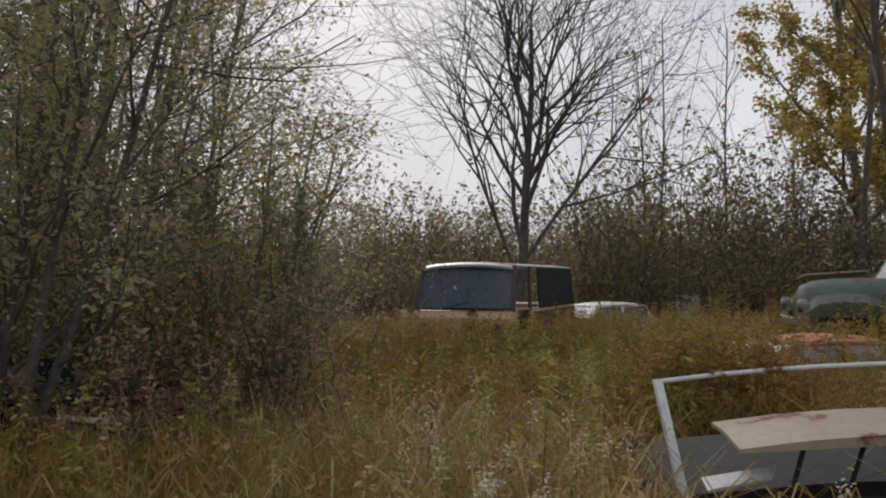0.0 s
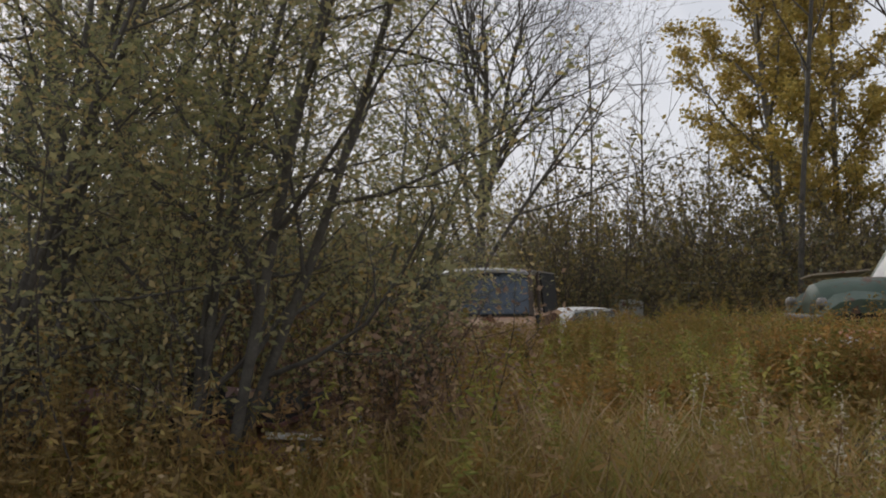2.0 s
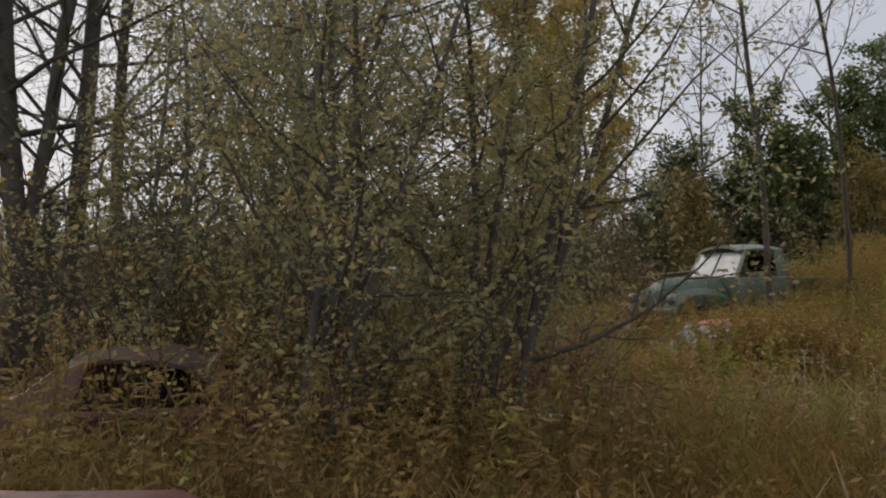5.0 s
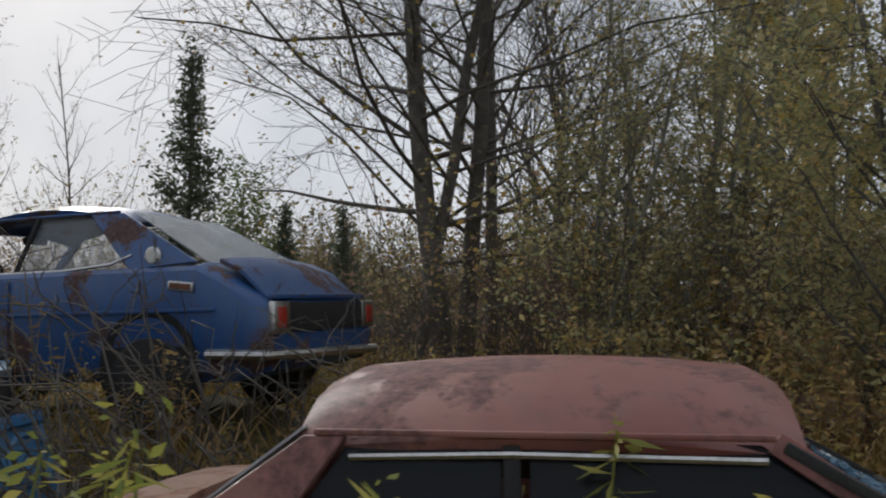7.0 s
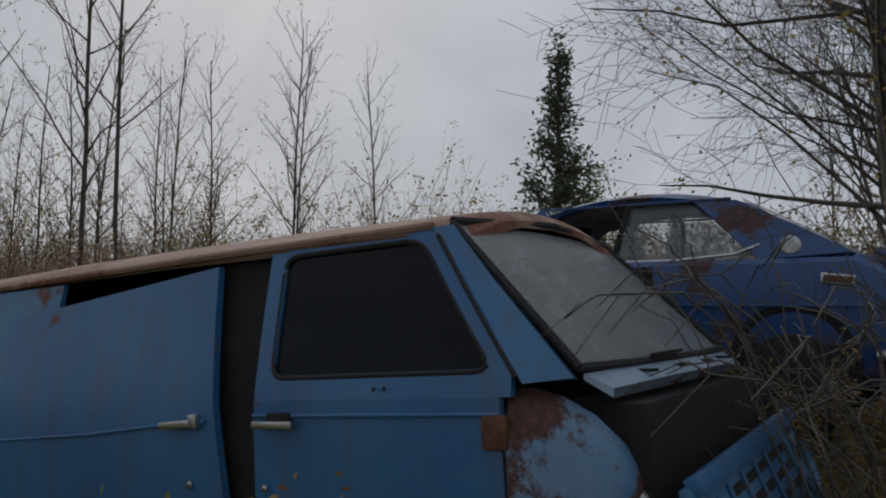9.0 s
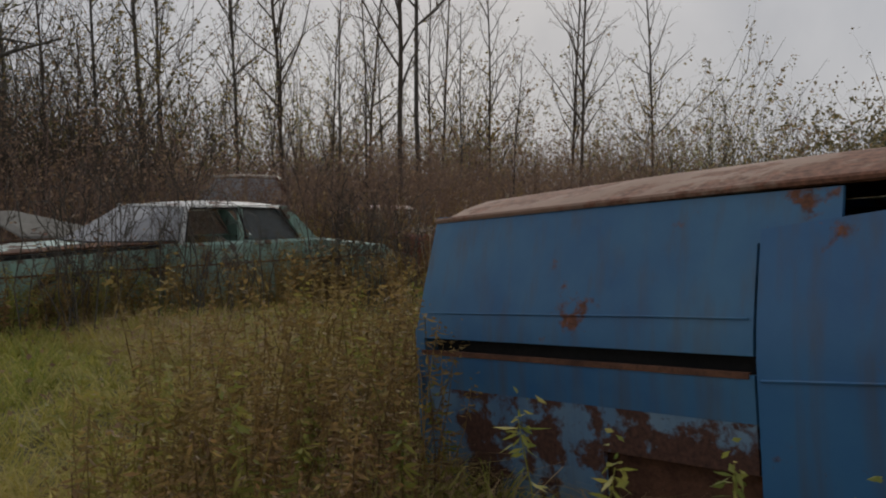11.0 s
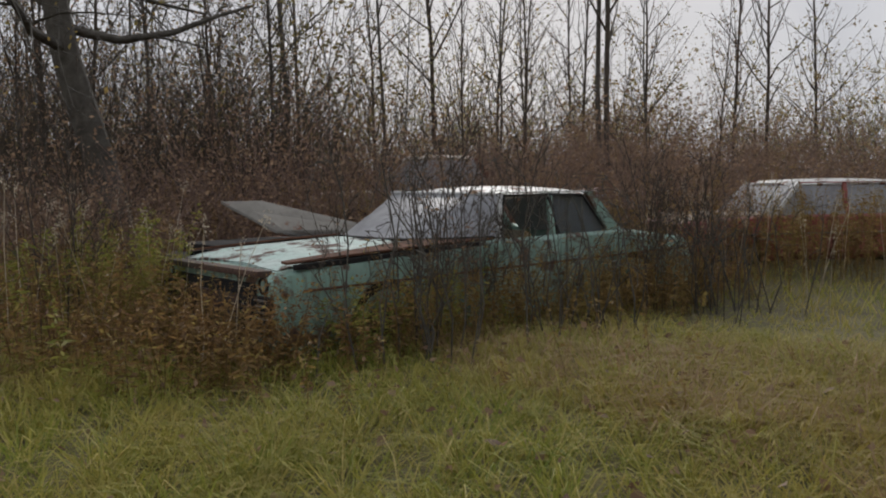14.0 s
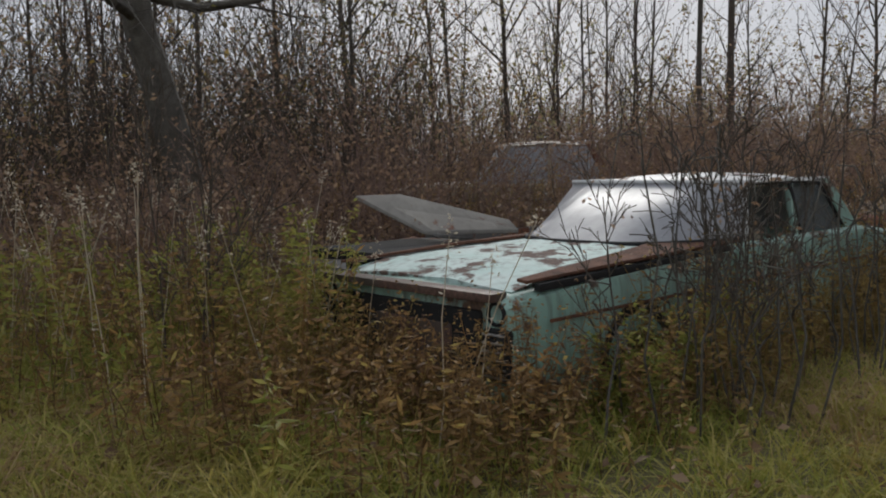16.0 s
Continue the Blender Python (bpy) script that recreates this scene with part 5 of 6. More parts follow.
# cars behind the mint one
sedan("red_wagon", at_ground(-14.8, 21.3, -150, -0.22), "faded red station wagon with whitish windows in brush", "car", dict(
    length=4.8, half=0.88, belt=0.90, hood=0.86, trunk=0.88, roof=1.45, xa=0.8, xat=0.3, xct=-1.9, xc=-2.25, xb=-0.5, roof_half=0.68, paint=M_BRIGHTRED, roof_paint=M_WHITE, windscreen=M_FOGGED, side_glass=M_FOGGED, rear_side_glass=M_FOGGED, rail=M_BRIGHTRED, pillar=M_WHITE, hood_paint=M_TAN))
sedan("red_hatchback", at_ground(-18.3, 22.6, -150, -0.25), "faded red hatchback hidden in reddish brush", "car", dict(
    length=4.0, half=0.80, belt=0.86, hood=0.82, trunk=0.84, roof=1.36, xa=0.72, xat=0.2, xct=-1.0, xc=-1.5, roof_half=0.6, paint=M_BRIGHTRED, windscreen=M_FOGGED, side_glass=M_FOGGED, rear_side_glass=M_FOGGED))
sedan("tan_sedan", at_ground(-21.6, 23.0, -160, 0.05), "chalky tan car with rounded roof behind brush", "car", dict(
    length=4.6, half=0.86, belt=0.98, hood=0.94, trunk=0.95, roof=1.72, xa=0.9, xat=0.3, xct=-1.0, xc=-1.6, roof_half=0.72, paint=M_TAN, windscreen=M_FOGGED, side_glass=M_FOGGED, rear_side_glass=M_FOGGED))
grey = sedan("grey_sedan", at_ground(-20.2, 16.3, -120, -0.15), "chalky grey sedan with hood propped open", "car", dict(
    length=4.6, half=0.86, belt=0.92, hood=0.86, trunk=0.86, roof=1.38, xa=0.75, xat=0.2, xct=-0.9, xc=-1.5, roof_half=0.65, paint=M_GREYHOOD, hood_on=False, has_roof=False, pillars=False, seats=False))
hood_at = grey.matrix_basis.inverted()
part("hood", slab_bm([hood_at @ Vector(p) for p in ((-21.55, 15.15, 1.20), (-21.25, 15.55, 1.20), (-20.35, 16.35, 0.90), (-20.15, 15.85, 0.84), (-20.9, 15.25, 0.86))], 0.035, (0, 0, 1)), M_HOODTAN, grey, "propped chalky tan hood")
part("hood_brace", bar_bm((0.5, 0.0, 0.88), (1.2, 0.0, 1.0), 0.06, 0.03), M_STEEL, grey)

sedan("white_hulk", at_ground(3.8, 22.0, 205, -0.5), "chalky white car hulk deep in the far grass", "car", dict(
    length=4.2, half=0.82, belt=0.88, hood=0.86, trunk=0.86, roof=1.40, xa=0.75, xat=0.25, xct=-0.95, xc=-1.4, roof_half=0.62, paint=M_WHITE, windscreen=M_FOGGED, side_glass=M_THINGLASS, rear_side_glass=M_THINGLASS))
# white car by the start, its windscreen frame standing bare
# body coloured black to paint the shade beneath the loose hood
white = sedan("white_convertible", at_ground(2.97, 7.1, -93, 0.01, 0, 4), "gutted white car with bare windscreen frame and loose hood", "car", dict(
    length=3.4, half=0.92, belt=0.36, hood=0.34, trunk=0.14, roof=1.06, xa=0.72, xat=0.36, xct=-0.5, xc=-0.8, roof_half=0.90, has_roof=False, paint=M_DARK, hood_on=False, bottom=0.08, pillar=M_WHITE, seats=False, wheels=False, bumpers=False))
part("torn_panel", slab_bm([(1.04, -0.80, 0.58), (1.12, -0.45, 0.64), (1.20, -0.50, 0.60), (1.18, -0.80, 0.55)], 0.014), M_WHITEBITS, white, "torn white panel under the hood")
part("windscreen_header", tube_bm([(0.36, -0.90, 0.985), (0.38, -0.5, 1.01), (0.39, 0, 1.02), (0.38, 0.5, 1.01), (0.36, 0.90, 0.985)], 0.014, 8), M_WHITE, white, "chipped white header bar")
part("loose_hood", loft_bm([[(x, 0.66 * s, 0.78 + dz + 0.03 * (1 - s * s)) for s in (-1, -0.5, 0, 0.5, 1)] + [(x, 0.66 * s, 0.76 + dz) for s in (1, 0, -1)] for x, dz in ((0.72, 0.02), (1.0, 0.02), (1.3, -0.01))]), M_TAN, white, "weathered tan loose hood")
for k in range(4):
    part("bent_rod", bar_bm((1.30 - 0.1 * k, -0.5 + 0.3 * k, 0.40), (1.25 - 0.05 * k, -0.35 + 0.3 * k, 0.76), 0.02, 0.02), M_DARK, white)


# peach van seen from the front
def old_van(m):
    van = thing("peach_van", m, "old peach and black van with grey roof in tall weeds", "van")
    rings = []
    for x, w, top in ((-2.25, 0.90, 1.0), (-2.2, 0.95, 1.05), (0.2, 0.95, 1.05), (1.9, 0.95, 1.05), (2.12, 0.93, 1.02), (2.22, 0.88, 0.9)):
        rings.append([(x, -w * 0.9, 0.25), (x, w * 0.9, 0.25), (x, w, 0.4), (x, w, top - 0.1), (x, w * 0.96, top), (x, -w * 0.96, top), (x, -w, top - 0.1), (x, -w, 0.4)])
    part("body", loft_bm(rings), M_BEIGE, van)
    part("roof", roof_bm([-2.15, -2.05, -1, 0, 1.0, 1.7, 1.82, 1.88], lambda x: 0.90 if -2.1 < x < 1.8 else 0.84, lambda x: 1.86 - (0.04 if x > 1.8 or x < -2.1 else 0), 0.07, 0.04), M_GREYROOF, van)
    part("windscreen", slab_bm([(2.08, 0.86, 1.06), (2.08, -0.86, 1.06), (1.80, -0.80, 1.76), (1.80, 0.80, 1.76)], 0.008), M_BLUESCREEN, van)
    for s in (1, -1):
        part("front_pillar", bar_bm((2.08, s * 0.90, 1.02), (1.78, s * 0.84, 1.78), 0.07, 0.08, (1, 0, 0.4)), M_DARKWRECK, van)
        part("upper_side", slab_bm([(-2.15, s * 0.93, 1.03), (0.55, s * 0.93, 1.03), (0.5, s * 0.87, 1.78), (-2.1, s * 0.87, 1.78)], 0.03, (0, s, 0)), M_DARK, van)
        part("lower_side", slab_bm([(-2.1, s * 0.955, 0.35), (1.0, s * 0.955, 0.35), (1.0, s * 0.955, 0.98), (-2.1, s * 0.955, 0.98)], 0.02, (0, s, 0)), M_RUST, van, "rust eaten lower side")
        part("door_post", bar_bm((1.15, s * 0.94, 0.35), (1.05, s * 0.88, 1.78), 0.05, 0.10, (1, 0, 0)), M_DARKWRECK, van)
        # black block on the side paints the shade of an open doorway
        part("doorway_shade", box_bm(1.55, s * 0.935, 0.68, 0.72, 0.05, 0.70, 0.02), M_DARK, van)
        part("headlight", disc_bm((2.22, s * 0.66, 0.72), "x", [(-0.02, 0.11), (0.02, 0.11), (0.03, 0.08), (0.01, 0.03)]), M_STEEL, van)
    part("wiper", bar_bm((2.10, -0.3, 1.08), (2.02, 0.25, 1.2), 0.015, 0.012), M_DARK, van)
    part("screen_sill", bar_bm((2.12, -0.86, 1.05), (2.12, 0.86, 1.05), 0.05, 0.04), M_DARK, van)
    part("dashboard", box_bm(1.75, 0, 0.98, 0.35, 1.6, 0.2, 0.04), M_DARK, van)
    bumper(van, 2.32, 0.92, 0.45, 0.06, M_STEEL)


old_van(at_ground(1.48, 18.34, -110, -0.05))


# ---- blue van, tail sunk in the ground ----
def blue_van(m):
    van = thing("blue_van", m, "faded blue cargo van with rusted roof and loose side door", "van")

    def side_y(z):
        """Half width of the side at a height: bulged below, leaning in above the belt."""
        return 1.0 - 0.05 * max(0.0, (0.45 - z) / 0.45) ** 2 - (0.15 * ((z - 1.0) / 0.65) ** 1.15 if z > 1.0 else 0)

    zs = (0.06, 0.2, 0.45, 0.7, 0.9, 1.0, 1.15, 1.35, 1.5, 1.62)

    def side_panel(name, x0, x1, z0, z1, s, mat, proud=0.0, thick=0.025, top0=None, top1=None, foot0=None, foot1=None, label=""):
        """A curved panel of the side from x0 to x1; top0 and top1 slant its upper edge, foot its ends."""
        rows = []
        n = 9
        for k in range(n):
            f = k / (n - 1)
            a = []
            za, zb_ = z0 + f * ((top0 or z1) - z0), z0 + f * ((top1 or z1) - z0)
            xa_, xb_ = x0 + (0 if foot0 is None else foot0 * (1 - f)), x1 + (0 if foot1 is None else foot1 * (1 - f))
            ya, yb = side_y(za) + proud, side_y(zb_) + proud
            rows.append([(xa_, s * ya, za), ((xa_ + xb_) / 2, s * (ya + yb) / 2, (za + zb_) / 2), (xb_, s * yb, zb_), (xb_, s * (yb - thick), zb_), ((xa_ + xb_) / 2, s * ((ya + yb) / 2 - thick), (za + zb_) / 2), (xa_, s * (ya - thick), za)])
        return part(name, loft_bm(rows), mat, van, label)

    # near-black sheets added inside: painted shade for the gaps to look into
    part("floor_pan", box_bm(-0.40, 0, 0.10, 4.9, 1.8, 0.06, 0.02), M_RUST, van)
    part("inner_shade_sheet", box_bm(-0.60, 0.86, 0.85, 4.5, 0.03, 1.4, 0.01), M_DARK, van)
    part("rear_shade_sheet", box_bm(-2.84, 0, 0.85, 0.04, 1.7, 1.4, 0.01), M_DARK, van)
    for s in (-1, 1):
        # rear quarter: upper panel, strip between slots, lower panel
        side_panel("rear_quarter", -2.90, -1.02, 0.965, 1.60, s, M_VAN_BLUE, foot0=-0.07)
        side_panel("rear_quarter_lower", -2.96, -1.02, 0.70, 0.89, s, M_VAN_BLUE)
        side_panel("wheel_arch_panel", -2.96, -1.75, 0.06, 0.70, s, M_FENDER_RUST, label="rust eaten wheel arch panel")
        side_panel("wheel_arch_panel", -1.75, -1.02, 0.50, 0.70, s, M_FENDER_RUST, -0.002, label="rust eaten wheel arch panel")
        side_panel("arch_backing", -2.0, -0.98, 0.06, 0.72, s, M_RUST, -0.10)
        # black backing paints the shade inside the slot
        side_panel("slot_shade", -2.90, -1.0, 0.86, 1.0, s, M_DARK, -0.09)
        side_panel("slot_frame", -2.93, -1.04, 0.875, 0.90, s, M_RUST, 0.006)
        side_panel("roof_rail_panel", -1.02, -0.70, 1.40, 1.60, s, M_VAN_BLUE)
        # cargo door, dropped at its rear end
        if s < 0:
            d = side_panel("side_door", -1.0, 0.375, 0.10, 1.56, s, M_VAN_DOOR, 0.018, 0.035, top0=1.455, top1=1.585, foot1=0.21, label="loose blue cargo door hung askew")
            part("handle", bar_bm((0.19, s * 1.055, 0.95), (0.37, s * 1.055, 0.962), 0.02, 0.03), M_CHROME, d, "chrome lever handle")
            part("handle_base", box_bm(0.365, s * 1.03, 0.967, 0.05, 0.035, 0.06, 0.01), M_CHROME, d)
            part("lock", disc_bm((0.33, s * 1.02, 0.72), "y", [(-0.01, 0.016), (s * 0.012, 0.016), (s * 0.014, 0.008)], 12), M_CHROME, d)
            part("moulding", tube_bm([(-0.98, s * 1.02, 0.875), (-0.3, s * 1.026, 0.91), (0.1, s * 1.026, 0.945), (0.42, s * 1.024, 0.965)], 0.007, 6), M_VAN_DOOR, d)
            part("moulding", tube_bm([(-2.88, s * 0.985, 1.10), (-1.5, s * 0.988, 1.11), (-1.04, s * 0.988, 1.11)], 0.005, 6), M_VAN_BLUE, van)
        else:
            side_panel("far_side", -1.0, 0.60, 0.10, 1.60, s, M_VAN_BLUE)
        # black strip behind the door gap, shade put into its colour
        side_panel("door_gap_shade", 0.34, 0.67, 0.10, 1.60, s, M_DARK, -0.06)
        # front door with its window opening
        fd = side_panel("front_door", 0.66, 1.72, 0.12, 1.04, s, M_VAN_DOOR, 0.004, 0.03, label="faded blue front door")
        part("waist_crease", tube_bm([(0.66, s * 1.006, 0.985), (1.2, s * 1.008, 0.985), (1.72, s * 1.004, 0.985)], 0.008, 6), M_VAN_DOOR, fd)

        def fp(x, z, out=0.0):
            return (x, s * (side_y(z) + 0.004 + out), z)
        side_panel("window_sill", 0.66, 1.76, 1.04, 1.13, s, M_VAN_DOOR, 0.004, 0.03)
        part("window_post", loft_bm([[fp(0.66, z), fp(0.745, z), fp(0.745, z, -0.03), fp(0.66, z, -0.03)] for z in (1.13, 1.25, 1.4, 1.55, 1.61)]), M_VAN_DOOR, fd)
        part("window_header", loft_bm([[fp(x, 1.585), fp(x, 1.625), fp(x, 1.625, -0.03), fp(x, 1.585, -0.03)] for x in (0.745, 1.0, 1.25, 1.42)]), M_VAN_DOOR, fd)
        part("window_slope", loft_bm([[fp(x0, z), fp(x0 + 0.09, z), fp(x0 + 0.09, z, -0.03), fp(x0, z, -0.03)] for x0, z in ((1.68, 1.13), (1.60, 1.25), (1.50, 1.40), (1.385, 1.56), (1.34, 1.615))]), M_VAN_DOOR, fd)
        wp = round_poly([(0.735, s * (side_y(1.12) - 0.012), 1.12), (1.69, s * (side_y(1.12) - 0.012), 1.12), (1.375, s * (side_y(1.59) - 0.012), 1.59), (0.735, s * (side_y(1.59) - 0.012), 1.59)], 0.07, 5)
        part("window_glass", slab_bm(wp, 0.006), M_DARKGLASS, fd, "near-black window glass")
        part("window_seal", tube_bm([Vector(p) + Vector((0, s * 0.012, 0)) for p in wp + wp[:1]], 0.010, 6), M_RUBBER, fd)
        part("handle", bar_bm((0.69, s * 1.04, 0.955), (0.885, s * 1.04, 0.955), 0.02, 0.028), M_CHROME, fd, "chrome lever handle")
        part("handle_base", box_bm(0.80, s * 1.014, 0.975, 0.11, 0.03, 0.045, 0.01), M_DARK, fd)
        part("lock", disc_bm((0.72, s * 1.008, 0.72), "y", [(-0.01, 0.014), (s * 0.012, 0.014), (s * 0.014, 0.007)], 12), M_CHROME, fd)
        part("mirror_hole", disc_bm((1.28, s * 0.998, 1.075), "y", [(-0.01, 0.009), (s * 0.010, 0.009), (s * 0.011, 0.004)], 8), M_DARK, fd)
        part("mirror_hole", disc_bm((1.235, s * 0.998, 1.075), "y", [(-0.01, 0.009), (s * 0.010, 0.009), (s * 0.011, 0.004)], 8), M_DARK, fd)
        part("hinge", box_bm(1.70, s * 1.006, 0.93, 0.09, 0.03, 0.11, 0.012), M_RUST, van)
        # windscreen pillar, in two bands with a dark seam
        part("front_pillar", loft_bm([[(x, s * (side_y(z) + 0.006), z), (x + w, s * (side_y(z) - 0.05), z + 0.01), (x + w - 0.01, s * (side_y(z) - 0.11), z), (x - 0.01, s * (side_y(z) - 0.07), z)] for x, w, z in ((1.80, 0.15, 1.08), (1.72, 0.125, 1.2), (1.575, 0.09, 1.4), (1.42, 0.05, 1.63))]), M_VAN_BLUE, van)
        part("pillar_seam", tube_bm([(1.775, s * (side_y(1.1) + 0.004), 1.1), (1.575, s * (side_y(1.4) + 0.004), 1.4), (1.445, s * (side_y(1.6) + 0.004), 1.6)], 0.009, 6), M_RUBBER, van)
        # front fender, rusted round the lamp
        rows = []
        for x, top, w in ((1.73, 1.06, 1.0), (1.80, 1.06, 1.0), (1.89, 1.03, 0.985), (1.98, 0.97, 0.955), (2.05, 0.88, 0.91), (2.09, 0.76, 0.86)):
            rows.append([(x, s * w, 0.22), (x, s * (w + 0.004), 0.6), (x, s * w, top - 0.12), (x, s * (w - 0.04), top - 0.03), (x, s * (w - 0.10), top), (x, s * (w - 0.13), top - 0.02), (x, s * (w - 0.07), top - 0.1), (x, s * (w - 0.04), 0.22)])
        part("front_fender", loft_bm(rows), M_FENDER_RUST, van, "rust eaten blue front fender")
        lamp = part("headlight", disc_bm((2.06, s * 0.74, 0.62), "x", [(-0.04, 0.12), (0.03, 0.12), (0.045, 0.10), (0.01, 0.09)]), M_CHROME, van)
        part("lens", disc_bm((2.07, s * 0.74, 0.62), "x", [(-0.01, 0.085), (0.012, 0.06), (0.02, 0.01)]), M_FOGGED, lamp)
        part("drip_rail", tube_bm([(-2.90, s * 0.862, 1.60), (-1, s * 0.868, 1.625), (0.5, s * 0.868, 1.635), (1.42, s * 0.855, 1.635)], 0.016, 6), M_ROOF_RUST, van)
        wheel(van, 1.55, s * 0.82, 0.33, 0.2, 0.28)
    part("roof", roof_bm([-2.96, -2.90, -1.8, -1.0, 0.0, 0.8, 1.3, 1.44, 1.50], lambda x: 0.875 if -2.9 < x < 1.4 else 0.82, lambda x: 1.785 - 0.03 * ((x + 0.5) / 2) ** 2 - (0.045 if x > 1.45 or x < -2.93 else 0), 0.145, 0.03), M_ROOF_RUST, van, "rust brown roof skin")
    part("windscreen", loft_bm([[(xb + (0.05 - 0.05 * k * k), 0.93 * k * wf, z) for k in (-1, -0.6, -0.2, 0.2, 0.6, 1)] + [(xb - 0.008 + (0.05 - 0.05 * k * k), 0.93 * k * wf, z) for k in (1, 0.6, 0.2, -0.2, -0.6, -1)] for xb, z, wf in ((1.94, 1.12, 0.96), (1.70, 1.38, 0.90), (1.44, 1.66, 0.83))]), M_GLASS, van, "dusty cracked windscreen")
    part("screen_seal", tube_bm([(1.95, -0.89, 1.12), (1.99, -0.4, 1.115), (1.995, 0, 1.115), (1.99, 0.4, 1.115), (1.95, 0.89, 1.12)], 0.016, 6), M_RUBBER, van)
    part("screen_seal", tube_bm([(1.95, -0.885, 1.12), (1.71, -0.84, 1.38), (1.45, -0.77, 1.65)], 0.016, 6), M_RUBBER, van)
    part("screen_seal", tube_bm([(1.95, 0.885, 1.12), (1.71, 0.84, 1.38), (1.45, 0.77, 1.65)], 0.016, 6), M_RUBBER, van)
    part("screen_seal", tube_bm([(1.45, -0.77, 1.66), (1.50, 0, 1.70), (1.45, 0.77, 1.66)], 0.016, 6), M_RUBBER, van)
    part("wiper", bar_bm((2.01, -0.35, 1.135), (2.02, -0.02, 1.14), 0.02, 0.015), M_DARK, van)
    cowl = part("cowl", loft_bm([[(1.96, -0.88, 1.10), (2.01, -0.3, 1.105), (2.01, 0.3, 1.105), (1.96, 0.88, 1.10)] + [(1.96, 0.88, 1.08), (1.96, -0.88, 1.08)], [(2.04, -0.84, 1.05), (2.10, -0.3, 1.065), (2.10, 0.3, 1.065), (2.04, 0.84, 1.05)] + [(2.04, 0.84, 1.02), (2.04, -0.84, 1.02)]]), M_COWL, van, "pale blue grey cowl panel")
    for cy in (-0.52, -0.18, 0.18, 0.52):
        part("cowl_seam", box_bm(2.045, cy, 1.088, 0.08, 0.02, 0.012, 0.004), M_DARK, cowl)
    # solid black block, its colour standing in for the shaded engine space
    part("engine_shade_block", box_bm(1.95, 0, 0.62, 0.35, 1.55, 0.76, 0.02), M_DARK, van)
    part("radiator_bar", bar_bm((2.22, -0.78, 0.66), (2.22, 0.78, 0.64), 0.05, 0.06), M_DARKWRECK, van)
    # grille panel torn off, leaning out at the foot
    gm = Matrix.Translation((2.30, -0.03, 0.585)) @ Matrix.Rotation(radians(-20), 4, "Y") @ Matrix.Rotation(radians(2), 4, "X")
    gr = part("grille_panel", box_bm(0, 0, 0, 0.05, 1.66, 0.42, 0.02, None), M_VAN_BLUE, van, "loose blue grille panel")
    gr.matrix_local = gm
    part("grille_lip", bar_bm((0.03, -0.82, 0.20), (0.03, 0.82, 0.20), 0.05, 0.06), M_VAN_DOOR, gr)
    for r in range(4):
        part("grille_slot", box_bm(0.024, 0.0, 0.11 - 0.075 * r, 0.012, 1.0, 0.035, 0.004), M_DARK, gr)
    for c in range(6):
        part("grille_rib", box_bm(0.033, -0.5 + 0.2 * c, 0.0, 0.012, 0.02, 0.30, 0.004), M_VAN_BLUE, gr)
    for s in (-1, 1):
        part("lamp_ring", disc_bm((0.02, s * 0.66, 0.0), "x", [(-0.02, 0.14), (0.02, 0.14), (0.03, 0.12), (0.012, 0.11)]), M_VAN_BLUE, gr)
    # tail
    for s in (-1, 1):
        part("rear_post", loft_bm([[(-2.98 + 0.08 * (z > 1), s * side_y(z), z), (-2.98 + 0.08 * (z > 1), s * (side_y(z) - 0.14), z), (-2.92 + 0.08 * (z > 1), s * (side_y(z) - 0.14), z), (-2.91 + 0.08 * (z > 1), s * side_y(z), z)] for z in (0.06, 0.45, 0.8, 1.0, 1.2, 1.45, 1.62)]), M_VAN_BLUE, van)
        lamp = part("tail_lamp", box_bm(-3.01, s * 0.90, 0.72, 0.04, 0.10, 0.22, 0.012), M_CHROME, van)
        part("lens", box_bm(-3.025, s * 0.90, 0.72, 0.03, 0.07, 0.17, 0.01), M_LAMPRED, lamp)
        rd = part("rear_door", slab_bm([(-2.99, s * 0.03, 0.12), (-2.99, s * 0.84, 0.12), (-2.99, s * 0.84, 1.0), (-2.99, s * 0.03, 1.0)], 0.03), M_VAN_BLUE, van)
        part("rear_glass", slab_bm([(-2.96, s * 0.05, 1.02), (-2.96, s * 0.82, 1.02), (-2.92, s * 0.72, 1.5), (-2.92, s * 0.05, 1.5)], 0.008), M_THINGLASS, rd)
        part("rear_door_top", bar_bm((-2.92, s * 0.03, 1.54), (-2.92, s * 0.76, 1.54), 0.04, 0.08), M_VAN_BLUE, rd)
    bumper(van, -3.10, 0.92, 0.3, 0.04, M_STEEL)
    return van


blue_van(Matrix.Translation((-10.84, 8.78, 0.0)) @ Matrix.Rotation(radians(-34), 4, "Z") @ Matrix.Rotation(radians(-5.1), 4, "Y"))


# ---- grass and weeds ----
def scatter(rng, n, x0, x1, y0, y1):
    return rng.uniform(x0, x1, n), rng.uniform(y0, y1, n)


def patchy(x, y, s, o):
    """A soft 0 to 1 pattern over the ground, for growth in patches."""
    return 0.5 + 0.25 * np.sin(s * x + 1.7 * np.sin(0.6 * s * y + o)) + 0.25 * np.sin(0.8 * s * y - 1.3 * np.sin(0.5 * s * x + 2 * o))


RF = np.random.default_rng(17)
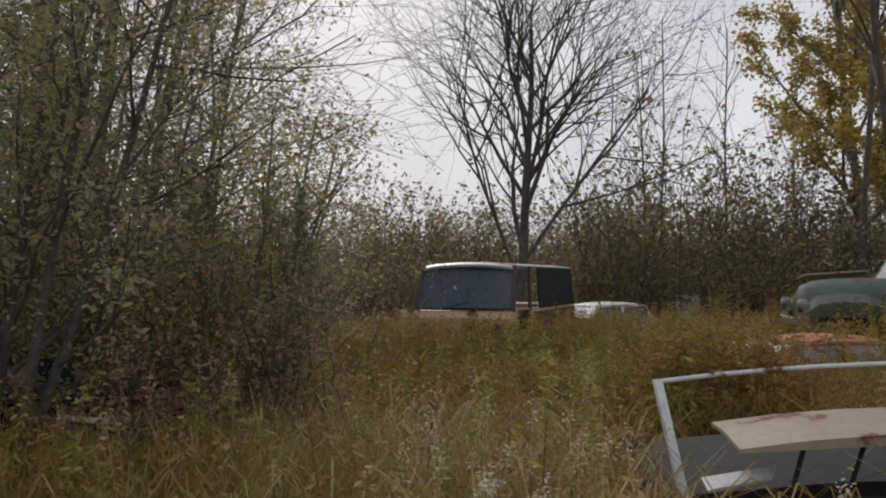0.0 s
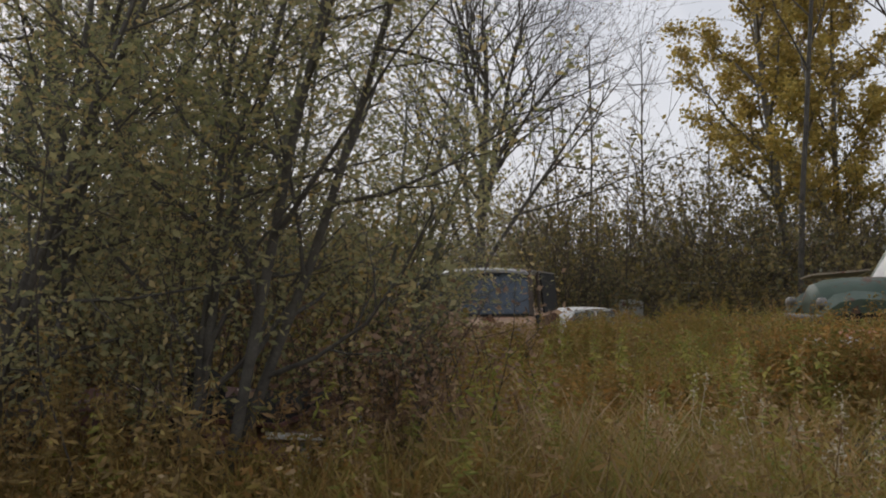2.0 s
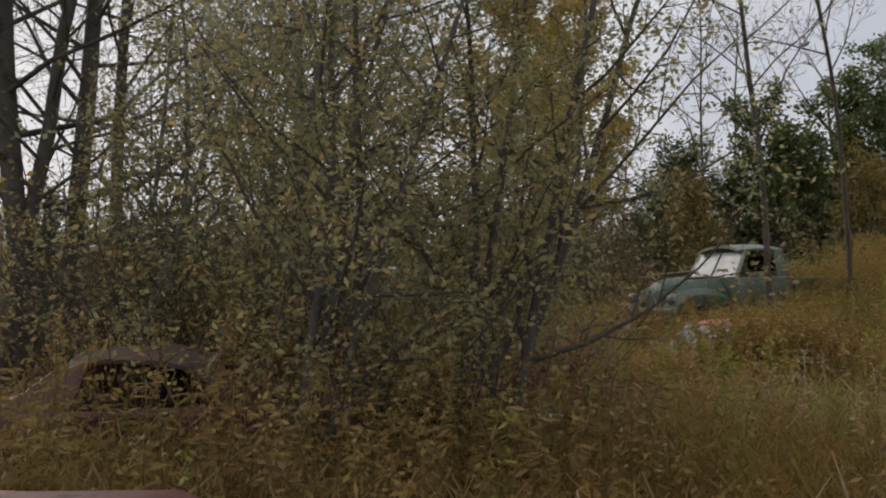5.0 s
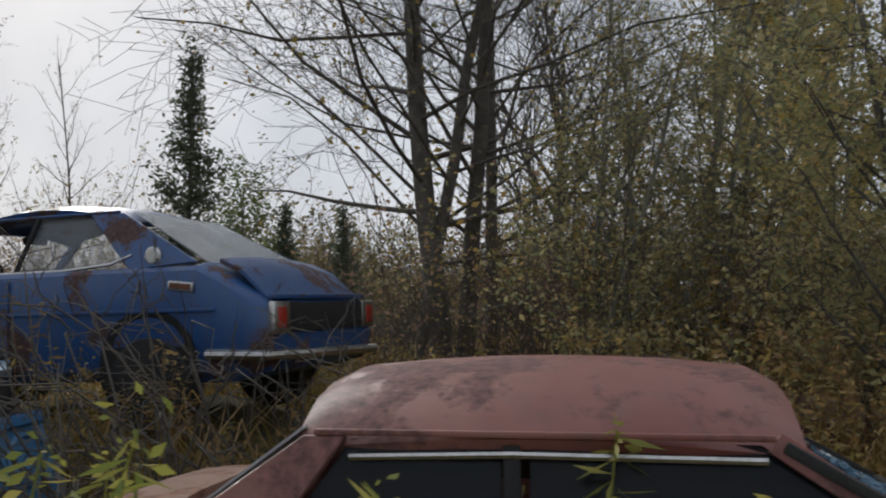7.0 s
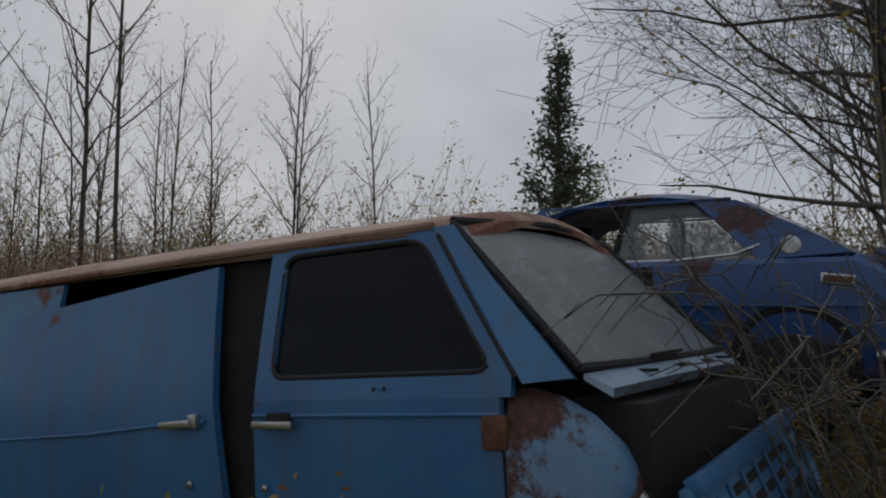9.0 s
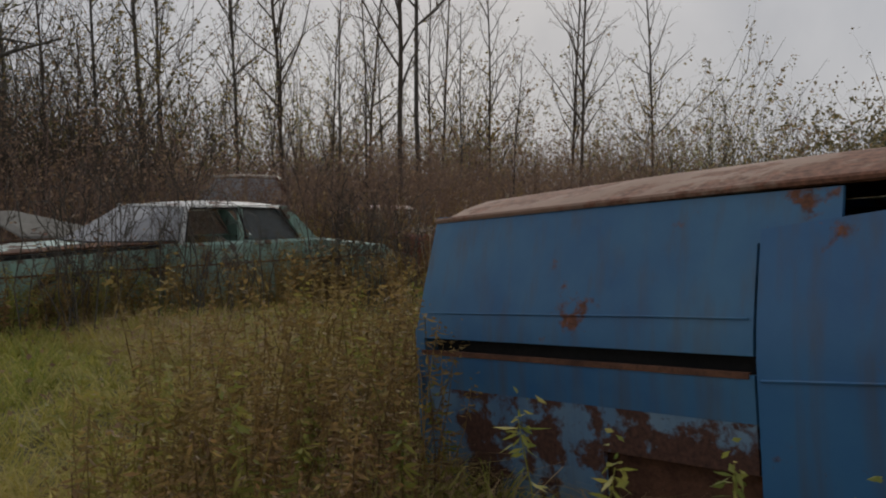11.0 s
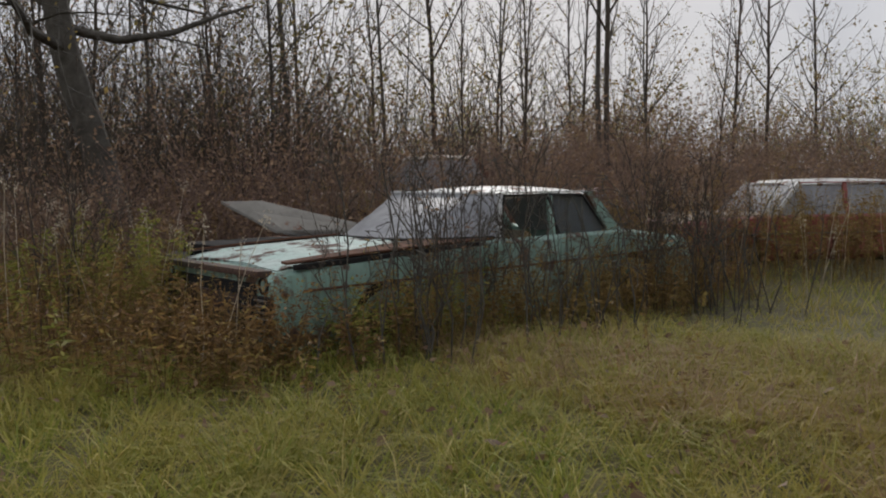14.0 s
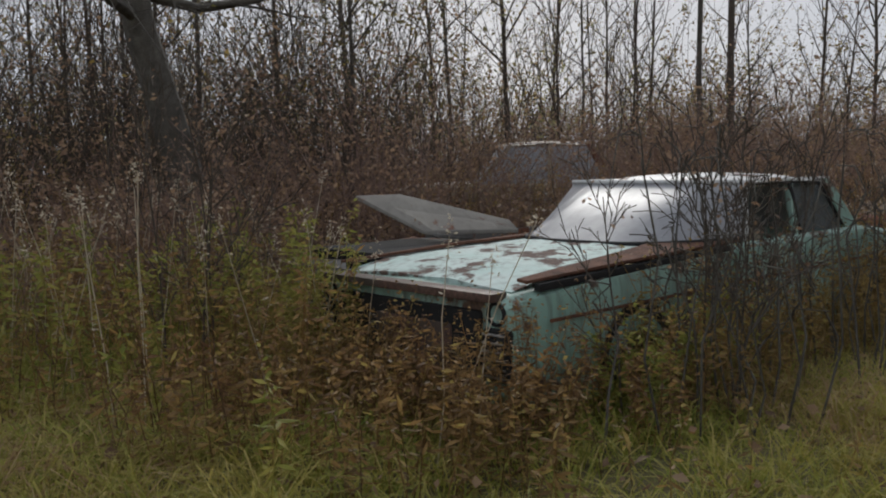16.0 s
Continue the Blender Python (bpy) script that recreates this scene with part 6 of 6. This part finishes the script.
# golden tall grass of the first field
x, y = scatter(RF, 108000, -12, 16, 2.2, 24)
td = trail_distance(x, y)
far = np.hypot(x + 3, y - 2)
k = (td > 1.15) & clear_of_prints(x, y, -0.05) & (RF.uniform(0, 1, len(x)) < np.clip(1.25 - far / 26, 0.2, 1)) & (RF.uniform(0, 1, len(x)) < 0.35 + 0.65 * patchy(x, y, 0.9, 0.3)) & ~((x < -9.5) & (y < 8))
x, y, td = x[k], y[k], td[k]
h = (0.32 + 0.5 * patchy(x, y, 0.55, 1.1)) * RF.uniform(0.45, 1.25, len(x)) * np.clip(0.35 + 0.35 * td, 0.4, 1.0)
v, f = blades(RF, x, y, h, RF.uniform(0.007, 0.017, len(x)) * (1 + 0.05 * np.hypot(x + 3, y - 2)), RF.uniform(0.35, 1.3, len(x)), 1.75)
bulk("golden_grass", v, f, M_GOLD, "tall golden and rust coloured dry grass", "grass")
# pale arching seed grass near the walker
x, y = scatter(RF, 17000, -9.5, 5, 3.6, 9.0)
td = trail_distance(x, y)
k = (td > 1.3) & clear_of_prints(x, y, 0.0) & (RF.uniform(0, 1, len(x)) < patchy(x, y, 1.1, 2.0) ** 2 * np.where(x > -2.5, 0.35, 0.9))
x, y = x[k], y[k]
v, f = blades(RF, x, y, RF.uniform(0.40, 0.85, len(x)), RF.uniform(0.009, 0.02, len(x)), RF.uniform(0.35, 1.0, len(x)), 1.9)
bulk("straw_grass", v, f, M_STRAW, "pale straw grass with drooping tips", "grass")
# lawn strip
x, y = scatter(RF, 100000, -30, -10, 4.2, 20)
td = np.hypot(x + 16.5, y - 6.5)
k = clear_of_prints(x, y, -0.1) & (RF.uniform(0, 1, len(x)) < np.clip(1.35 - td / 12, 0.12, 1)) & (trail_distance(x, y) > 0.25)
x, y = x[k], y[k]
h = (0.10 + 0.17 * patchy(x, y, 1.4, 0.7)) * RF.uniform(0.5, 1.4, len(x))
v, f = blades(RF, x, y, h, RF.uniform(0.008, 0.016, len(x)), RF.uniform(0.5, 1.6, len(x)), 1.2, short=True)
bulk("lawn_grass", v, f, M_LAWN, "short yellowing green grass", "grass")


def tufts(name, label, mat, n, each, box_, height, reach, keep, margin=-0.05, gap=0.3):
    """Clumps of blades bending outwards from one foot."""
    cx, cy = scatter(RF, n, *box_)
    k = clear_of_prints(cx, cy, margin) & (trail_distance(cx, cy) > gap) & keep(cx, cy)
    cx, cy = cx[k], cy[k]
    size = RF.uniform(0.6, 1.3, len(cx))
    x, y = np.repeat(cx, each) + RF.normal(size=len(cx) * each) * 0.035, np.repeat(cy, each) + RF.normal(size=len(cx) * each) * 0.035
    h = height * np.repeat(size, each) * RF.uniform(0.5, 1.2, len(x))
    v, f = blades(RF, x, y, h, RF.uniform(0.005, 0.011, len(x)), RF.uniform(0.3, 1.0, len(x)) * reach, 1.5, short=height < 0.4)
    bulk(name, v, f, mat, label, "grass")


tufts("lawn_tufts", "bent tufts of yellowing grass", M_LAWN, 3000, 24, (-24, -12.5, 7.2, 14), 0.31, 1.7, lambda a, b: RF.uniform(0, 1, len(a)) < 0.35 + 0.65 * patchy(a, b, 1.6, 0.2))
tufts("straw_tufts", "bent tufts of dead straw in the grass", M_STRAW, 1150, 24, (-22, -12.5, 7.5, 13.5), 0.33, 1.8, lambda a, b: patchy(a, b, 0.8, 1.4) > 0.5)
tufts("golden_tufts", "drooping golden grass clumps", M_GOLD, 1200, 28, (-7, 8, 4.0, 12), 0.62, 0.9, lambda a, b: patchy(a, b, 0.7, 0.9) > 0.3, 0.0, 1.5)


def weeds(name, label, spots, mat, seed, leaves_each, size, top=None, r=0.0045, slim=4.6):
    """Upright leafy stalks at spots (x, y, height), with an optional fluffy head."""
    rng = np.random.default_rng(seed)
    s = np.array(spots)
    n = len(s)
    base = np.stack([s[:, 0], s[:, 1], ground_height(s[:, 0], s[:, 1]) - 0.03], -1)
    lean = rng.normal(size=(n, 2)) * 0.14 * s[:, 2:3]
    p = np.zeros((n, 4, 3))
    for i in range(4):
        t = i / 3
        p[:, i, :2] = base[:, :2] + lean * t ** 1.5 + rng.normal(size=(n, 2)) * 0.01 * (i > 0)
        p[:, i, 2] = base[:, 2] + s[:, 2] * t
    pieces = [strands(p, np.full((n, 1), r) * np.linspace(1, 0.45, 4)[None] * (0.7 + 0.4 * s[:, 2:3]), 3)]
    f = rng.uniform(0.18, 1.0, (n, leaves_each)) ** 0.8
    q = f * 3
    i0 = np.minimum(q.astype(int), 2)
    row = np.arange(n)[:, None]
    at = p[row, i0] + (p[row, i0 + 1] - p[row, i0]) * (q - i0)[..., None]
    pieces.append(leaves(rng, at.reshape(-1, 3), size, flat=0.35, stretch=slim))
    if top:
        m = top
        hd = p[:, 3][:, None, :] + rng.normal(size=(n, m, 3)) * np.array([0.02, 0.02, 0.05])
        pieces.append(leaves(rng, hd.reshape(-1, 3), size * 0.45, stretch=2.0))
    v, fc = join(*pieces)
    bulk(name, v, fc, mat, label, "weeds")


def weed_spots(rng, n, x0, x1, y0, y1, h0, h1, gap=0.9, margin=0.02, patch=None):
    x, y = scatter(rng, n, x0, x1, y0, y1)
    k = (trail_distance(x, y) > gap) & clear_of_prints(x, y, margin)
    if patch:
        k &= rng.uniform(0, 1, n) < patchy(x, y, *patch) ** 1.5
    return np.stack([x[k], y[k], rng.uniform(h0, h1, int(k.sum()))], -1)


weeds("brown_weeds", "brown dead weed stalks around the wrecks", np.concatenate([
    weed_spots(RF, 2600, -3, 14, 5.0, 20, 0.5, 1.1, 1.6, 0.0, (0.8, 0.2)), weed_spots(RF, 520, -4, 6, 4.2, 8, 0.3, 0.7, 1.5, 0.0, (0.9, 0.8)), weed_spots(RF, 1100, -11, -1, 6.3, 12.5, 0.4, 0.95, 1.5), weed_spots(RF, 260, -6.2, -2.2, 6.0, 7.4, 0.6, 1.05, 1.5), weed_spots(RF, 130, -5.9, -2.8, 6.9, 8.7, 0.9, 1.3, 1.5, -1.2)]), M_BROWNWEED, 31, 16, 0.085, 8)
weeds("field_weeds", "low rust and olive leafy weeds of the field", np.concatenate([weed_spots(RF, 3600, -5, 8, 4.0, 13.0, 0.28, 0.70, 1.5, 0.0, (0.8, 1.3)), weed_spots(RF, 1300, 2, 12, 9.0, 17.0, 0.4, 0.85, 1.5, 0.0, (0.6, 0.4)), weed_spots(RF, 260, 2.6, 3.9, 9.4, 10.8, 0.7, 1.1, 1.5, 0.0)]), M_FIELDWEED, 61, 24, 0.075, 8, 0.0045, 2.8)
weeds("mint_side_weeds", "brown and rust weeds round the mint sedan", np.concatenate([
    weed_spots(RF, 650, -25, -20.4, 11.2, 15.5, 0.4, 1.05, 1.4, 0.1), weed_spots(RF, 260, -21, -19.0, 10.9, 12.8, 0.3, 0.65, 1.4, 0.05), weed_spots(RF, 260, -19.8, -16.2, 11.0, 17.5, 0.25, 0.6, 1.4, 0.03, (0.9, 1.0)),
    weed_spots(RF, 1300, -30, -12, 17.0, 25, 0.6, 1.5, 1.5, 0.05)]), M_BROWNWEED, 32, 16, 0.072, 8)
weeds("van_corner_weeds", "rust coloured goldenrod by the van's tail", np.concatenate([
    weed_spots(RF, 270, -15.0, -13.6, 8.2, 11.4, 0.6, 1.2, 1.2, 0.12), weed_spots(RF, 120, -14.8, -13.6, 7.4, 9.0, 0.4, 0.8, 1.15, 0.1)]), M_BROWNWEED, 33, 34, 0.055, 14)
weeds("bank_weeds", "golden weeds on the bank by the green truck", np.concatenate([weed_spots(RF, 700, 8.5, 16, 11, 16.5, 0.5, 1.1, 2, 0.1), weed_spots(RF, 500, 4, 12, 10.5, 14.0, 0.5, 0.95, 2, 0.05)]), M_GOLD, 36, 15, 0.11, 8)
weeds("tall_goldenrod", "tall yellow-green goldenrod before the maroon sedan", np.concatenate([weed_spots(RF, 30, -8.9, -6.2, 5.0, 5.8, 1.0, 1.42, 1.35, -0.1), weed_spots(RF, 14, -9.0, -8.2, 5.4, 6.4, 0.9, 1.25, 1.35, -0.1)]), M_GREENWEED, 47, 70, 0.10, 8, 0.006, 7.5)
weeds("goldenrod", "yellow-green goldenrod stalks in clumps", np.concatenate([
    weed_spots(RF, 24, -8.9, -6.9, 4.9, 5.6, 0.6, 0.95, 1.25, 0.02), weed_spots(RF, 60, -10.2, -7.4, 6.0, 7.6, 0.45, 0.85, 1.3, 0.03), weed_spots(RF, 26, -13.4, -10.5, 6.6, 7.9, 0.4, 0.8, 1.3, 0.05),
    weed_spots(RF, 230, -24.5, -19.5, 10.5, 13.5, 0.6, 1.2, 1.4, 0.05, (1.3, 0.4)), weed_spots(RF, 26, -15.2, -13.5, 8.0, 11.5, 0.5, 0.9, 1.2, 0.1), weed_spots(RF, 420, -5, 12, 6, 15, 0.5, 1.0, 1.8, 0.05)]), M_GREENWEED, 34, 36, 0.085, 12)
def beside_mint(n, x0, x1, y0, y1, h0, h1):
    """Weed spots in the mint sedan's own frame."""
    q = [MINT @ Vector((RF.uniform(x0, x1), RF.uniform(y0, y1), 0)) for _ in range(n)]
    return np.array([(v.x, v.y, RF.uniform(h0, h1)) for v in q])


weeds("mint_flank_weeds", "brown stalks along the mint sedan's flank", np.concatenate([beside_mint(420, -3.5, 2.9, 1.02, 1.8, 0.3, 0.72), beside_mint(160, 2.95, 3.7, -1.3, 1.4, 0.35, 0.8), beside_mint(90, -3.2, 2.6, 1.0, 1.3, 0.6, 1.0)]), M_BROWNWEED, 37, 26, 0.06, 12)
weeds("mint_front_goldenrod", "yellowing goldenrod before the mint sedan", np.concatenate([beside_mint(60, 2.9, 3.9, -1.9, -0.2, 0.6, 1.05), beside_mint(40, 1.0, 2.6, 1.1, 1.6, 0.4, 0.7)]), M_GREENWEED, 38, 34, 0.075, 12)
weeds("wagon_weeds", "brown weeds hiding the red wagon", weed_spots(RF, 560, -18.5, -10.5, 18.3, 20.6, 0.6, 1.15, 1.5, 0.05), M_BROWNWEED, 39, 24, 0.07, 14)
weeds("seed_stalks", "straw stalks with nodding seed heads", weed_spots(RF, 380, -4, 6, 4.2, 10, 0.45, 0.9, 1.5, 0.0, (0.7, 0.5)), M_STRAW, 40, 8, 0.08, 16)
weeds("faded_asters", "faded weeds with pale fluffy heads", np.concatenate([
    weed_spots(RF, 60, 0.4, 3.2, 4.4, 8.0, 0.5, 0.9, 1.5), weed_spots(RF, 90, -25, -19.5, 11.5, 15, 0.9, 1.5, 1.5), weed_spots(RF, 60, -17, -12, 16, 22, 0.9, 1.4, 1.5)]), M_FLUFF, 35, 3, 0.05, 26)

# ---- brambles: bare twigs over the van's nose and round the mint sedan ----
RB = np.random.default_rng(41)


def bramble(label, x, y, n, reach, height, lean):
    paths = np.zeros((n, 7, 3))
    a = RB.uniform(0, math.tau, n)
    d = np.stack([np.cos(a) * 0.7 + lean[0], np.sin(a) * 0.7 + lean[1]], -1) * (reach * RB.uniform(0.4, 1.1, n))[:, None]
    bx = np.stack([x + RB.normal(size=n) * 0.3, y + RB.normal(size=n) * 0.3], -1)
    hh = height * RB.uniform(0.5, 1.15, n)
    for k in range(7):
        t = k / 6
        paths[:, k, :2] = bx + d * t + RB.normal(size=(n, 2)) * 0.045 * (k > 0)
        paths[:, k, 2] = ground_height(bx[:, 0], bx[:, 1]) - 0.02 + hh * np.sin(t * 2.1) / 0.93 + RB.normal(size=n) * 0.03 * (k > 0)
    j = RB.integers(0, n, n * 3)
    i0 = RB.integers(2, 6, n * 3)
    base = paths[j, i0]
    dd = RB.normal(size=(n * 3, 3)) + np.array([lean[0], lean[1], 0.5])
    dd /= np.linalg.norm(dd, axis=1)[:, None]
    tw = np.stack([base + dd * (0.4 * reach * t) * RB.uniform(0.5, 1.0, (n * 3, 1)) + np.array([0, 0, 0.16 * reach * t * (1 - t)]) + RB.normal(size=(n * 3, 3)) * 0.012 * (t > 0) for t in np.linspace(0, 1, 7)], 1)
    v, f = strands(np.concatenate([paths, tw]), np.concatenate([np.full((n, 1), 0.008) * np.linspace(1, 0.35, 7), np.full((n * 3, 1), 0.0042) * np.linspace(1, 0.4, 7)]), 4)
    bulk("bramble", v, f, M_BARK, label, "brush", "brambles")


bramble("tangle of bare brown twigs before the van", -7.9, 7.9, 18, 1.3, 1.15, (-0.35, -0.25))
bramble("bare twigs rising before the van windscreen", -8.25, 7.75, 34, 1.35, 1.35, (-0.7, 0.0))
bramble("tangle of bare brown twigs under the coupe", -7.3, 8.9, 18, 1.2, 0.9, (0.0, -0.3))
bramble("thin bare shoots beside the mint sedan", -17.1, 14.0, 26, 0.8, 1.35, (0.05, -0.05))
bramble("thin bare shoots beside the mint sedan", -18.4, 12.7, 24, 0.7, 1.35, (0.05, -0.1))
bramble("thin bare shoots beside the mint sedan", -16.0, 16.2, 24, 0.9, 1.3, (0.05, -0.05))
bramble("bare brown twigs at the maple's foot", -5.6, 12.4, 60, 1.5, 1.2, (-0.2, -0.2))
bramble("bare brown twigs at the maple's foot", -3.8, 13.0, 50, 1.5, 1.3, (0.0, -0.2))

# branching bare saplings grown up round the mint sedan
RM = np.random.default_rng(77)
sapling_kinds = []
for hgt in (1.9, 1.6, 1.35):
    lv = skeleton_of(RM, hgt, 0.010, 0.15, (8, 4, 2), (34, 36, 34), (0.05, 0.10, 0.05, 0.02), 0.13, 0.5, limb=0.6)
    sapling_kinds.append(lv)
sapling_roots = {}
for k in range(26):
    lx, ly = RM.uniform(-3.2, 2.9), RM.uniform(1.05, 1.75)
    if k < 6:
        lx, ly = RM.uniform(0.6, 1.5), RM.uniform(1.0, 1.4)
    elif k < 10:
        lx, ly = RM.uniform(-2.3, -1.5), RM.uniform(1.0, 1.5)
    elif k > 21:
        lx, ly = RM.uniform(3.3, 4.2), RM.uniform(-1.4, 0.6)
    q = MINT @ Vector((lx, ly, 0))
    no = int(RM.integers(0, 3))
    m = stand(q.x, q.y, RM.uniform(0, 360)) @ Matrix.Scale(RM.uniform(0.65, 1.05), 4)
    if no not in sapling_roots:
        sapling_roots[no] = tree_thing("bare_sapling", m, "thin dark bare sapling beside the mint sedan", "sapling", sapling_kinds[no], M_TWIG, M_RUSSET, twig_points(RM, sapling_kinds[no], 26, 2), 0.05, 2.0, "bare saplings", RM)
    else:
        copy_thing(sapling_roots[no], stand(q.x, q.y)).matrix_basis = m

# tall weeds that hide the peach van's lower half
weeds("van_front_weeds", "tall golden weeds before the peach van", np.concatenate([weed_spots(RF, 300, -1.2, 3.2, 14.2, 16.4, 0.55, 0.95, 1.5, 0.0), weed_spots(RF, 160, 2.6, 5.2, 15.4, 18.0, 0.5, 0.9, 1.5, 0.0)]), M_GOLD, 50, 26, 0.10, 10)
# fallen leaves in the grass
x, y = scatter(RF, 1500, -24, -12.5, 7.0, 14.0)
k = clear_of_prints(x, y, 0.0)
pts = np.stack([x[k], y[k], ground_height(x[k], y[k]) + RF.uniform(0.05, 0.2, int(k.sum()))], -1)
v, f = leaves(RF, pts, 0.075, flat=0.3, stretch=1.5)
bulk("fallen_leaves", v, f, M_RUSSET, "brown fallen leaves caught in the grass", "leaves")

# ---- odds and ends ----
st = thing("leaning_stake", stand(-1.15, 12.1), "dark leaning wooden stake in the weeds", "post")
part("shaft", bar_bm((0, 0, 0), (-0.12, 0, 0.98), 0.06, 0.05), M_DARKWRECK, st)
fr = thing("white_appliance", at_ground(7.4, 27.6, 30, -0.1), "rusty white cabinet standing in the grass", "appliance")
part("cabinet", box_bm(0, 0, 0.55, 0.55, 0.5, 1.1, 0.03), M_WHITE, fr)
part("door", box_bm(0, -0.262, 0.6, 0.5, 0.03, 0.9, 0.01), M_WHITE, fr)
ta = thing("metal_stand", at_ground(9.6, 27.5, 20, 0.0), "thin grey metal stand in the weeds", "stand")
for sx in (-0.5, 0.5):
    part("leg", bar_bm((sx, 0, 0), (sx * 0.9, 0, 1.5), 0.04, 0.04), M_STEEL, ta)
part("top_bar", bar_bm((-0.75, 0, 1.52), (0.75, 0, 1.52), 0.06, 0.05), M_WHITEBITS, ta)
